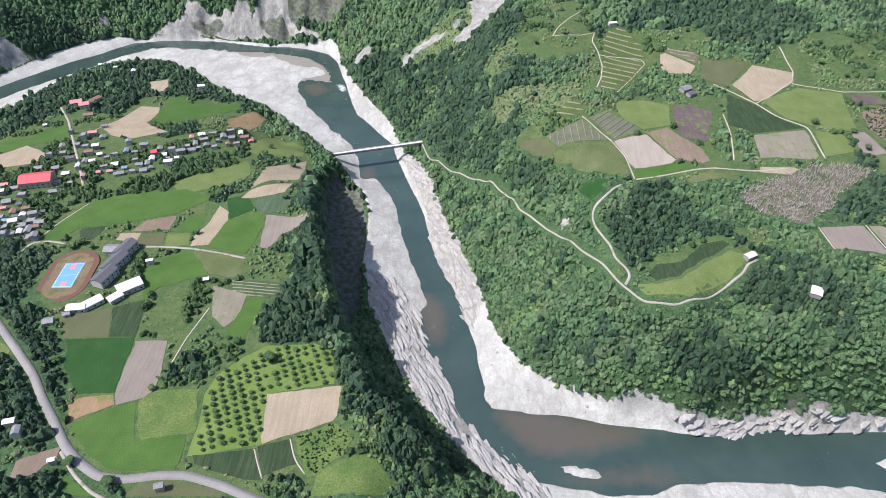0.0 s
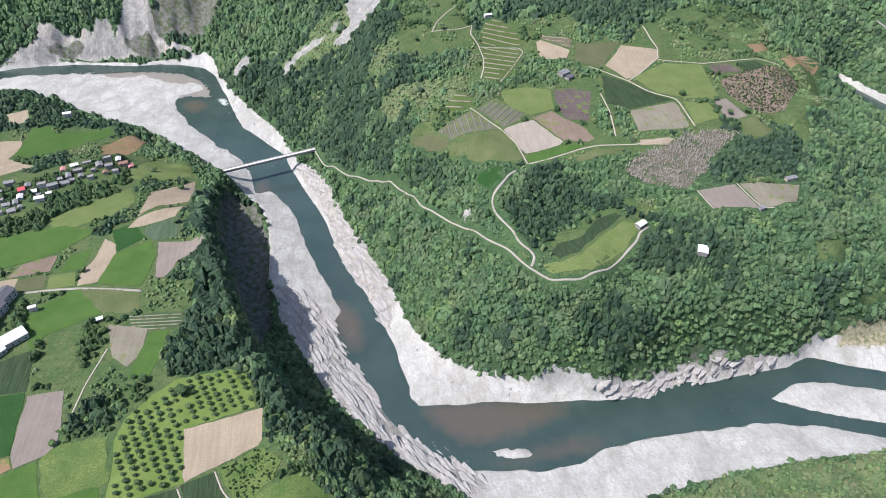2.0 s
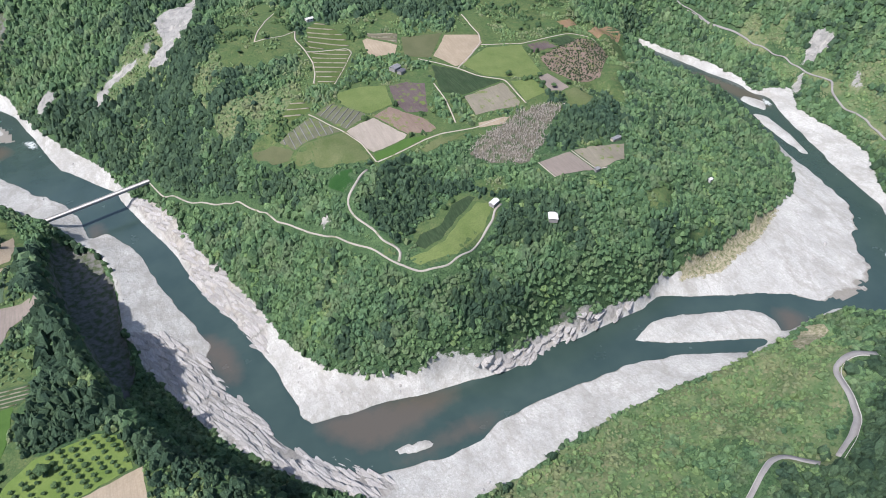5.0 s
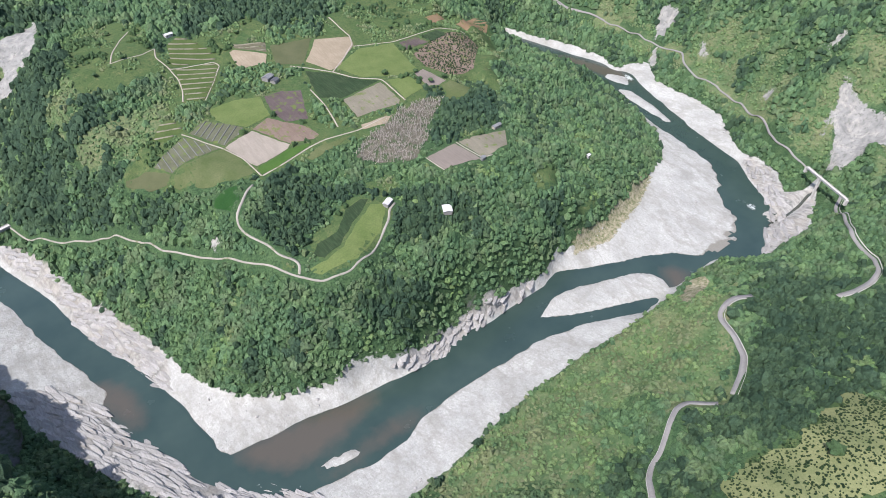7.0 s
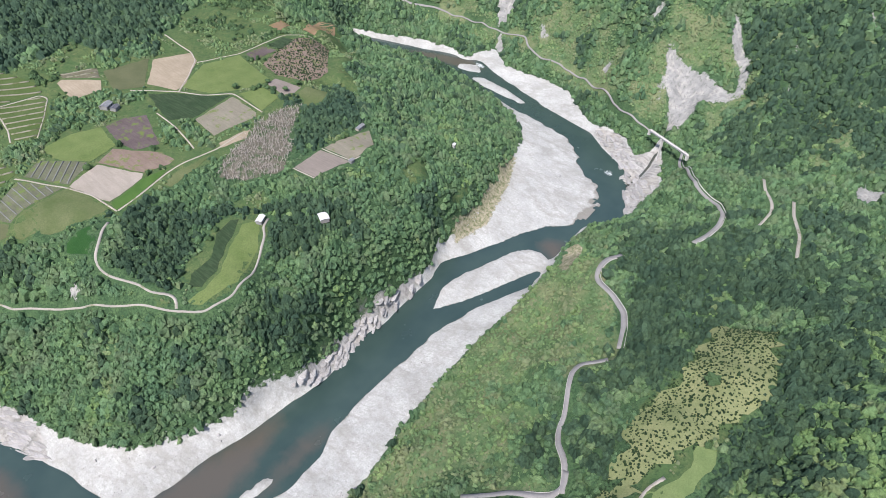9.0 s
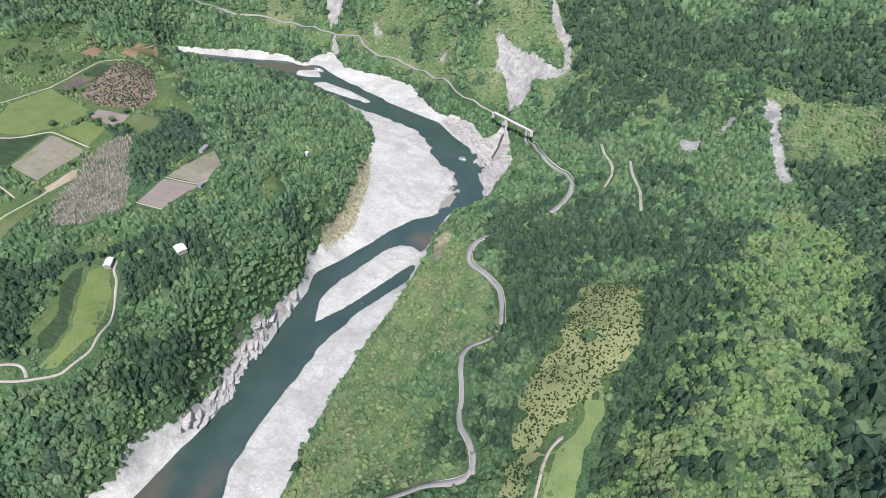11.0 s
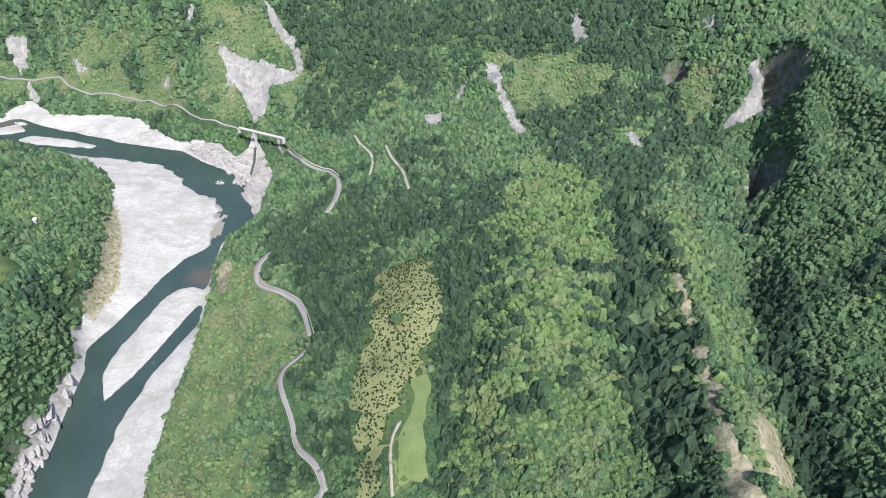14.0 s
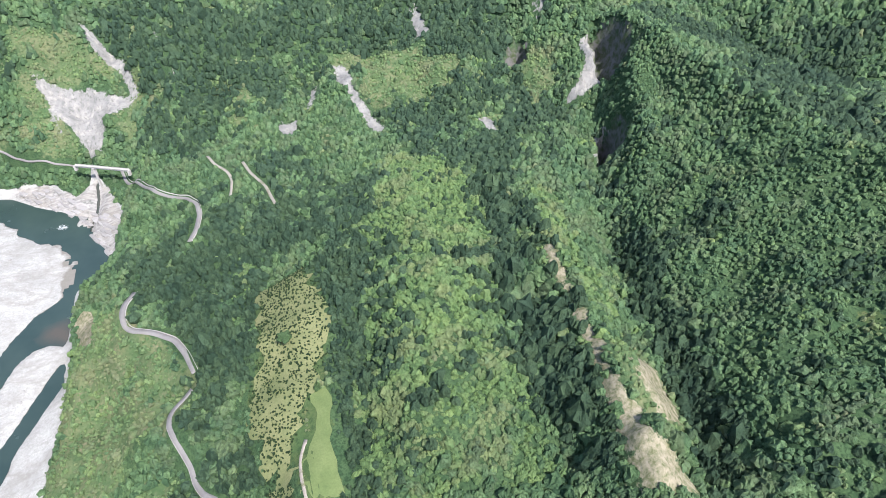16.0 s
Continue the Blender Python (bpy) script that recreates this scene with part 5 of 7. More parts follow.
fold(4, 24, [(355.1, -210.8), (303.8, -191.5), (217.2, -167.4), (161.5, -160.3), (112.9, -159.1)])
fold(-6, 20, [(403.2, -279), (315.2, -248.6), (249.4, -218.5), (184.8, -205.1), (145.3, -192.6), (109.7, -184.5)])
fold(7, 28, [(356.5, -290.5), (257.8, -261.8), (198.4, -242.4), (141.6, -226.8), (95.1, -210.3)])
fold(18, 14, [(564.8, -388.9), (506.7, -364.9), (427.3, -331.1), (365.3, -304.8)])
fold(-14, 14, [(586, -374), (522.1, -344.4), (429.4, -302.3)])
fold(-9, 16, [(352.4, -55.1), (285.4, -41.6), (221.1, -27), (180.3, -15.3)])
fold(-12, 16, [(180.3, -313.6), (142.6, -283.6), (112.4, -265.7)])
fold(-10, 14, [(164.2, 336.1), (146.6, 326.1), (122.4, 316.3)])
fold(-10, 12, [(287, 304), (257.5, 299.5), (223.4, 294.7)])
fold(-7, 6, [(711.0, 188.5), (702.2, 191.8), (678.5, 189.9), (657.1, 191.9), (636.0, 196.7), (617.8, 198.2), (607.0, 198.6)])
fold(-9, 18, [(893.3, 170.4), (813.7, 141.1), (727.4, 118.1)])
fold(-9, 18, [(910.9, 102.6), (808.7, 63.7), (716, 43.2)])
fold(-10, 20, [(795.6, 56.4), (706, 32.8), (631.3, 44.6)])
fold(-10, 20, [(780.2, -149.7), (677.3, -148.8), (595.9, -130)])
fold(-10, 20, [(768.8, -198.5), (666.9, -184.8), (540.7, -189.9)])
fold(6, 8, [(-146, 600), (-138, 564), (-133, 511), (-127, 471), (-113, 422), (-102, 378), (-89, 336), (-79, 309)])
fold(2.2, 16, [(-240, 925), (-205, 932), (-180, 922)])
fold(4.5, 3.2, [(81.9, 253.4), (94.3, 251.7), (107.2, 248.7), (127.1, 243.7)])
# hollows torn out of the crest, and the ribbed rock face over the far bend
Z -= 34 * hollow_share
# hollow walls take the same shade-darkened cliff colour
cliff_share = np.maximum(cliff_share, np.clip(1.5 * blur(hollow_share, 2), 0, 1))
face = np.clip(1.3 * blur(face_share, 5), 0, 1)
Z += face * (15 * (0.45 - np.abs(lattice(101, 34, GX, GY * 0.22))) + 9 * (0.4 - np.abs(lattice(102, 13, GX, GY * 0.3))))
# the undercut bank below the village terrace
Z = np.where(drop_share > 0.5, np.minimum(Z, 4 + 0.12 * (Z - 4)), np.where(ease_share > 0.5, np.minimum(Z, 4 + 0.5 * (Z - 4)), Z))
# fields and roads lie on evened ground
even = blur(cover(*CLEAR), 1)
Z = Z * (1 - even) + blur(Z, 5) * even
for _, width, _, line in ROADS:
    p = along(line, 2.0)
    i, j = np.rint((p[:, 0] - X0) / STEP).astype(int), np.rint((p[:, 1] - Y0) / STEP).astype(int)
    bed = np.zeros((NX, NY))
    bed[np.clip(i, 0, NX - 1), np.clip(j, 0, NY - 1)] = 1
    bed = np.clip(blur(bed, 2) * 3, 0, 1)
    Z = Z * (1 - bed) + blur(Z, 3) * bed


Z = np.where((floor_share < 0.5) & (Z < 1.5), 1.5, Z)


def mesh_from(name, verts, faces, material=None, smooth=True):
    """A mesh from arrays: corners, and triangles or quads."""
    verts, faces = np.asarray(verts, np.float32), np.asarray(faces, np.int32)
    me = bpy.data.meshes.new(name)
    n, k = faces.shape
    me.vertices.add(len(verts))
    me.vertices.foreach_set("co", verts.ravel())
    me.loops.add(n * k)
    me.loops.foreach_set("vertex_index", faces.ravel())
    me.polygons.add(n)
    me.polygons.foreach_set("loop_start", np.arange(0, n * k, k, dtype=np.int32))
    me.polygons.foreach_set("use_smooth", np.full(n, smooth))
    if material:
        me.materials.append(material)
    me.update(calc_edges=True)
    return me


def paint(me, name, values):
    at = me.attributes.new(name, "FLOAT", "POINT")
    at.data.foreach_set("value", np.asarray(values, np.float32).ravel())


def grid_faces(n, m):
    i, j = np.meshgrid(np.arange(n - 1), np.arange(m - 1), indexing="ij")
    a = (i * m + j).ravel()
    return np.stack([a, a + m, a + m + 1, a + 1], 1)


# one sheet of ground, fine in the valley and coarse out to the far hills
far = np.array([40, 100, 180, 300, 480, 740, 1100, 1600, 2200, 2900.0])
axis_x = np.concatenate([X0 - far[::-1], GX[:, 0], X1 + far])
axis_y = np.concatenate([Y0 - far[::-1], GY[0], Y1 + far])
WX, WY = np.meshgrid(axis_x, axis_y, indexing="ij")
n_far = len(far)
WZ = np.pad(Z, n_far, mode="edge")
beyond = np.maximum(np.maximum(X0 - WX, WX - X1), np.maximum(Y0 - WY, WY - Y1)).clip(0)
WZ = WZ + np.minimum(beyond * 0.35, 420) * (1 + 0.5 * lattice(5, 600, WX.clip(-3900, 3900), WY.clip(-3900, 3900)))
ground_mesh = mesh_from("ground", np.stack([WX, WY, WZ], -1).reshape(-1, 3), grid_faces(*WX.shape), GROUND)
paint(ground_mesh, "gravel", np.pad(blur(floor_share, 1), n_far))
paint(ground_mesh, "rock", np.pad(blur(rock_share, 1), n_far))
paint(ground_mesh, "slip", np.pad(blur(slip_share, 1), n_far))
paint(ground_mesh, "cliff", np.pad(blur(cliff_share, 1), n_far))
paint(ground_mesh, "scrub", np.pad(blur(scrub_share, 2), n_far))
paint(ground_mesh, "tan", np.pad(blur(tan_share, 1), n_far))
paint(ground_mesh, "grass", np.pad(blur(grass_share, 2), n_far))
ground = tagged(new("ground", ground_mesh), "river valley ground of pale gravel, rock and wooded slopes", "ground", kind="structure")

# the river: a level sheet over its bed
near_water = blur(wet, 2) > 0.02
ids = np.full((NX, NY), -1)
quads = near_water[:-1, :-1] | near_water[1:, :-1] | near_water[:-1, 1:] | near_water[1:, 1:]
qi, qj = np.nonzero(quads)
corner = np.stack([qi * NY + qj, (qi + 1) * NY + qj, (qi + 1) * NY + qj + 1, qi * NY + qj + 1], 1)
used, back = np.unique(corner, return_inverse=True)
wx, wy = GX.ravel()[used], GY.ravel()[used]
water_mesh = mesh_from("water", np.stack([wx, wy, 0 * wx], -1), back.reshape(-1, 4), RIVER)
paint(water_mesh, "shoal", blur(shoal_share, 5).ravel()[used])
paint(water_mesh, "foam", blur(foam_share, 1).ravel()[used])
tagged(new("water", water_mesh), "slow grey-green river water with brown shallows", "river", kind="structure")


# ---- fields, roads and lanes ----
SIDE_CREEK = [(711.0, 188.5), (702.2, 191.8), (678.5, 189.9), (657.1, 191.9), (636.0, 196.7), (617.8, 198.2), (607.0, 198.6)]


def part(name, me, parent, label=""):
    """A mesh as one part of a thing, built in the thing's own place."""
    ob = new(name, me)
    ob.parent = parent
    if label:
        tagged(ob, label)
    return ob


def soil(name, a, b, furrow=0.0, turn=0.0, weeds=0.0, weed=(0.09, 0.13, 0.03)):
    m = Mat(name, 0.95, 0.1)
    c = m.mix(m.ramp(m.mix(0.45, m.noise(16, 4), m.noise(1.3, 5)), (0.36, 0.0), (0.64, 1.0)), a, b)
    if furrow:
        w = m.noise(furrow, 2, m.stretched(1.0, 0.04, 1.0, turn))
        c = m.mix(m.ramp(w, (0.42, 0.0), (0.62, 0.28)), c, tuple(v * 0.7 for v in a))
    if weeds:
        c = m.mix(m.ramp(m.noise(7, 6), (0.62 - weeds, 0.0), (0.72 - weeds, 0.8)), c, weed)
    m.colour(c)
    m.bump(m.noise(0.9, 5), 0.25, 0.8)
    return m.m


def crop(name, a, b, row=0.0, turn=0.0, patch=0.35):
    m = Mat(name, 0.85, 0.2)
    c = m.mix(m.ramp(m.noise(18, 4), (0.3, 0.0), (0.7, 1.0)), a, b)
    c = m.mix(m.ramp(m.noise(1.2, 5), (0.35, patch), (0.65, 0.0)), c, tuple(v * 0.5 for v in a))
    if row:
        w = m.noise(row, 2, m.stretched(1.0, 0.05, 1.0, turn))
        c = m.mix(m.ramp(w, (0.42, 0.0), (0.58, 0.6)), c, tuple(v * 0.5 for v in a))
    m.colour(c)
    m.bump(m.noise(0.8, 5), 0.4, 0.9)
    return m.m


COVERS = {
    "tan": soil("tan_soil", (0.208, 0.172, 0.122), (0.272, 0.231, 0.170), 1.6, 0.3),
    "pale": soil("pale_soil", (0.215, 0.192, 0.158), (0.265, 0.236, 0.2), 3.0, -0.6),
    "mauve": soil("pink_soil", (0.148, 0.128, 0.110), (0.188, 0.164, 0.143), 1.4, 0.1),
    "orange": soil("orange_soil", (0.175, 0.116, 0.067), (0.220, 0.156, 0.097), 1.5, 1.2, 0.08),
    "brown": soil("red_brown_soil", (0.130, 0.098, 0.078), (0.172, 0.134, 0.108), 2.2, 0.9, 0.07),
    "dark_brown": soil("dark_soil", (0.070, 0.055, 0.054), (0.104, 0.085, 0.081), 2.0, -0.7, 0.08),
    "fallow": soil("fallow_soil", (0.140, 0.128, 0.097), (0.186, 0.172, 0.133), 1.5, 0.4, 0.06),
    "meadow": crop("meadow_grass", (0.098, 0.142, 0.05), (0.15, 0.19, 0.075), 0, 0, 0.3),
    "lawn": crop("orchard_grass", (0.079, 0.130, 0.028), (0.121, 0.169, 0.046), 0, 0, 0.2),
    "green": crop("green_crop", (0.033, 0.079, 0.014), (0.054, 0.105, 0.023), 0, 0, 0.15),
    "rice": crop("deep_green_rice", (0.011, 0.046, 0.009), (0.019, 0.062, 0.013), 0, 0, 0.15),
    "crop_dark": crop("dark_green_crop", (0.023, 0.047, 0.019), (0.040, 0.062, 0.029), 1.3, 0.3, 0.3),
    "crop_pale": crop("pale_green_crop", (0.051, 0.088, 0.047), (0.079, 0.111, 0.070), 1.6, 1.4, 0.2),
    "olive": crop("olive_grass", (0.062, 0.072, 0.033), (0.086, 0.093, 0.047), 0, 0, 0.2),
    "grass_dry": crop("dry_grass", (0.061, 0.086, 0.029), (0.102, 0.116, 0.054), 0, 0, 0.35),
    "yellow": crop("yellow_green_grass", (0.08, 0.118, 0.034), (0.122, 0.154, 0.055), 0, 0, 0.4),
    "weeds": crop("reedy_weeds", (0.055, 0.105, 0.026), (0.125, 0.16, 0.05), 0, 0, 0.6),
    "rows": crop("bed_green", (0.035, 0.068, 0.026), (0.055, 0.088, 0.038)),
    "rows_grey": soil("film_bed", (0.072, 0.077, 0.049), (0.111, 0.116, 0.081), 1.0, 0.5, 0.1),
    "terrace": crop("terrace_green", (0.047, 0.077, 0.019), (0.072, 0.100, 0.033)),
    "litter": soil("dead_wood_litter", (0.075, 0.072, 0.055), (0.125, 0.115, 0.09), 0, 0, 0.12, (0.04, 0.07, 0.028)),
    "savanna": crop("dry_slope_grass", (0.13, 0.155, 0.066), (0.2, 0.21, 0.098), 0, 0, 0.35),
    "terrace_dry": crop("terrace_dry_grass", (0.093, 0.088, 0.054), (0.125, 0.116, 0.083)),
}
BANK = soil("pale_bank", (0.156, 0.148, 0.107), (0.204, 0.193, 0.151), 0, 0, 0.1, (0.065, 0.081, 0.029))
FILM = soil("grey_film", (0.115, 0.12, 0.11), (0.16, 0.162, 0.15))


def sheet(outline, lift, gap=5.0, ragged=0.6):
    """Corners and triangles of an outline laid over the ground, with a rim that goes into it."""
    edge = along(list(outline) + [outline[0]], gap)[:-1]
    edge = edge + ragged * np.stack([lattice(15, 8, *edge.T) + lattice(16, 3.5, *edge.T), lattice(17, 8, *edge.T) + lattice(18, 3.5, *edge.T)], 1)
    lo, hi = edge.min(0), edge.max(0)
    gx, gy = np.meshgrid(np.arange(lo[0], hi[0], gap), np.arange(lo[1], hi[1], gap), indexing="ij")
    gx, gy = gx.ravel(), gy.ravel()
    ok = inside(outline, gx, gy)
    ok[ok] = (np.hypot(gx[ok][:, None] - edge[None, :, 0], gy[ok][:, None] - edge[None, :, 1]).min(1) > gap * 0.5) if ok.any() else ok[ok]
    pts = np.concatenate([edge, np.stack([gx[ok], gy[ok]], 1)])
    n = len(edge)
    made = geometry.delaunay_2d_cdt([Vector(p) for p in pts], [(k, (k + 1) % n) for k in range(n)], [], 1, 1e-4)
    flat = np.array([v[:] for v in made[0]])
    tris = np.array(made[2], int)
    top = np.column_stack([flat, height(flat[:, 0], flat[:, 1]) + lift])
    ring = np.column_stack([edge, height(edge[:, 0], edge[:, 1]) + lift])
    down = ring - (0, 0, lift + 0.8)
    m = len(top)
    k = np.arange(n)
    q = (k + 1) % n
    skirt = np.concatenate([np.stack([m + k, m + n + k, m + n + q], 1), np.stack([m + k, m + n + q, m + q], 1)])
    return np.concatenate([top, ring, down]), np.concatenate([tris, skirt])


def ribbon(line, width, lift, depth, gap=3.0, flat=True):
    """A raised strip along a line, as corners and quads."""
    p = along(line, gap)[:, :2]
    for _ in range(2):
        p[1:-1] = (p[:-2] + 2 * p[1:-1] + p[2:]) / 4
    d = np.gradient(p, axis=0)
    d /= np.linalg.norm(d, axis=1)[:, None] + 1e-9
    side = np.stack([-d[:, 1], d[:, 0]], 1) * width / 2
    a, b = p + side, p - side
    za, zb, zc = height(a[:, 0], a[:, 1]), height(b[:, 0], b[:, 1]), height(p[:, 0], p[:, 1])
    if flat:
        za = zb = np.maximum(zc, (za + zb) / 2)
    n = len(p)
    v = np.concatenate([np.column_stack([a, za + lift]), np.column_stack([b, zb + lift]), np.column_stack([a, za + lift - depth]), np.column_stack([b, zb + lift - depth])])
    k = np.arange(n - 1)
    q = [np.stack([k, k + 1, n + k + 1, n + k], 1), np.stack([k, 2 * n + k, 2 * n + k + 1, k + 1], 1), np.stack([n + k, n + k + 1, 3 * n + k + 1, 3 * n + k], 1)]
    ends = [[0, n, 3 * n, 2 * n], [n - 1, 3 * n - 1, 4 * n - 1, 2 * n - 1]]
    return v, np.concatenate(q + [np.array(ends)])


def chords(outline, turn, gap):
    """Straight lines across an outline, gap apart."""
    p = np.array(outline, float)
    u, w = np.array([math.cos(turn), math.sin(turn)]), np.array([-math.sin(turn), math.cos(turn)])
    lo, hi = (p @ w).min(), (p @ w).max()
    for s in np.arange(lo + gap * 0.6, hi, gap):
        cut = []
        for a, b in zip(p, np.roll(p, -1, 0)):
            da, db = a @ w - s, b @ w - s
            if da * db < 0:
                cut.append(a + (b - a) * da / (da - db))
        if len(cut) >= 2:
            cut.sort(key=lambda c: c @ u)
            if (cut[-1] - cut[0]) @ u > 6:
                yield [tuple(cut[0] + u), tuple(cut[-1] - u)]


def long_way(outline):
    """The direction of the longest side."""
    p = np.array(outline, float)
    d = np.roll(p, -1, 0) - p
    k = np.argmax((d**2).sum(1))
    return math.atan2(d[k][1], d[k][0])


for count_field, (kind, label, outline) in enumerate(FIELDS):
    v, f = sheet(outline, 0.16 + 0.02 * (count_field % 5), 5.0, {"savanna": 6.0, "meadow": 2.6, "litter": 3.0, "weeds": 1.5, "grass_dry": 1.4}.get(kind, 0.6))
    plot = tagged(new("field", mesh_from("field", v, f, COVERS[kind])), label, "field")
    if kind in ("rows", "rows_grey"):
        strip, wide, gap = (FILM if kind == "rows_grey" else BANK), (0.9 if kind == "rows_grey" else 0.8), (6.4 if kind == "rows_grey" else 3.6)
        way = long_way(outline) + (math.pi / 2 if kind == "rows_grey" else 0)
        for line in chords(outline, way, gap):
            part("bed_row", mesh_from("bed_row", *ribbon(line, wide, 0.75, 0.8, 4), strip), plot)
    if kind in ("terrace", "terrace_dry"):
        for line in chords(outline, radians(-22), 10.0 if kind == "terrace" else 7):
            part("terrace_bank", mesh_from("terrace_bank", *ribbon(line, 1.5, 0.9, 1.2, 4), BANK), plot)

v, f = ribbon(SIDE_CREEK, 3.0, 0.3, 0.9, 2.0)
creek_mesh = mesh_from("side_creek", v, f, RIVER)
paint(creek_mesh, "shoal", np.full(len(v), 0.6))
paint(creek_mesh, "foam", np.zeros(len(v)))
tagged(new("water", creek_mesh), "thin dark side creek running over pale rock", "creek", kind="structure")

ASPHALT = soil("asphalt", (0.165, 0.16, 0.155), (0.215, 0.21, 0.20))
CONCRETE = soil("road_concrete", (0.21, 0.20, 0.172), (0.285, 0.268, 0.234), 0, 0, 0.06, (0.12, 0.13, 0.07))
DIRT = soil("track_dirt", (0.239, 0.214, 0.176), (0.315, 0.290, 0.247), 0, 0, 0.04, (0.107, 0.120, 0.052))
PARAPET = plain("pale_parapet", (0.31, 0.305, 0.285), 0.85)
SURFACE = {"road": ASPHALT, "far_road": ASPHALT, "bank_road": ASPHALT, "lane": CONCRETE, "bank_lane": CONCRETE, "track": DIRT}
CALLED = {"road": "road", "far_road": "mountain_road", "bank_road": "valley_road", "lane": "lane", "bank_lane": "lane", "track": "track"}
for name, width, label, line in ROADS:
    v, f = ribbon(line, width, 0.4 if width > 4 else 0.26, 1.2)
    way = tagged(new(CALLED[name], mesh_from(CALLED[name], v, f, SURFACE[name])), label, "road", kind="structure")
    if name == "bank_road":
        p = along(line, 3.0)[:, :2]
        d = np.gradient(p, axis=0)
        d /= np.linalg.norm(d, axis=1)[:, None] + 1e-9
        side = np.stack([-d[:, 1], d[:, 0]], 1) * (width / 2 + 0.1)
        outer = [tuple(q) for q in p + side] if np.mean(np.hypot(*(p + side).T)) > np.mean(np.hypot(*(p - side).T)) else [tuple(q) for q in p - side]
        part("parapet", mesh_from("parapet", *ribbon(outer, 0.28, 1.05, 1.8), PARAPET), way, "pale concrete roadside parapet")


# ---- houses, sheds and bridges ----
WALLS = {"white": plain("white_wall", (0.33, 0.325, 0.31), 0.85, 0.25), "grey": plain("grey_wall", (0.20, 0.198, 0.19), 0.9, 0.15),
         "cream": plain("cream_wall", (0.29, 0.265, 0.225), 0.9, 0.12)}
ROOFS = {"white": plain("white_metal_roof", (0.44, 0.44, 0.435), 0.5, 0.08), "grey": plain("grey_metal_roof", (0.155, 0.158, 0.162), 0.55, 0.35),
         "dark": plain("dark_tile_roof", (0.08, 0.082, 0.092), 0.7, 0.25), "red": plain("red_metal_roof", (0.390, 0.066, 0.079), 0.5, 0.15),
         "pink": plain("faded_red_roof", (0.36, 0.165, 0.16), 0.6, 0.15), "rust": plain("rusty_roof", (0.18, 0.11, 0.085), 0.8, 0.3),
         "flat": plain("flat_concrete_roof", (0.19, 0.187, 0.178), 0.9, 0.35), "blue": plain("blue_metal_roof", (0.13, 0.175, 0.235), 0.5, 0.15)}
PANE = plain("dark_window", (0.023, 0.027, 0.035), 0.15, 0.1)
DOOR_PAINT = plain("door_paint", (0.172, 0.125, 0.096), 0.7)


def block(x0, x1, y0, y1, z0, z1):
    v = [(x, y, z) for z in (z0, z1) for x, y in ((x0, y0), (x1, y0), (x1, y1), (x0, y1))]
    f = [(3, 2, 1, 0), (4, 5, 6, 7), (0, 1, 5, 4), (1, 2, 6, 5), (2, 3, 7, 6), (3, 0, 4, 7)]
    return v, f


def joined(*pieces):
    vs, fs = [], []
    for v, f in pieces:
        n = len(vs)
        vs += list(v)
        fs += [tuple(k + n for k in q) for q in f]
    return vs, fs


def solid(name, piece, material):
    me = bpy.data.meshes.new(name)
    me.from_pydata(list(map(tuple, piece[0])), [], list(map(tuple, piece[1])))
    me.materials.append(material)
    me.update()
    return me


def gable(w, d, z, rise, over, thick=0.22):
    """A pitched roof with thickness, its ridge along x."""
    x, y = w / 2 + over, d / 2 + over
    drop = rise * over / (d / 2)
    prof = [(-y, z - drop), (0, z + rise), (y, z - drop), (y, z - drop + thick), (0, z + rise + thick), (-y, z - drop + thick)]
    v = [(s * x, a, b) for s in (-1, 1) for a, b in prof]
    f = [(0, 1, 7, 6), (1, 2, 8, 7), (2, 3, 9, 8), (3, 4, 10, 9), (4, 5, 11, 10), (5, 0, 6, 11), (5, 4, 1, 0), (4, 3, 2, 1), (6, 7, 10, 11), (7, 8, 9, 10)]
    return v, f


def walls_of(w, d, h, rise):
    v, f = block(-w / 2, w / 2, -d / 2, d / 2, -1.5, h)
    if rise:
        n = len(v)
        v += [(-w / 2, 0, h + rise), (w / 2, 0, h + rise)]
        f += [(4, n, 7), (5, 6, n + 1)]
    return v, f


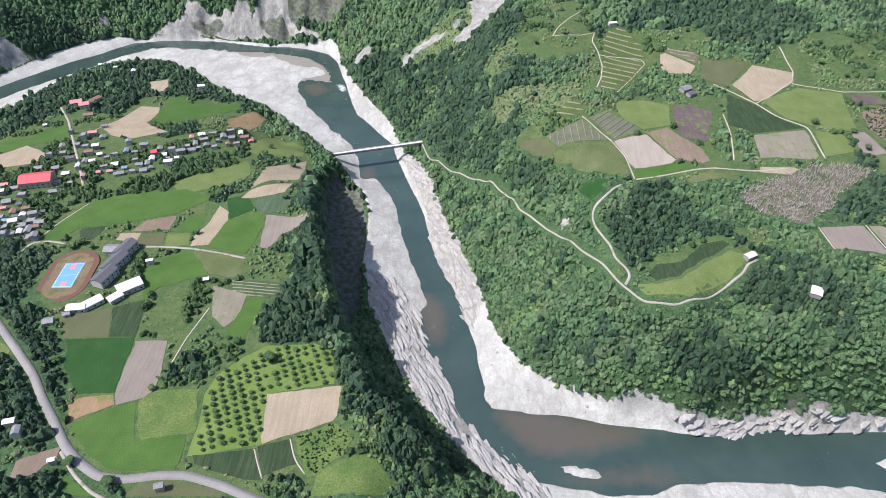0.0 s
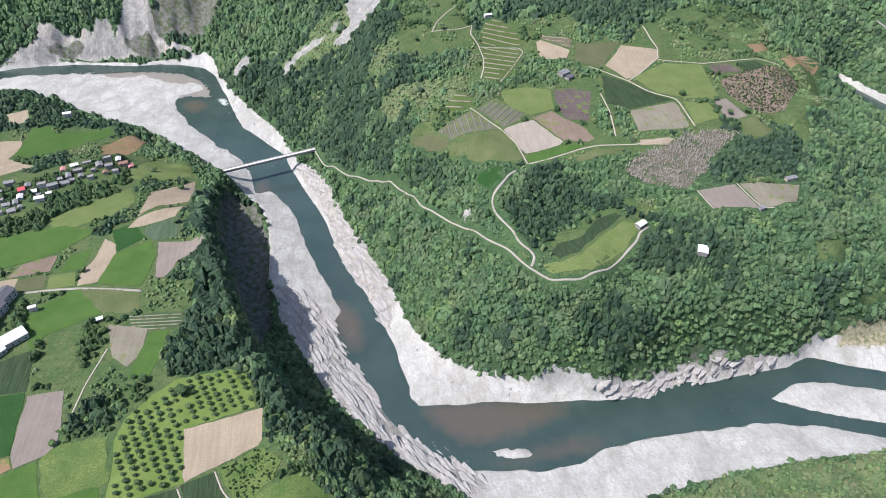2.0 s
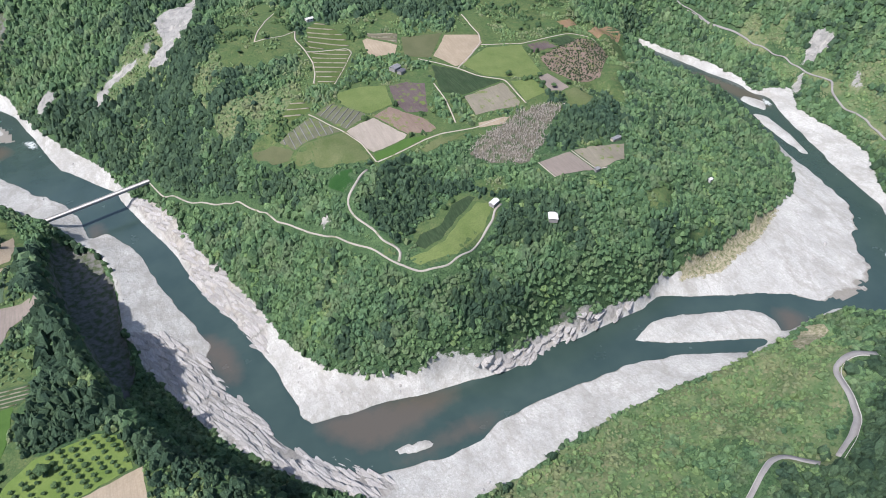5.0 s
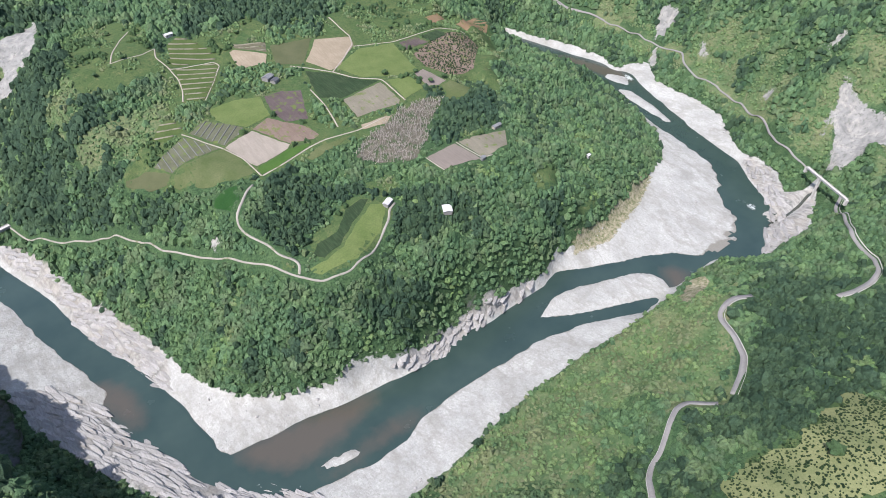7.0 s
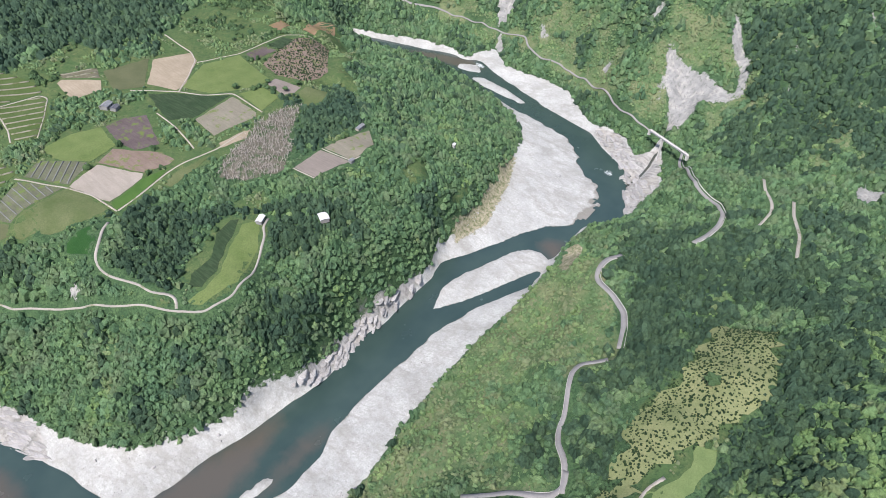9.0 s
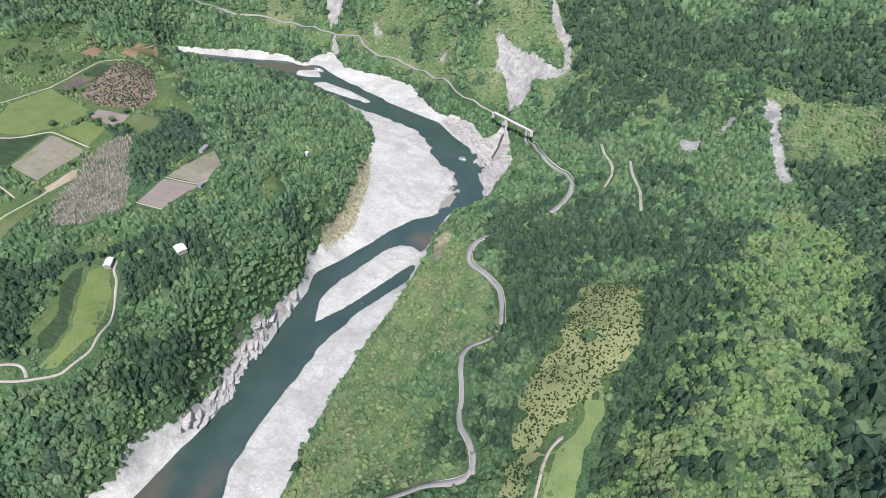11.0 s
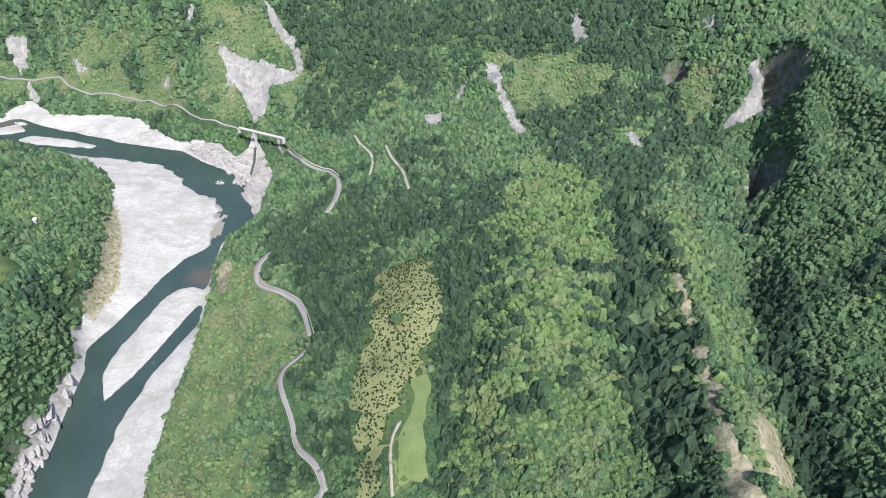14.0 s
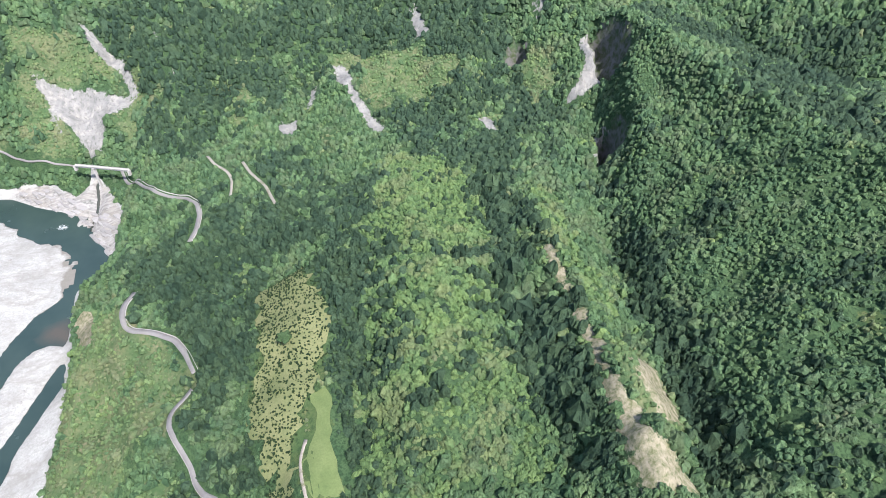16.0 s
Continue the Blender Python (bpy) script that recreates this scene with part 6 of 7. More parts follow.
def house(x, y, w, d, h, turn, roof, wall="white", label="", name="house", rise=None):
    rise = (d * 0.2 if rise is None else rise) if roof != "flat" else 0
    z = float(max(height(x, y), height(x + 3, y), height(x - 3, y)))
    home = new(name)
    home.matrix_world = pose(x, y, z, 0, 0, turn)
    part("wall", solid("wall", walls_of(w, d, h, rise), WALLS[wall]), home)
    if rise:
        part("roof", solid("roof", gable(w, d, h, rise, 0.5), ROOFS[roof]), home)
    else:
        slab = block(-w / 2 - 0.2, w / 2 + 0.2, -d / 2 - 0.2, d / 2 + 0.2, h + 0.002, h + 0.25)
        curb = [block(-w / 2 - 0.2, w / 2 + 0.2, s * (d / 2) - 0.1, s * (d / 2) + 0.1, h + 0.25, h + 0.9) for s in (-1, 1)]
        curb += [block(s * (w / 2) - 0.1, s * (w / 2) + 0.1, -d / 2 + 0.1, d / 2 - 0.1, h + 0.25, h + 0.9) for s in (-1, 1)]
        part("roof", solid("roof", joined(slab, *curb), ROOFS[roof]), home)
    for s in (-1, 1):
        for k in range(max(1, int(w / 4.5))):
            cx = -w / 2 + (k + 0.5) * w / max(1, int(w / 4.5))
            for storey in range(max(1, int(h / 3))):
                z0 = 1.0 + 3.0 * storey
                if s < 0 and storey == 0 and k == 0:
                    part("door", solid("door", block(cx - 0.5, cx + 0.5, -d / 2 - 0.06, -d / 2 + 0.02, 0.05, 2.1), DOOR_PAINT), home)
                    continue
                y0, y1 = (d / 2 - 0.02, d / 2 + 0.05) if s > 0 else (-d / 2 - 0.05, -d / 2 + 0.02)
                part("window", solid("window", block(cx - 0.7, cx + 0.7, y0, y1, z0, z0 + 1.2), PANE), home)
    CLEAR.append([(x + a, y + b) for a, b in ((-w / 2, -w / 2), (w / 2, -w / 2), (w / 2, w / 2), (-w / 2, w / 2))])
    PATHS.append(([(x, y), (x * (1 - 4 / math.hypot(x, y)), y * (1 - 4 / math.hypot(x, y)))], max(w, d) / 2 + 1.5))
    return tagged(home, label, "house" if name == "house" else "shed" if name == "shed" else "building")


VILLAGE_TURN = 15
rng_house = random.Random(5)


def cottage(x, y, roof, size=1.0):
    w, d = rng_house.uniform(5.2, 9.5) * size, rng_house.uniform(4.4, 6.4) * size
    turn = VILLAGE_TURN + rng_house.choice((0, 0, 90)) + rng_house.uniform(-5, 5)
    wall = rng_house.choice(("white", "grey", "cream"))
    tone = {"white": "white metal", "grey": "grey metal", "dark": "dark tiled", "red": "red metal", "pink": "faded red metal", "rust": "rusty metal", "flat": "flat concrete", "blue": "blue metal"}[roof]
    made = house(x, y, w, d, 2.8 if rng_house.random() < 0.7 else 5.4, turn, roof, wall, f"small {wall} village house with a {tone} roof")
    return tagged(made, group="village houses")


# the village on the terrace
cottage(-433.1, 616.8, "grey")
cottage(-421.8, 595.8, "flat")
cottage(-388.2, 577.5, "grey")
cottage(-380.1, 577.5, "white")
cottage(-362.0, 564.4, "flat")
cottage(-351.9, 569.2, "white", 1.1)
cottage(-352.6, 600.5, "blue")
cottage(-334.6, 579.2, "flat")
cottage(-318.2, 571.7, "grey")
cottage(-335.8, 611.0, "grey")
cottage(-318.2, 593.1, "red", 1.1)
cottage(-307.0, 591.1, "white")
cottage(-301.4, 600.1, "flat")
cottage(-290.2, 596.7, "grey")
cottage(-288.0, 611.2, "flat")
cottage(-281.2, 617.9, "grey")
cottage(-274.3, 627.1, "flat")
cottage(-268.2, 614.8, "grey")
cottage(-258.3, 611.4, "flat")
cottage(-282.7, 643.9, "white")
cottage(-271.5, 648.1, "flat")
cottage(-254.5, 635.2, "grey")
cottage(-243.1, 629.9, "grey")
cottage(-238.7, 649.3, "white")
cottage(-236.4, 623.2, "flat")
cottage(-413.0, 649.6, "pink", 1.1)
cottage(-398.8, 641.8, "grey", 1.1)
cottage(-420.4, 641.4, "flat")
cottage(-389.9, 608.9, "white")
cottage(-390.8, 594.1, "rust")
cottage(-412.6, 562.4, "grey")
cottage(-395.7, 550.2, "white")
cottage(-339.4, 549.6, "grey")
cottage(-327.5, 554.1, "flat")
cottage(-316.5, 556.4, "grey")
cottage(-405.1, 452.5, "flat")
cottage(-403.0, 462.9, "white")
cottage(-390.9, 455.4, "grey")
cottage(-386.1, 462.4, "flat")
cottage(-381.1, 448.5, "grey")
cottage(-393.6, 441.2, "flat")
cottage(-388.1, 472.2, "grey")
cottage(-387.4, 444.9, "white")
cottage(-427.6, 496.3, "grey", 1.2)
cottage(-419.7, 508.6, "flat", 1.1)
cottage(-441.4, 511.2, "white")
cottage(-390.7, 514.2, "grey")
cottage(-368.6, 436.4, "grey")
cottage(-411.7, 477.9, "rust")
cottage(-418.1, 468.1, "flat")
cottage(-453.5, 719.4, "rust", 1.2)
cottage(-342.0, 821.6, "white", 1.2)
cottage(-535.1, 928.5, "white")
cottage(-488.3, 883.9, "white", 0.8)
cottage(-456.4, 870.1, "white")
cottage(-489.7, 684.2, "white", 0.8)
cottage(-285.2, 239.3, "white", 0.8)
cottage(-277.4, 232.7, "grey")
cottage(-244.8, 212.0, "white", 0.5)
cottage(-172.0, 195.4, "grey", 0.6)
cottage(-304.9, 331.7, "grey", 1.2)
cottage(-294.4, 339.2, "grey", 0.7)
cottage(-197.1, 380.0, "white", 0.5)
cottage(-250.8, 400.6, "white", 0.6)
cottage(-388.1, 562.0, "white", 0.8)
cottage(-404.2, 580.1, "dark", 1.0)
cottage(-362.2, 552.4, "pink", 0.7)
cottage(-351.0, 554.4, "pink", 0.7)
cottage(-338.5, 561.7, "blue", 0.9)
cottage(-325.7, 569.0, "grey", 0.8)
cottage(-317.3, 582.1, "white", 1.0)
cottage(-316.9, 604.9, "grey", 1.0)
cottage(-300.1, 582.2, "flat", 0.8)
cottage(-290.9, 584.3, "white", 0.8)
cottage(-281.0, 603.3, "grey", 1.0)
cottage(-275.0, 608.5, "grey", 0.7)
cottage(-258.3, 625.1, "flat", 0.7)
cottage(-245.4, 619.7, "rust", 0.7)
cottage(-233.2, 643.6, "rust", 1.0)
cottage(-226.1, 642.3, "pink", 1.0)
cottage(-249.5, 648.7, "flat", 1.0)
cottage(-291.0, 633.9, "pink", 1.0)
cottage(-440.5, 653.0, "flat", 0.9)
cottage(-412.7, 613.2, "grey", 0.7)
cottage(-404.4, 612.4, "flat", 1.0)
cottage(-378.8, 592.6, "white", 0.9)
cottage(-367.6, 584.3, "flat", 0.9)
cottage(-362.4, 592.4, "flat", 1.0)
cottage(-447.4, 527.7, "pink", 0.9)
cottage(-433.7, 521.6, "grey", 1.0)
cottage(-424.3, 484.5, "pink", 0.8)
cottage(-412.6, 491.6, "dark", 0.7)
cottage(-402.1, 484.1, "rust", 0.8)
cottage(-404.5, 470.5, "dark", 0.7)
cottage(-396.0, 468.7, "white", 0.9)
cottage(-376.5, 453.8, "rust", 0.7)
cottage(-376.9, 460.9, "grey", 1.0)
cottage(-410.0, 463.0, "blue", 0.7)
cottage(-382.5, 478.0, "dark", 0.7)
cottage(-375.2, 435.8, "flat", 0.8)
cottage(-398.9, 439.6, "grey", 0.9)
cottage(-397.6, 532.3, "flat", 1.0)
cottage(-381.9, 531.5, "grey", 0.7)
cottage(-372.2, 540.7, "pink", 0.7)
cottage(-432.1, 588.5, "flat", 0.9)
cottage(-430.9, 562.7, "grey", 0.9)
cottage(-411.8, 674.9, "grey", 0.8)
cottage(-357.1, 619.4, "grey", 0.9)
cottage(-342.0, 597.6, "grey", 0.7)
cottage(-310.8, 561.8, "grey", 0.7)
cottage(-295.3, 572.1, "white", 1.0)
house(-414.9, 532.1, 30, 19, 8, 12, "red", "cream", "large village hall with a broad red metal roof", "hall")
house(-489.0, 760.9, 14, 11, 6, 20, "pink", "white", "white hall with a faded red roof", "hall")
house(-473.4, 751.0, 12, 10, 6, 20, "pink", "white", "white hall with a faded red roof", "hall")
house(-471.5, 769.3, 22, 8, 4, 65, "rust", "cream", "long cream hall with a rusty roof", "hall")
# the school
house(-280.9, 380.7, 20, 11, 7, 72, "dark", "white", "two-storey white school wing with a dark roof", "school_building")
house(-279.9, 398.0, 24, 11, 7, 72, "dark", "white", "two-storey white school wing with a dark roof", "school_building")
house(-278.1, 416.6, 20, 11, 7, 72, "dark", "white", "two-storey white school wing with a dark roof", "school_building")
house(-288.7, 418.2, 16, 10, 4, 0, "grey", "white", "low school annex with a grey metal roof", "school_building")
house(-256.5, 370.0, 19, 11, 5, 38, "white", "white", "white metal-roofed school hall", "school_building")
house(-263.5, 357.4, 11, 7, 4, 50, "white", "white", "small white-roofed school shed", "shed")
house(-279.3, 351.6, 15, 8, 4, 45, "white", "white", "wide white-roofed shed at the school", "shed")
house(-289.1, 345.6, 14, 7, 4, 8, "white", "white", "long low white-roofed school shed", "shed")
# farms on the spur
house(284.1, 341.8, 9.5, 7.5, 2.5, 60, "white", "grey", "lone low farmhouse with a white metal roof", "house", 0.45)
house(246.4, 379.4, 9, 5, 3, 28, "white", "grey", "small farm hut with a pale roof", "shed")
house(253.3, 609.3, 11, 8, 3.4, 30, "grey", "grey", "grey farmhouse standing among dark trees", "house")
house(256.8, 600.0, 8, 6, 3, 30, "dark", "grey", "small farm shed with a dark roof", "shed")
house(199.7, 739.6, 9, 5, 3, 10, "white", "white", "small white hut on a hillside", "shed")
house(409.7, 414.0, 11, 4, 3, 8, "grey", "cream", "low farm shed with a grey roof", "shed")
house(357.1, 376.7, 5, 3.5, 2.6, 8, "grey", "grey", "tiny grey shed beside a field", "shed")
house(491.1, 352.2, 4, 3, 2.6, 8, "white", "white", "tiny white hut in the forest", "shed")

# the school's running track and ball court
COURT_BLUE = plain("blue_court", (0.101, 0.234, 0.542), 0.7, 0.1)
COURT_RED = plain("red_court", (0.429, 0.172, 0.192), 0.7, 0.1)
TRACK_RED = plain("brown_track", (0.105, 0.053, 0.044), 0.9, 0.2)
TRACK_EARTH = soil("track_infield", (0.105, 0.078, 0.048), (0.16, 0.12, 0.075), 0, 0, 0.12, (0.06, 0.085, 0.03))
LINE_WHITE = plain("court_line", (0.585, 0.585, 0.655), 0.7, 0.05)
cx, cy = -314.9, 385.9
ground_z = float(height(cx, cy)) + 0.5
court_turn = 93


def oval(rx, ry, z, n=48):
    """A stadium shape about 2 rx long and 2 ry wide."""
    pts = []
    for k in range(n):
        a = 2 * math.pi * k / n
        pts.append((math.copysign(max(rx - ry, 0), math.cos(a)) + ry * math.cos(a), ry * math.sin(a), z))
    return pts


def oval_plate(rx, ry, z0, z1):
    top, low = oval(rx, ry, z1), oval(rx, ry, z0)
    n = len(top)
    return top + low, [tuple(range(n))] + [(k, n + k, n + (k + 1) % n, (k + 1) % n) for k in range(n)]


sports = new("sports_ground")
sports.matrix_world = pose(cx, cy, ground_z, 0, 0, court_turn)
part("running_track", solid("running_track", oval_plate(32, 20, -0.8, 0.0), TRACK_RED), sports, "reddish brown oval running track")
part("infield", solid("infield", oval_plate(28, 15.5, -0.5, 0.08), TRACK_EARTH), sports, "dry earth infield")
part("court", solid("court", block(-15.5, 15.5, -8.2, 8.2, -0.4, 0.16), COURT_BLUE), sports, "bright blue ball court")
for s in (-1, 1):
    part("key_area", solid("key_area", block(s * 10.5 - 2.9, s * 10.5 + 2.9, -2.2, 2.2, 0.0, 0.20), COURT_RED), sports, "red free-throw area")
lines = [block(-14, 14, y - 0.1, y + 0.1, 0.1, 0.19) for y in (-7.3, 7.3)] + [block(x - 0.1, x + 0.1, -7.2, 7.2, 0.1, 0.19) for x in (-14, 0, 14)]
for piece in lines:
    part("court_line", solid("court_line", piece, LINE_WHITE), sports)
tagged(sports, "school sports ground with blue court and oval track", "sports ground")
CLEAR.append([(cx + a, cy + b) for a, b in ((-22, -33), (22, -33), (22, 33), (-22, 33))])

# the river bridge and the creek bridge
BRIDGE = plain("bridge_concrete", (0.40, 0.39, 0.37), 0.85, 0.15)
STEEL = plain("girder_steel", (0.203, 0.211, 0.236), 0.6, 0.15)


def bridge(a, b, z, width, label, piers=()):
    d = Vector((b[0] - a[0], b[1] - a[1]))
    ob = new("bridge")
    ob.matrix_world = pose((a[0] + b[0]) / 2, (a[1] + b[1]) / 2, z, 0, 0, math.degrees(math.atan2(d.y, d.x)))
    n, w = d.length / 2, width / 2
    part("deck", solid("deck", block(-n, n, -w, w, -0.6, 0), BRIDGE), ob)
    for s in (-1, 1):
        part("parapet", solid("parapet", block(-n, n, s * w - 0.18, s * w + 0.18, 0.002, 0.75), PARAPET), ob)
        part("girder", solid("girder", block(-n + 1, n - 1, s * w * 0.6 - 0.35, s * w * 0.6 + 0.35, -0.5 * width, -0.602), STEEL), ob)
        part("abutment", solid("abutment", block(s * n - 1.2, s * n + 1.2, -w - 0.1, w + 0.1, -7, -0.65), BRIDGE), ob)
    for p in piers:
        px, py = a[0] + d.x * p, a[1] + d.y * p
        foot = min(float(height(px, py)), 0) - 2 - z
        part("pier", solid("pier", joined(block(p * 2 * n - n - 0.9, p * 2 * n - n + 0.9, -w * 0.7, w * 0.7, foot, -0.5 * width - 0.9), block(p * 2 * n - n - 1.3, p * 2 * n - n + 1.3, -w - 0.1, w + 0.1, -0.5 * width - 0.9, -0.5 * width - 0.002)), BRIDGE), ob)
    PATHS.append(([a, b], width / 2 + 3))
    return tagged(ob, label, "bridge")


RIVER_A, RIVER_B, RIVER_Z = (-145.5, 650.5), (-26.0, 683.1), 23.0
CREEK_A, CREEK_B, CREEK_Z = (705.5, 206.5), (676.1, 147.9), 38.0
bridge(RIVER_A, RIVER_B, RIVER_Z, 5.0, "long slim concrete road bridge over the river")
bridge(CREEK_A, CREEK_B, CREEK_Z, 3.2, "concrete road bridge over a rocky side creek", (0.35,))


# ---- ledges, outcrops and boulders along the river ----
def rock_material():
    m = Mat("ledge_rock", 0.9, 0.2)
    tone = m.ramp(m.each(False), (0.0, (0.215, 0.212, 0.203)), (1.0, (0.315, 0.31, 0.298)))
    band = m.noise(0.8, 5, m.stretched(1.0, 0.12, 1.0, radians(28)))
    c = m.mix(m.ramp(band, (0.46, 0.0), (0.62, 0.5)), tone, (0.16, 0.155, 0.145))
    c = m.mix(m.ramp(m.noise(6, 4), (0.55, 0.0), (0.75, 0.5)), c, (0.23, 0.205, 0.165))
    m.colour(c)
    m.bump(m.noise(0.6, 6), 0.3, 0.9)
    return m.m


LEDGE = rock_material()


def slab_shape(seed):
    """A long broken slab, 1 by 1 by 1, with a slanting top and chipped ends."""
    r = random.Random(seed)
    ring = [(-0.5, -0.2), (-0.3, -0.5), (0.25, -0.45), (0.5, -0.1), (0.42, 0.3), (0.05, 0.5), (-0.4, 0.38)]
    ring = [(x + r.uniform(-0.09, 0.09), y + r.uniform(-0.1, 0.1)) for x, y in ring]
    v = [(x * 1.15, y * 1.2, -0.6) for x, y in ring] + [(x, y, 0.25 + 0.35 * y + r.uniform(-0.1, 0.1)) for x, y in ring]
    v += [(x * 0.72, y * 0.62, 0.42 + 0.35 * y + r.uniform(-0.08, 0.08)) for x, y in ring]
    n = 7
    f = [(k, (k + 1) % n, n + (k + 1) % n, n + k) for k in range(n)]
    f += [(n + k, n + (k + 1) % n, 2 * n + (k + 1) % n, 2 * n + k) for k in range(n)] + [tuple(range(2 * n, 3 * n))]
    return solid("slab", (v, f), LEDGE)


SLABS = [slab_shape(k) for k in range(7)]
rng_rock = random.Random(12)


def ledge(label, outline, way, count, length, width, rise):
    """A ledge of many slabs that lie side by side along the bank."""
    p = np.array(outline)
    ob = new("rock_ledge")
    cx, cy = p.mean(0)
    ob.matrix_world = pose(cx, cy, float(height(cx, cy)))
    made = tries = 0
    while made < count and tries < count * 30:
        tries += 1
        x, y = rng_rock.uniform(p[:, 0].min(), p[:, 0].max()), rng_rock.uniform(p[:, 1].min(), p[:, 1].max())
        if not inside(outline, np.array(x), np.array(y)):
            continue
        z = float(height(x, y))
        s = part("slab", SLABS[made % 7], ob)
        s.matrix_local = Matrix.Translation((x - cx, y - cy, z - float(height(cx, cy)) + 0.1)) @ pose(0, 0, 0, rng_rock.uniform(-10, 10), rng_rock.uniform(-5, 5), math.degrees(way) + rng_rock.gauss(0, 6)) @ Matrix.Diagonal((rng_rock.uniform(*length), rng_rock.uniform(*width), rng_rock.uniform(*rise), 1))
        made += 1
    return tagged(ob, label, "rocks")


ledge("grey striated rock slabs along the river bank", [(-76.4, 461.5), (-46.5, 445.8), (-20.5, 407), (-13.4, 372.6), (5.7, 331.5), (24.8, 285.3), (49.9, 251.4), (71.7, 238.6), (78, 226.2), (58.5, 217.4), (49.2, 225.6), (20.9, 255.9), (-9.3, 293.1), (-39.2, 345.1), (-66.4, 406.7)], -1.08, 300, (8, 26), (1.8, 5.0), (0.6, 1.6))
ledge("pale fractured rock shelf on the river bank", [(-16.8, 538), (9.5, 505.3), (27.2, 463.7), (35.7, 422.3), (25.1, 386.8), (4.6, 450.8), (-10.1, 502.9)], -1.20, 90, (7, 20), (1.6, 4.0), (0.5, 1.2))
ledge("pale scalloped rock outcrops at the water edge", [(172.9, 290.9), (205, 280.8), (232.4, 279.5), (269.8, 284), (318.2, 284.3), (353.6, 285.7), (350.5, 289.1), (319.3, 290), (262, 293.8), (208.2, 288.5), (183.9, 288.8)], 0.55, 70, (7, 18), (2.5, 6), (0.4, 1.2))
ledge("broken pale rocks at the creek mouth", [(721.3, 284.7), (719.1, 258.5), (705.7, 234.7), (680.5, 211.7), (648.8, 186.3), (631.9, 160.6), (586.8, 165.2), (542.4, 159.4), (606.9, 193.5), (656.1, 211.6), (692, 258.9)], 0.60, 60, (8, 20), (3, 8), (0.6, 1.8))
ledge("white boulders standing in the rapids", [(32.4, 280.2), (46.4, 272.4), (62.3, 251.4), (71.4, 238.6), (59.6, 243), (43.8, 263.8)], -0.90, 16, (4, 10), (1.2, 2.5), (1.6, 3))
ledge("grey broken rock bluff under the wooded bank", [(-49.4, 681.3), (-27.5, 656.9), (-10.3, 588.3), (1.8, 546.6), (17.2, 497.6), (10.6, 482.2), (-8, 529.6), (-28.6, 604.2), (-47.1, 658.4)], -0.95, 60, (6, 16), (2, 4.5), (1.5, 3.5))
# loose stones over the gravel
stones_x = np.random.RandomState(77).uniform(-300, 800, 26000)
stones_y = np.random.RandomState(78).uniform(150, 1000, 26000)
on_floor = floor_share[((stones_x - X0) / STEP).astype(int), ((stones_y - Y0) / STEP).astype(int)] > 0.6
dry = height(stones_x, stones_y) > 0.25
lumpy = lattice(81, 35, stones_x, stones_y) + 0.5 * lattice(82, 9, stones_x, stones_y) > 0.15
ok = on_floor & dry & lumpy
sx, sy = stones_x[ok], stones_y[ok]


# ---- woods, scrub and single trees ----
def clump(rng, middle, size):
    """One uneven lump of leaves: corners and triangles."""
    g = (1 + 5**0.5) / 2
    v = np.array([(-1, g, 0), (1, g, 0), (-1, -g, 0), (1, -g, 0), (0, -1, g), (0, 1, g), (0, -1, -g), (0, 1, -g), (g, 0, -1), (g, 0, 1), (-g, 0, -1), (-g, 0, 1)], float)
    f = np.array([(0, 11, 5), (0, 5, 1), (0, 1, 7), (0, 7, 10), (0, 10, 11), (1, 5, 9), (5, 11, 4), (11, 10, 2), (10, 7, 6), (7, 1, 8),
                  (3, 9, 4), (3, 4, 2), (3, 2, 6), (3, 6, 8), (3, 8, 9), (4, 9, 5), (2, 4, 11), (6, 2, 10), (8, 6, 7), (9, 8, 1)])
    a = np.linalg.qr(rng.normal(size=(3, 3)))[0]
    v = v / np.linalg.norm(v[0]) @ a * rng.uniform(0.62, 1.32, (12, 1)) * size * (1, 1, 0.85)
    n = np.cross(v[f[:, 1]] - v[f[:, 0]], v[f[:, 2]] - v[f[:, 0]])
    return v + middle, f[n[:, 2] > -0.2 * np.linalg.norm(n, axis=1)]


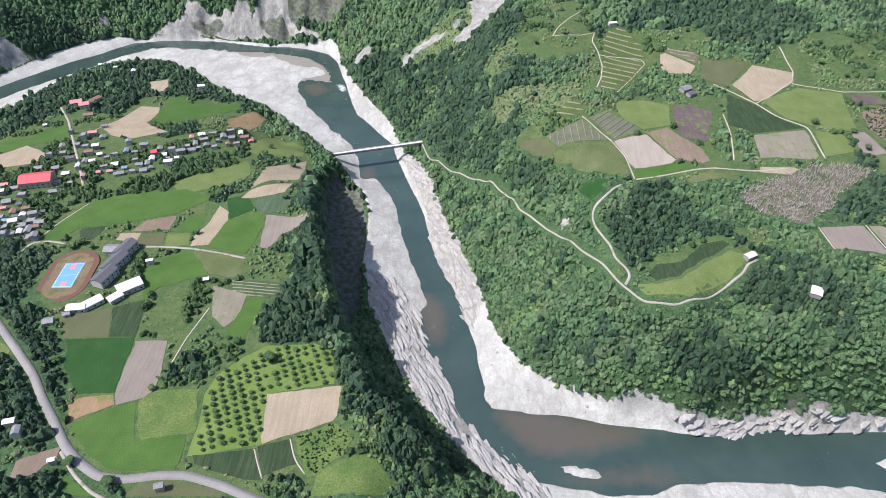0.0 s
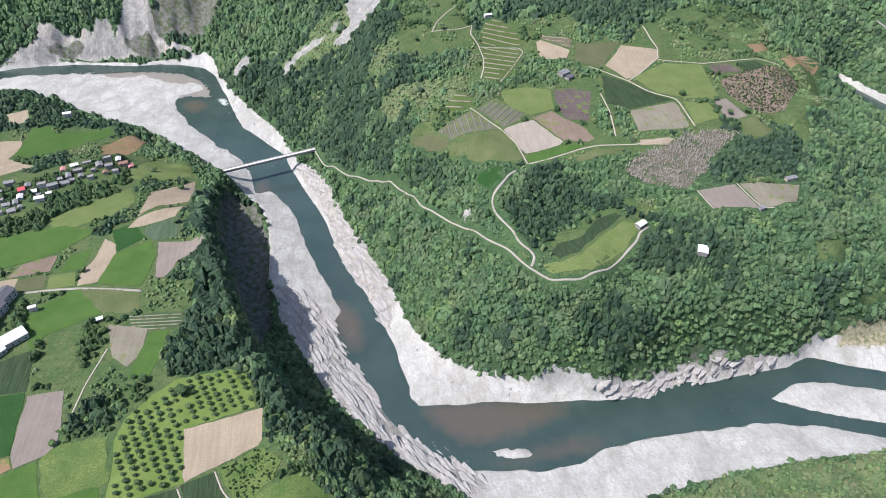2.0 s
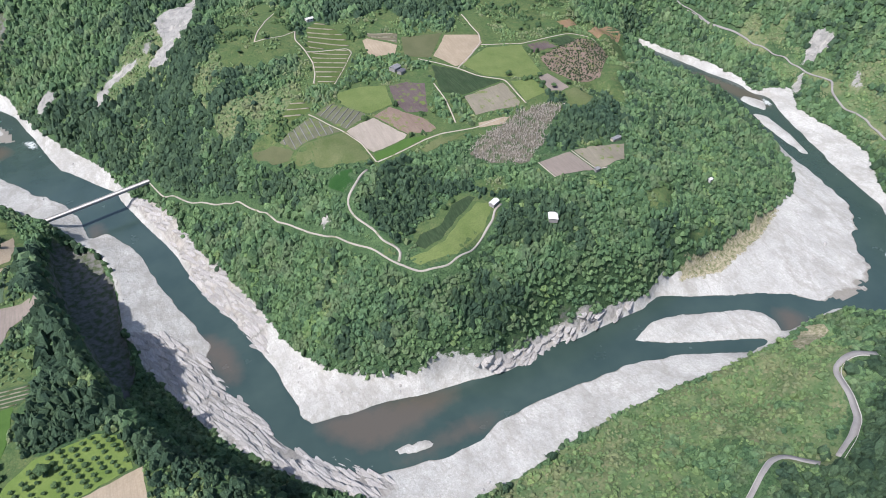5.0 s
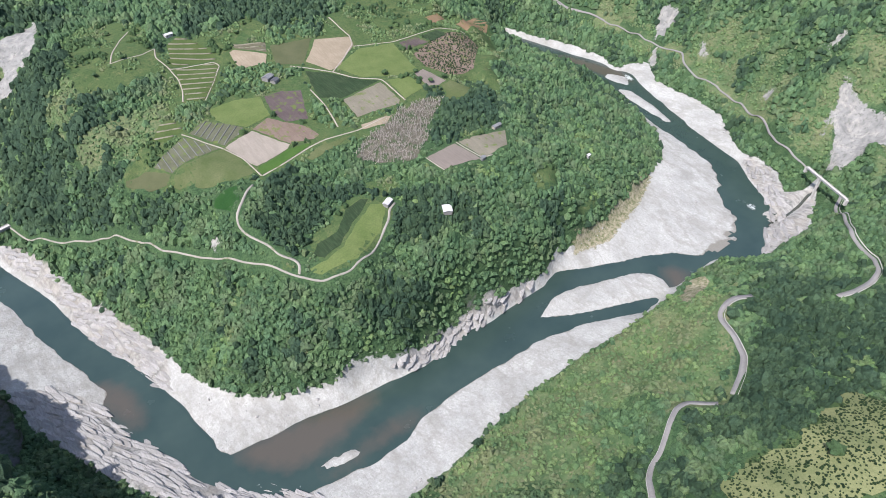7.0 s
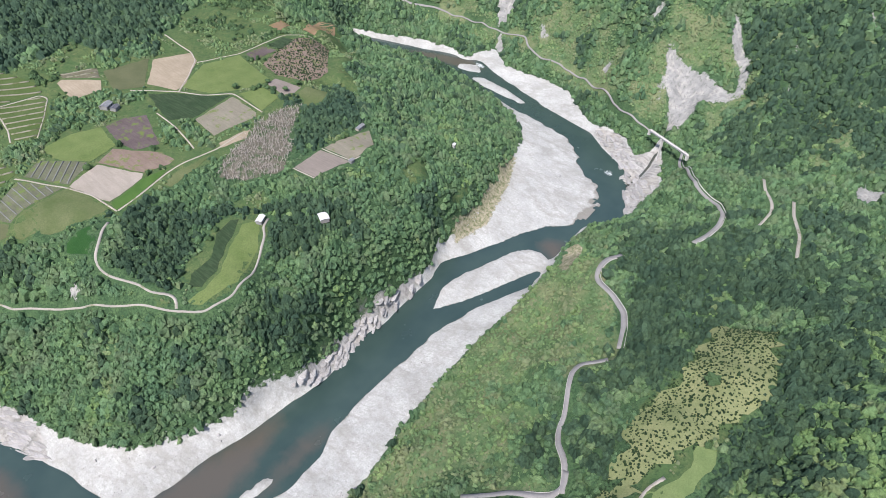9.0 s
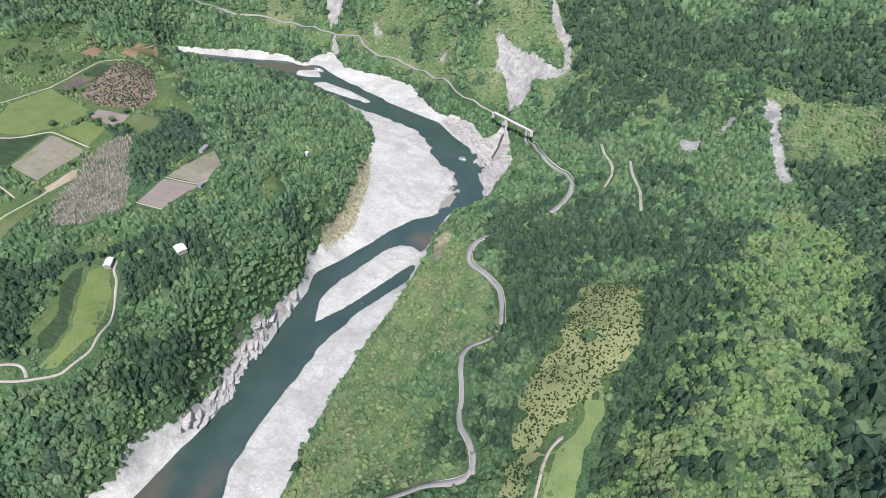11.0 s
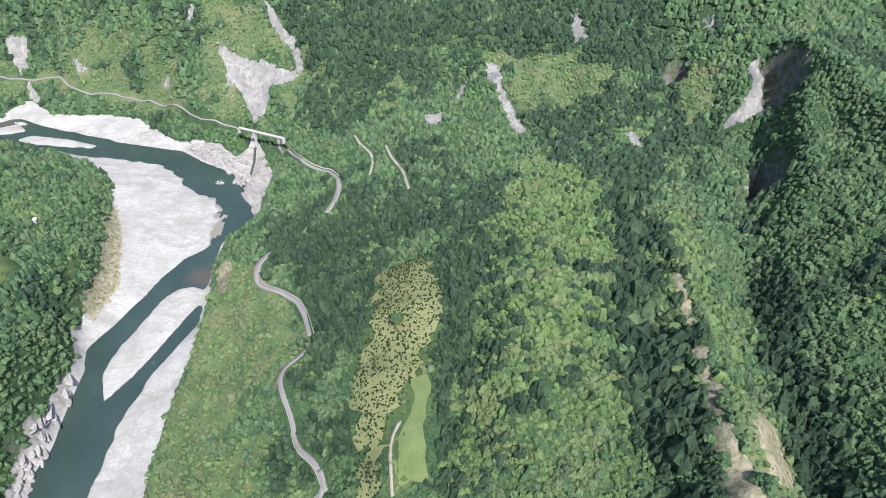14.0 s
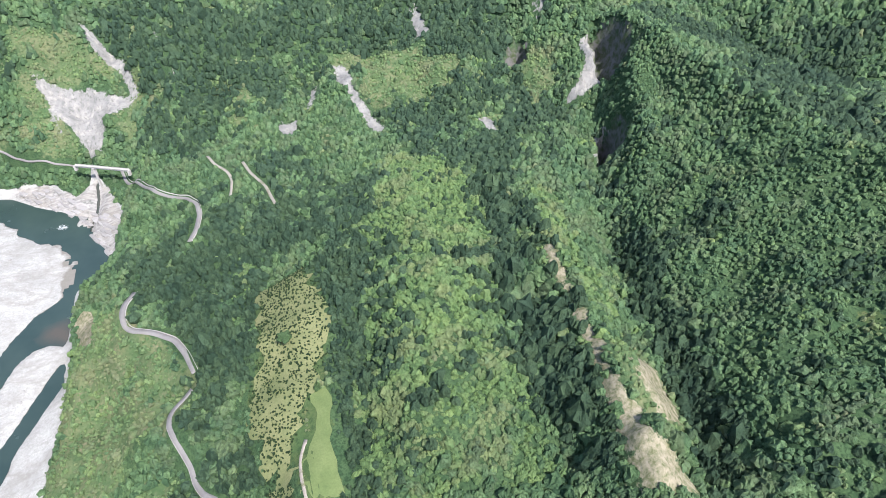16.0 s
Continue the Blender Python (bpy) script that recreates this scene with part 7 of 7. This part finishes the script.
def crown_shape(seed, rings=(6, 9, 9), knobs=0.2, tufts=5):
    """A leafy crown about 1 across: a knobbly dome of branch ends with an uneven skirt and a few loose sprays."""
    rng = np.random.RandomState(seed)
    v, f, inner = [(rng.uniform(-0.08, 0.08), rng.uniform(-0.08, 0.08), 0.5 + rng.uniform(-0.06, 0.1))], [], [0]
    lobes, phase = rng.randint(3, 6), rng.uniform(0, 6.28)
    for k, n in enumerate(rings):
        u = (k + 1) / len(rings)
        start, turn = len(v), rng.uniform(0, 6.28)
        for j in range(n):
            a = turn + 2 * np.pi * (j + rng.uniform(-0.22, 0.22)) / n
            swell = 1 + 0.2 * np.cos(lobes * a + phase) + rng.uniform(-knobs, knobs)
            r = 0.5 * np.sin(u * 1.75) * swell
            v.append((r * np.cos(a), r * np.sin(a), -0.28 + 0.78 * max(np.cos(u * 1.6), 0) * (1 + rng.uniform(-1, 1) * knobs * 1.1)))
        ring = sorted(range(start, start + n), key=lambda q: np.arctan2(v[q][1], v[q][0]))
        old = sorted(inner, key=lambda q: np.arctan2(v[q][1], v[q][0]))
        if len(old) == 1:
            f += [(old[0], ring[j], ring[(j + 1) % n]) for j in range(n)]
        else:
            angle = lambda q: np.arctan2(v[q][1], v[q][0])
            i = j = 0
            while i < len(old) or j < n:
                ai = angle(old[(i + 1) % len(old)]) + (6.2832 if i + 1 >= len(old) else 0)
                aj = angle(ring[(j + 1) % n]) + (6.2832 if j + 1 >= n else 0)
                if j < n and (aj <= ai or i >= len(old)):
                    f.append((old[i % len(old)], ring[j % n], ring[(j + 1) % n]))
                    j += 1
                else:
                    f.append((old[i % len(old)], ring[j % n], old[(i + 1) % len(old)]))
                    i += 1
        inner = ring
    v, f = np.array(v) * (1, rng.uniform(0.72, 1.0), 1), np.array(f)
    for q in rng.choice(np.arange(1, len(v)), tufts):
        spray = v[q] * (1, 1, 1.05) + rng.normal(size=(3, 3)) * 0.075
        f = np.concatenate([f, [[len(v), len(v) + 1, len(v) + 2]]])
        v = np.concatenate([v, spray])
    return v, f


def spread(shapes, x, y, z, wide, tall, rng):
    """Copies of the shapes at all places, joined into one set of arrays."""
    vs, fs, tones, base = [], [], [], 0
    which = rng.randint(0, len(shapes), len(x))
    turn = rng.uniform(0, 2 * np.pi, len(x))
    for k, (v, f) in enumerate(shapes):
        s = which == k
        n = int(s.sum())
        if not n:
            continue
        c, sn = np.cos(turn[s])[:, None], np.sin(turn[s])[:, None]
        px = (v[None, :, 0] * c - v[None, :, 1] * sn) * wide[s][:, None] + x[s][:, None]
        py = (v[None, :, 0] * sn + v[None, :, 1] * c) * wide[s][:, None] + y[s][:, None]
        pz = (v[None, :, 2] + 0.28) * tall[s][:, None] + z[s][:, None]
        vs.append(np.stack([px, py, pz], -1).reshape(-1, 3))
        fs.append((f[None] + (np.arange(n) * len(v))[:, None, None] + base).reshape(-1, 3))
        tones.append(np.repeat(rng.uniform(0, 1, n), len(v)))
        base += n * len(v)
    return np.concatenate(vs), np.concatenate(fs), np.concatenate(tones)


def far_from_paths(x, y):
    ok = np.ones(len(x), bool)
    for line, half in PATHS:
        p = np.array(line, float)[:, :2]
        near = (x > p[:, 0].min() - half) & (x < p[:, 0].max() + half) & (y > p[:, 1].min() - half) & (y < p[:, 1].max() + half)
        k = np.nonzero(near & ok)[0]
        for a, b in zip(p[:-1], p[1:]):
            d = b - a
            s = np.clip(((x[k] - a[0]) * d[0] + (y[k] - a[1]) * d[1]) / max(d @ d, 1e-6), 0, 1)
            ok[k[np.hypot(x[k] - a[0] - s * d[0], y[k] - a[1] - s * d[1]) < half]] = False
    return ok


def share_at(a, x, y):
    return a[np.clip(np.rint((x - X0) / STEP), 0, NX - 1).astype(int), np.clip(np.rint((y - Y0) / STEP), 0, NY - 1).astype(int)]


fields_share = cover(*CLEAR)
open_land = np.where(wood_share > 0.5, 0, blur(grass_share, 1))
rock_edge = blur(rock_share, 1) + blur(slip_share, 1) + 0.8 * blur(tan_share, 1) + 0.3 * rough(61, 14, GX, GY, 3) * (blur(rock_share + slip_share, 2) > 0.05)
bare = np.clip(np.maximum.reduce([blur(floor_share, 1), rock_edge, open_land, 1.6 * blur(fields_share, 2), 0.9 * blur(cliff_share, 1), 2 * dead_share]), 0, 1)
rng = np.random.RandomState(8)
steep = np.sqrt(1 + blur(np.gradient(Z, STEP)[0], 1) ** 2 + blur(np.gradient(Z, STEP)[1], 1) ** 2)


def stand(gap, keep, limit=0.42):
    """Tree places on a jittered grid, where keep allows."""
    gx, gy = np.meshgrid(np.arange(X0 + 20, X1 - 20, gap), np.arange(Y0 + 20, Y1 - 20, gap), indexing="ij")
    x = gx.ravel() + rng.uniform(-0.48, 0.48, gx.size) * gap
    y = gy.ravel() + rng.uniform(-0.48, 0.48, gx.size) * gap
    ok = in_view(x, y)
    ok &= rng.uniform(size=len(x)) < 0.62 * share_at(steep, x, y)
    x, y = x[ok], y[ok]
    ok = keep(x, y) & (share_at(bare, x, y) < limit + 0.2 * lattice(41, 9, x, y))
    x, y = x[ok], y[ok]
    ok = far_from_paths(x, y)
    return x[ok], y[ok]


def in_view(x, y):
    turn = np.degrees(np.arctan2(x, y))
    r = np.hypot(x, y)
    return (turn > -62) & (turn < 172) & (r > 8) & ((EYE[2] - height(x, y)) / r > 0.27)


def woods(name, label, places, wide, squat, shapes, material):
    x, y = places
    tall = wide * squat
    close = (np.hypot(x, y) < 235) & (shapes is CROWNS)
    sets = [spread(kinds, x[some], y[some], height(x[some], y[some]), wide[some], tall[some], rng) for kinds, some in ((CLOSE_CROWNS, close), (shapes, ~close)) if some.any()]
    v, tone = (np.concatenate([q[k] for q in sets]) for k in (0, 2))
    f = np.concatenate([q[1] + sum(len(r[0]) for r in sets[:k]) for k, q in enumerate(sets)])
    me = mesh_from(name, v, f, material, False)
    paint(me, "tone", tone)
    return tagged(new(name, me), label, "forest" if name == "forest" else "bushes", kind="stuff")


CROWNS = [crown_shape(k, (6, 9, 8), 0.36, 7) for k in range(16)]
CLOSE_CROWNS = [crown_shape(60 + k, (7, 11, 13, 10), 0.32, 8) for k in range(10)]
FAR_CROWNS = [crown_shape(20 + k, (5, 7), 0.34, 4) for k in range(8)]
BUSHES = [crown_shape(40 + k, (5, 7), 0.36, 6) for k in range(8)]
low, light = blur(scrub_share, 3), blur(pale_share, 6)


by_fields = blur(fields_share, 7)


def size_of(x, y, base):
    old = lattice(51, 70, x, y) + 0.7 * lattice(53, 24, x, y)
    big = rng.uniform(size=len(x)) < 0.07
    near_field = 1 - 0.5 * np.clip(3 * share_at(by_fields, x, y), 0, 1)
    near_field = near_field * (1 + 0.55 * share_at(rim_share, x, y) - 0.22 * share_at(fine_share, x, y))
    return near_field * (base + 0.8 * old + rng.uniform(-1.6, 1.7, len(x))).clip(2.4) * np.where(big, 1.5, 1)


def shares(x, y):
    return share_at(low, x, y) + 0.45 * lattice(73, 26, x, y) + 0.4 * lattice(77, 9, x, y), 0.94 * share_at(light, x, y) - 0.1 + 0.35 * lattice(74, 18, x, y) + 0.25 * lattice(78, 47, x, y) + 0.6 * lattice(79, 5, x, y)


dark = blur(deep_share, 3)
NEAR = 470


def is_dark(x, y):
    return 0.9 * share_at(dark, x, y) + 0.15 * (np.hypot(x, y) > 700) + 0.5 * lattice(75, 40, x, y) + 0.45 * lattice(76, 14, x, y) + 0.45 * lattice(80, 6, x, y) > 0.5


near = stand(2.9, lambda x, y: (shares(x, y)[0] < 0.5) & (shares(x, y)[1] < 0.5) & (np.hypot(x, y) < NEAR))
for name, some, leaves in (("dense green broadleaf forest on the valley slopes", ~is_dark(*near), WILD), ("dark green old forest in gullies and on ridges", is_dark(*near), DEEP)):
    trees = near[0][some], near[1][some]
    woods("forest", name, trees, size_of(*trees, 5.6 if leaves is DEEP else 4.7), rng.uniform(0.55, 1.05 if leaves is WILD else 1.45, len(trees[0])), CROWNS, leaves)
sunny = stand(2.7, lambda x, y: (shares(x, y)[0] < 0.5) & (shares(x, y)[1] >= 0.5) & (np.hypot(x, y) < 750))
woods("forest", "light yellow-green young forest on a sunny spur", sunny, size_of(*sunny, 4.2), rng.uniform(0.5, 0.95, len(sunny[0])), CROWNS, PALE)
mid = stand(3.3, lambda x, y: (shares(x, y)[0] < 0.5) & (shares(x, y)[1] < 0.5) & (np.hypot(x, y) >= NEAR) & (np.hypot(x, y) < 750))
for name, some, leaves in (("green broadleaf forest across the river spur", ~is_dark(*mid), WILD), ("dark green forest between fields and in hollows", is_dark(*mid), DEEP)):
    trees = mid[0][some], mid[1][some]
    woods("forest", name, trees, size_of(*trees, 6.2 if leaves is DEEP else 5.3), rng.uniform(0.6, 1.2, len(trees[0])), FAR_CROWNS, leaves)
away = stand(4.5, lambda x, y: (shares(x, y)[0] < 0.5) & (np.hypot(x, y) >= 750))
for name, some, leaves in (("distant green forest on steep mountainsides", ~is_dark(*away), WILD), ("distant dark green forest in mountain gullies", is_dark(*away), DEEP)):
    trees = away[0][some], away[1][some]
    woods("forest", name, trees, size_of(*trees, 6.8), rng.uniform(0.7, 1.3, len(trees[0])), FAR_CROWNS, leaves)
brush = stand(2.9, lambda x, y: (shares(x, y)[0] >= 0.5))
woods("scrub", "light green scrub and low trees on the slopes", brush, np.where(rng.uniform(size=len(brush[0])) < 0.12, rng.uniform(4.0, 7.0, len(brush[0])), rng.uniform(1.2, 4.4, len(brush[0]))), rng.uniform(0.5, 0.95, len(brush[0])), BUSHES, SCRUB)

# loose stones over the gravel
PEBBLES = [clump(np.random.RandomState(200 + k), (0, 0, 0), 0.5) for k in range(5)]
grain = rng.uniform(0.5, 1.5, len(sx)) * np.where(rng.uniform(size=len(sx)) < 0.04, 2.4, 1)
v, f, _ = spread(PEBBLES, sx, sy, height(sx, sy) - 0.1 * grain, grain, grain * 0.7, rng)
tagged(new("stones", mesh_from("stones", v, f, LEDGE, False)), "loose grey stones scattered over the gravel bars", "stones", kind="stuff")

# single trees among houses and hedges on the open land
bare_all, bare = bare, np.clip(np.maximum.reduce([blur(floor_share, 1), np.where(grove_share > 0.5, fields_share, 1)]), 0, 1)
mixed = stand(3.4, lambda x, y: lattice(91, 30, x, y) > -0.2)
woods("garden_trees", "dark green garden trees between the village houses", mixed, rng.uniform(4.0, 7.5, len(mixed[0])), rng.uniform(0.7, 1.1, len(mixed[0])), CROWNS, TREE)

# bushes over rough pasture
bare = np.clip(np.maximum.reduce([blur(floor_share, 1), np.where((grass_share > 0.5) & (fields_share < 0.05) & (grove_share < 0.5), 0, 1)]), 0, 1)
tufty = stand(3.0, lambda x, y: rough(95, 26, x, y, 3) > 0.04)
woods("bushes", "rough green bushes scattered over open pasture", tufty, rng.uniform(1.4, 4.8, len(tufty[0])), rng.uniform(0.6, 1.0, len(tufty[0])), BUSHES, SCRUB)
hedge = stand(4.0, lambda x, y: rough(97, 34, x, y, 3) > 0.34)
woods("hedge_trees", "dark green bushy trees along field edges and pasture", hedge, rng.uniform(3.0, 6.8, len(hedge[0])), rng.uniform(0.6, 1.0, len(hedge[0])), CROWNS, TREE)

# dead grey grove
bare = np.where(dead_share > 0.5, 0, 1)
x, y = stand(2.6, lambda x, y: x > 0)
v, f = [], []
for k in range(len(x)):
    h, a, lean = rng.uniform(2.5, 5.5), rng.uniform(0, 6.28), rng.uniform(0.1, 1.1)
    z = float(height(x[k], y[k]))
    foot = np.array([x[k], y[k], z - 0.3])
    for b in range(4):
        top = foot + np.array([math.cos(a + b * 1.6) * lean * h * (0.4 + 0.3 * b), math.sin(a + b * 1.6) * lean * h * (0.4 + 0.3 * b), h * (1 - 0.15 * b)])
        start = foot if b == 0 else foot + (0, 0, h * 0.45)
        n = len(v)
        r = 0.32 if b == 0 else 0.22
        v += [start + (r, 0, 0), start + (-r / 2, r, 0), start + (-r / 2, -r, 0), top + (r / 3, 0, 0), top + (-r / 6, r / 3, 0), top + (-r / 6, -r / 3, 0)]
        f += [(n, n + 1, n + 4), (n, n + 4, n + 3), (n + 1, n + 2, n + 5), (n + 1, n + 5, n + 4), (n + 2, n, n + 3), (n + 2, n + 3, n + 5)]
tagged(new("dead_grove", mesh_from("dead_grove", np.array(v), np.array(f), DEAD, False)), "grove of bare grey dead trees between fields", "trees", kind="stuff")

# small dark plants in rows on the plantation, the young orchard and the tall crop
bare = np.where(plant_share > 0.5, 0, 1)
planted = stand(1.9, lambda x, y: lattice(93, 11, x, y) > -0.75)
woods("palms", "small dark green planted shrubs in loose rows", planted, rng.uniform(0.8, 2.2, len(planted[0])), rng.uniform(0.7, 1.2, len(planted[0])), BUSHES, DARK)
bare = bare_all


# orchard trees, each one a thing
def tree_meshes(seed):
    r = np.random.RandomState(seed)
    balls = [clump(r, (0, 0, 0.1), 0.44)] + [clump(r, (0.27 * math.cos(k * 1.26), 0.27 * math.sin(k * 1.26), r.uniform(-0.1, 0.2)), r.uniform(0.22, 0.3)) for k in range(5)]
    v = np.concatenate([b[0] for b in balls])
    f = np.concatenate([b[1] + 12 * k for k, b in enumerate(balls)])
    bm = bmesh.new()
    bmesh.ops.create_cone(bm, segments=6, radius1=0.06, radius2=0.03, depth=0.5, matrix=pose(0, 0, 0.15))
    for k in range(3):
        a = k * 2.1 + seed
        limb = look((0, 0, 0.3), (math.cos(a) * 0.3, math.sin(a) * 0.3, 0.55)) @ pose(0, 0, -0.16)
        bmesh.ops.create_cone(bm, segments=5, radius1=0.012, radius2=0.026, depth=0.34, matrix=limb)
    trunk = bpy.data.meshes.new("trunk")
    bm.to_mesh(trunk)
    bm.free()
    trunk.materials.append(BARK)
    crown = mesh_from("crown", v + (0, 0, 0.45), f, TREE, False)
    paint(crown, "tone", np.full(len(v), 0.25 + 0.15 * (seed % 4)))
    return trunk, crown


KINDS = [tree_meshes(100 + k) for k in range(4)]


def tree(x, y, size, kind, label, group=""):
    trunk, crown = KINDS[kind % 4]
    ob = new("tree")
    ob.matrix_world = pose(x, y, float(height(x, y)) + 0.2, 0, 0, rng.uniform(0, 360)) @ Matrix.Diagonal((size, size, size * rng.uniform(0.75, 1.0), 1))
    part("trunk", trunk, ob)
    part("crown", crown, ob)
    return tagged(ob, label, "tree", group)


orchard = FIELDS[1][2]
row, across = np.array((-0.40, 0.917)), np.array((0.917, 0.40))
middle = np.mean(np.array(orchard), 0)
for i in range(-18, 19):
    for j in range(-18, 19):
        p = middle + row * (5.3 * i) + across * (6.2 * j) + rng.uniform(-0.5, 0.5, 2)
        if inside(orchard, *p) and rng.uniform() < 0.94:
            edge = along(list(orchard) + [orchard[0]], 1.5)
            if np.hypot(*(edge - p).T).min() > 1.6:
                tree(*p, rng.uniform(2.8, 4.3), i + 3 * j, "small round dark green orchard tree on mown grass", "orchard trees in rows")
tree(-125.4, 295.2, 10.0, 0, "broad dark green tree standing alone on farmland", "single farmland trees")
tree(-154.3, 311.8, 7.0, 1, "broad dark green tree standing alone on farmland", "single farmland trees")
tree(-261.3, 392.5, 9.0, 2, "broad dark green tree standing alone on farmland", "single farmland trees")
tree(-254.0, 380.9, 6.0, 3, "broad dark green tree standing alone on farmland", "single farmland trees")
tree(-204.6, 199.0, 9.0, 4, "broad dark green tree standing alone on farmland", "single farmland trees")
tree(-235.0, 212.5, 8.0, 5, "broad dark green tree standing alone on farmland", "single farmland trees")
tree(-323.1, 429.2, 8.0, 6, "broad dark green tree standing alone on farmland", "single farmland trees")
tree(-328.1, 422.6, 7.0, 7, "broad dark green tree standing alone on farmland", "single farmland trees")
tree(-310.9, 423.1, 6.0, 8, "broad dark green tree standing alone on farmland", "single farmland trees")
tree(-229.2, 504.8, 8.0, 9, "broad dark green tree standing alone on farmland", "single farmland trees")
tree(-221.0, 509.7, 9.0, 10, "broad dark green tree standing alone on farmland", "single farmland trees")
tree(-224.4, 444.2, 5.0, 11, "broad dark green tree standing alone on farmland", "single farmland trees")
tree(-161.8, 316.2, 4.0, 12, "broad dark green tree standing alone on farmland", "single farmland trees")
tree(-201.4, 339.8, 5.0, 13, "broad dark green tree standing alone on farmland", "single farmland trees")
tree(-200.5, 631.0, 7.0, 14, "broad dark green tree standing alone on farmland", "single farmland trees")
tree(-200.7, 606.3, 8.0, 15, "broad dark green tree standing alone on farmland", "single farmland trees")
tree(-168.0, 595.4, 7.0, 16, "broad dark green tree standing alone on farmland", "single farmland trees")
tree(-156.1, 503.1, 7.0, 17, "broad dark green tree standing alone on farmland", "single farmland trees")
tree(-281.4, 293.4, 8.0, 18, "broad dark green tree standing alone on farmland", "single farmland trees")
tree(-202.7, 268.9, 5.0, 19, "broad dark green tree standing alone on farmland", "single farmland trees")
tree(-179.4, 289.4, 6.0, 20, "broad dark green tree standing alone on farmland", "single farmland trees")
tree(-306.1, 602.8, 5.0, 21, "broad dark green tree standing alone on farmland", "single farmland trees")
tree(-321.4, 561.3, 5.0, 22, "broad dark green tree standing alone on farmland", "single farmland trees")
tree(-351.7, 561.7, 6.0, 23, "broad dark green tree standing alone on farmland", "single farmland trees")
tree(303.6, 11.6, 11.0, 2, "broad round tree standing in a planted slope", "single pasture trees")
tree(364.9, 550.4, 8.0, 24, "broad dark green tree standing alone on pasture", "single pasture trees")
tree(397.6, 537.1, 6.0, 25, "broad dark green tree standing alone on pasture", "single pasture trees")
tree(418.8, 512.6, 7.0, 26, "broad dark green tree standing alone on pasture", "single pasture trees")
tree(399.7, 511.3, 6.0, 27, "broad dark green tree standing alone on pasture", "single pasture trees")
tree(147.7, 793.1, 6.0, 28, "broad dark green tree standing alone on pasture", "single pasture trees")
tree(138.5, 710.2, 6.0, 29, "broad dark green tree standing alone on pasture", "single pasture trees")
tree(104.3, 734.3, 7.0, 30, "broad dark green tree standing alone on pasture", "single pasture trees")
tree(131.1, 766.2, 7.0, 31, "broad dark green tree standing alone on pasture", "single pasture trees")
tree(167.5, 743.7, 6.0, 32, "broad dark green tree standing alone on pasture", "single pasture trees")
tree(104.8, 694.3, 6.0, 33, "broad dark green tree standing alone on pasture", "single pasture trees")
tree(286.4, 730.8, 6.0, 34, "broad dark green tree standing alone on pasture", "single pasture trees")
tree(268.2, 713.1, 5.0, 35, "broad dark green tree standing alone on pasture", "single pasture trees")
tree(441.5, 646.3, 6.0, 36, "broad dark green tree standing alone on pasture", "single pasture trees")
tree(456.1, 700.3, 7.0, 37, "broad dark green tree standing alone on pasture", "single pasture trees")
tree(437.3, 712.0, 7.0, 38, "broad dark green tree standing alone on pasture", "single pasture trees")
tree(422.4, 670.1, 6.0, 39, "broad dark green tree standing alone on pasture", "single pasture trees")
tree(503.1, 706.4, 6.0, 40, "broad dark green tree standing alone on pasture", "single pasture trees")
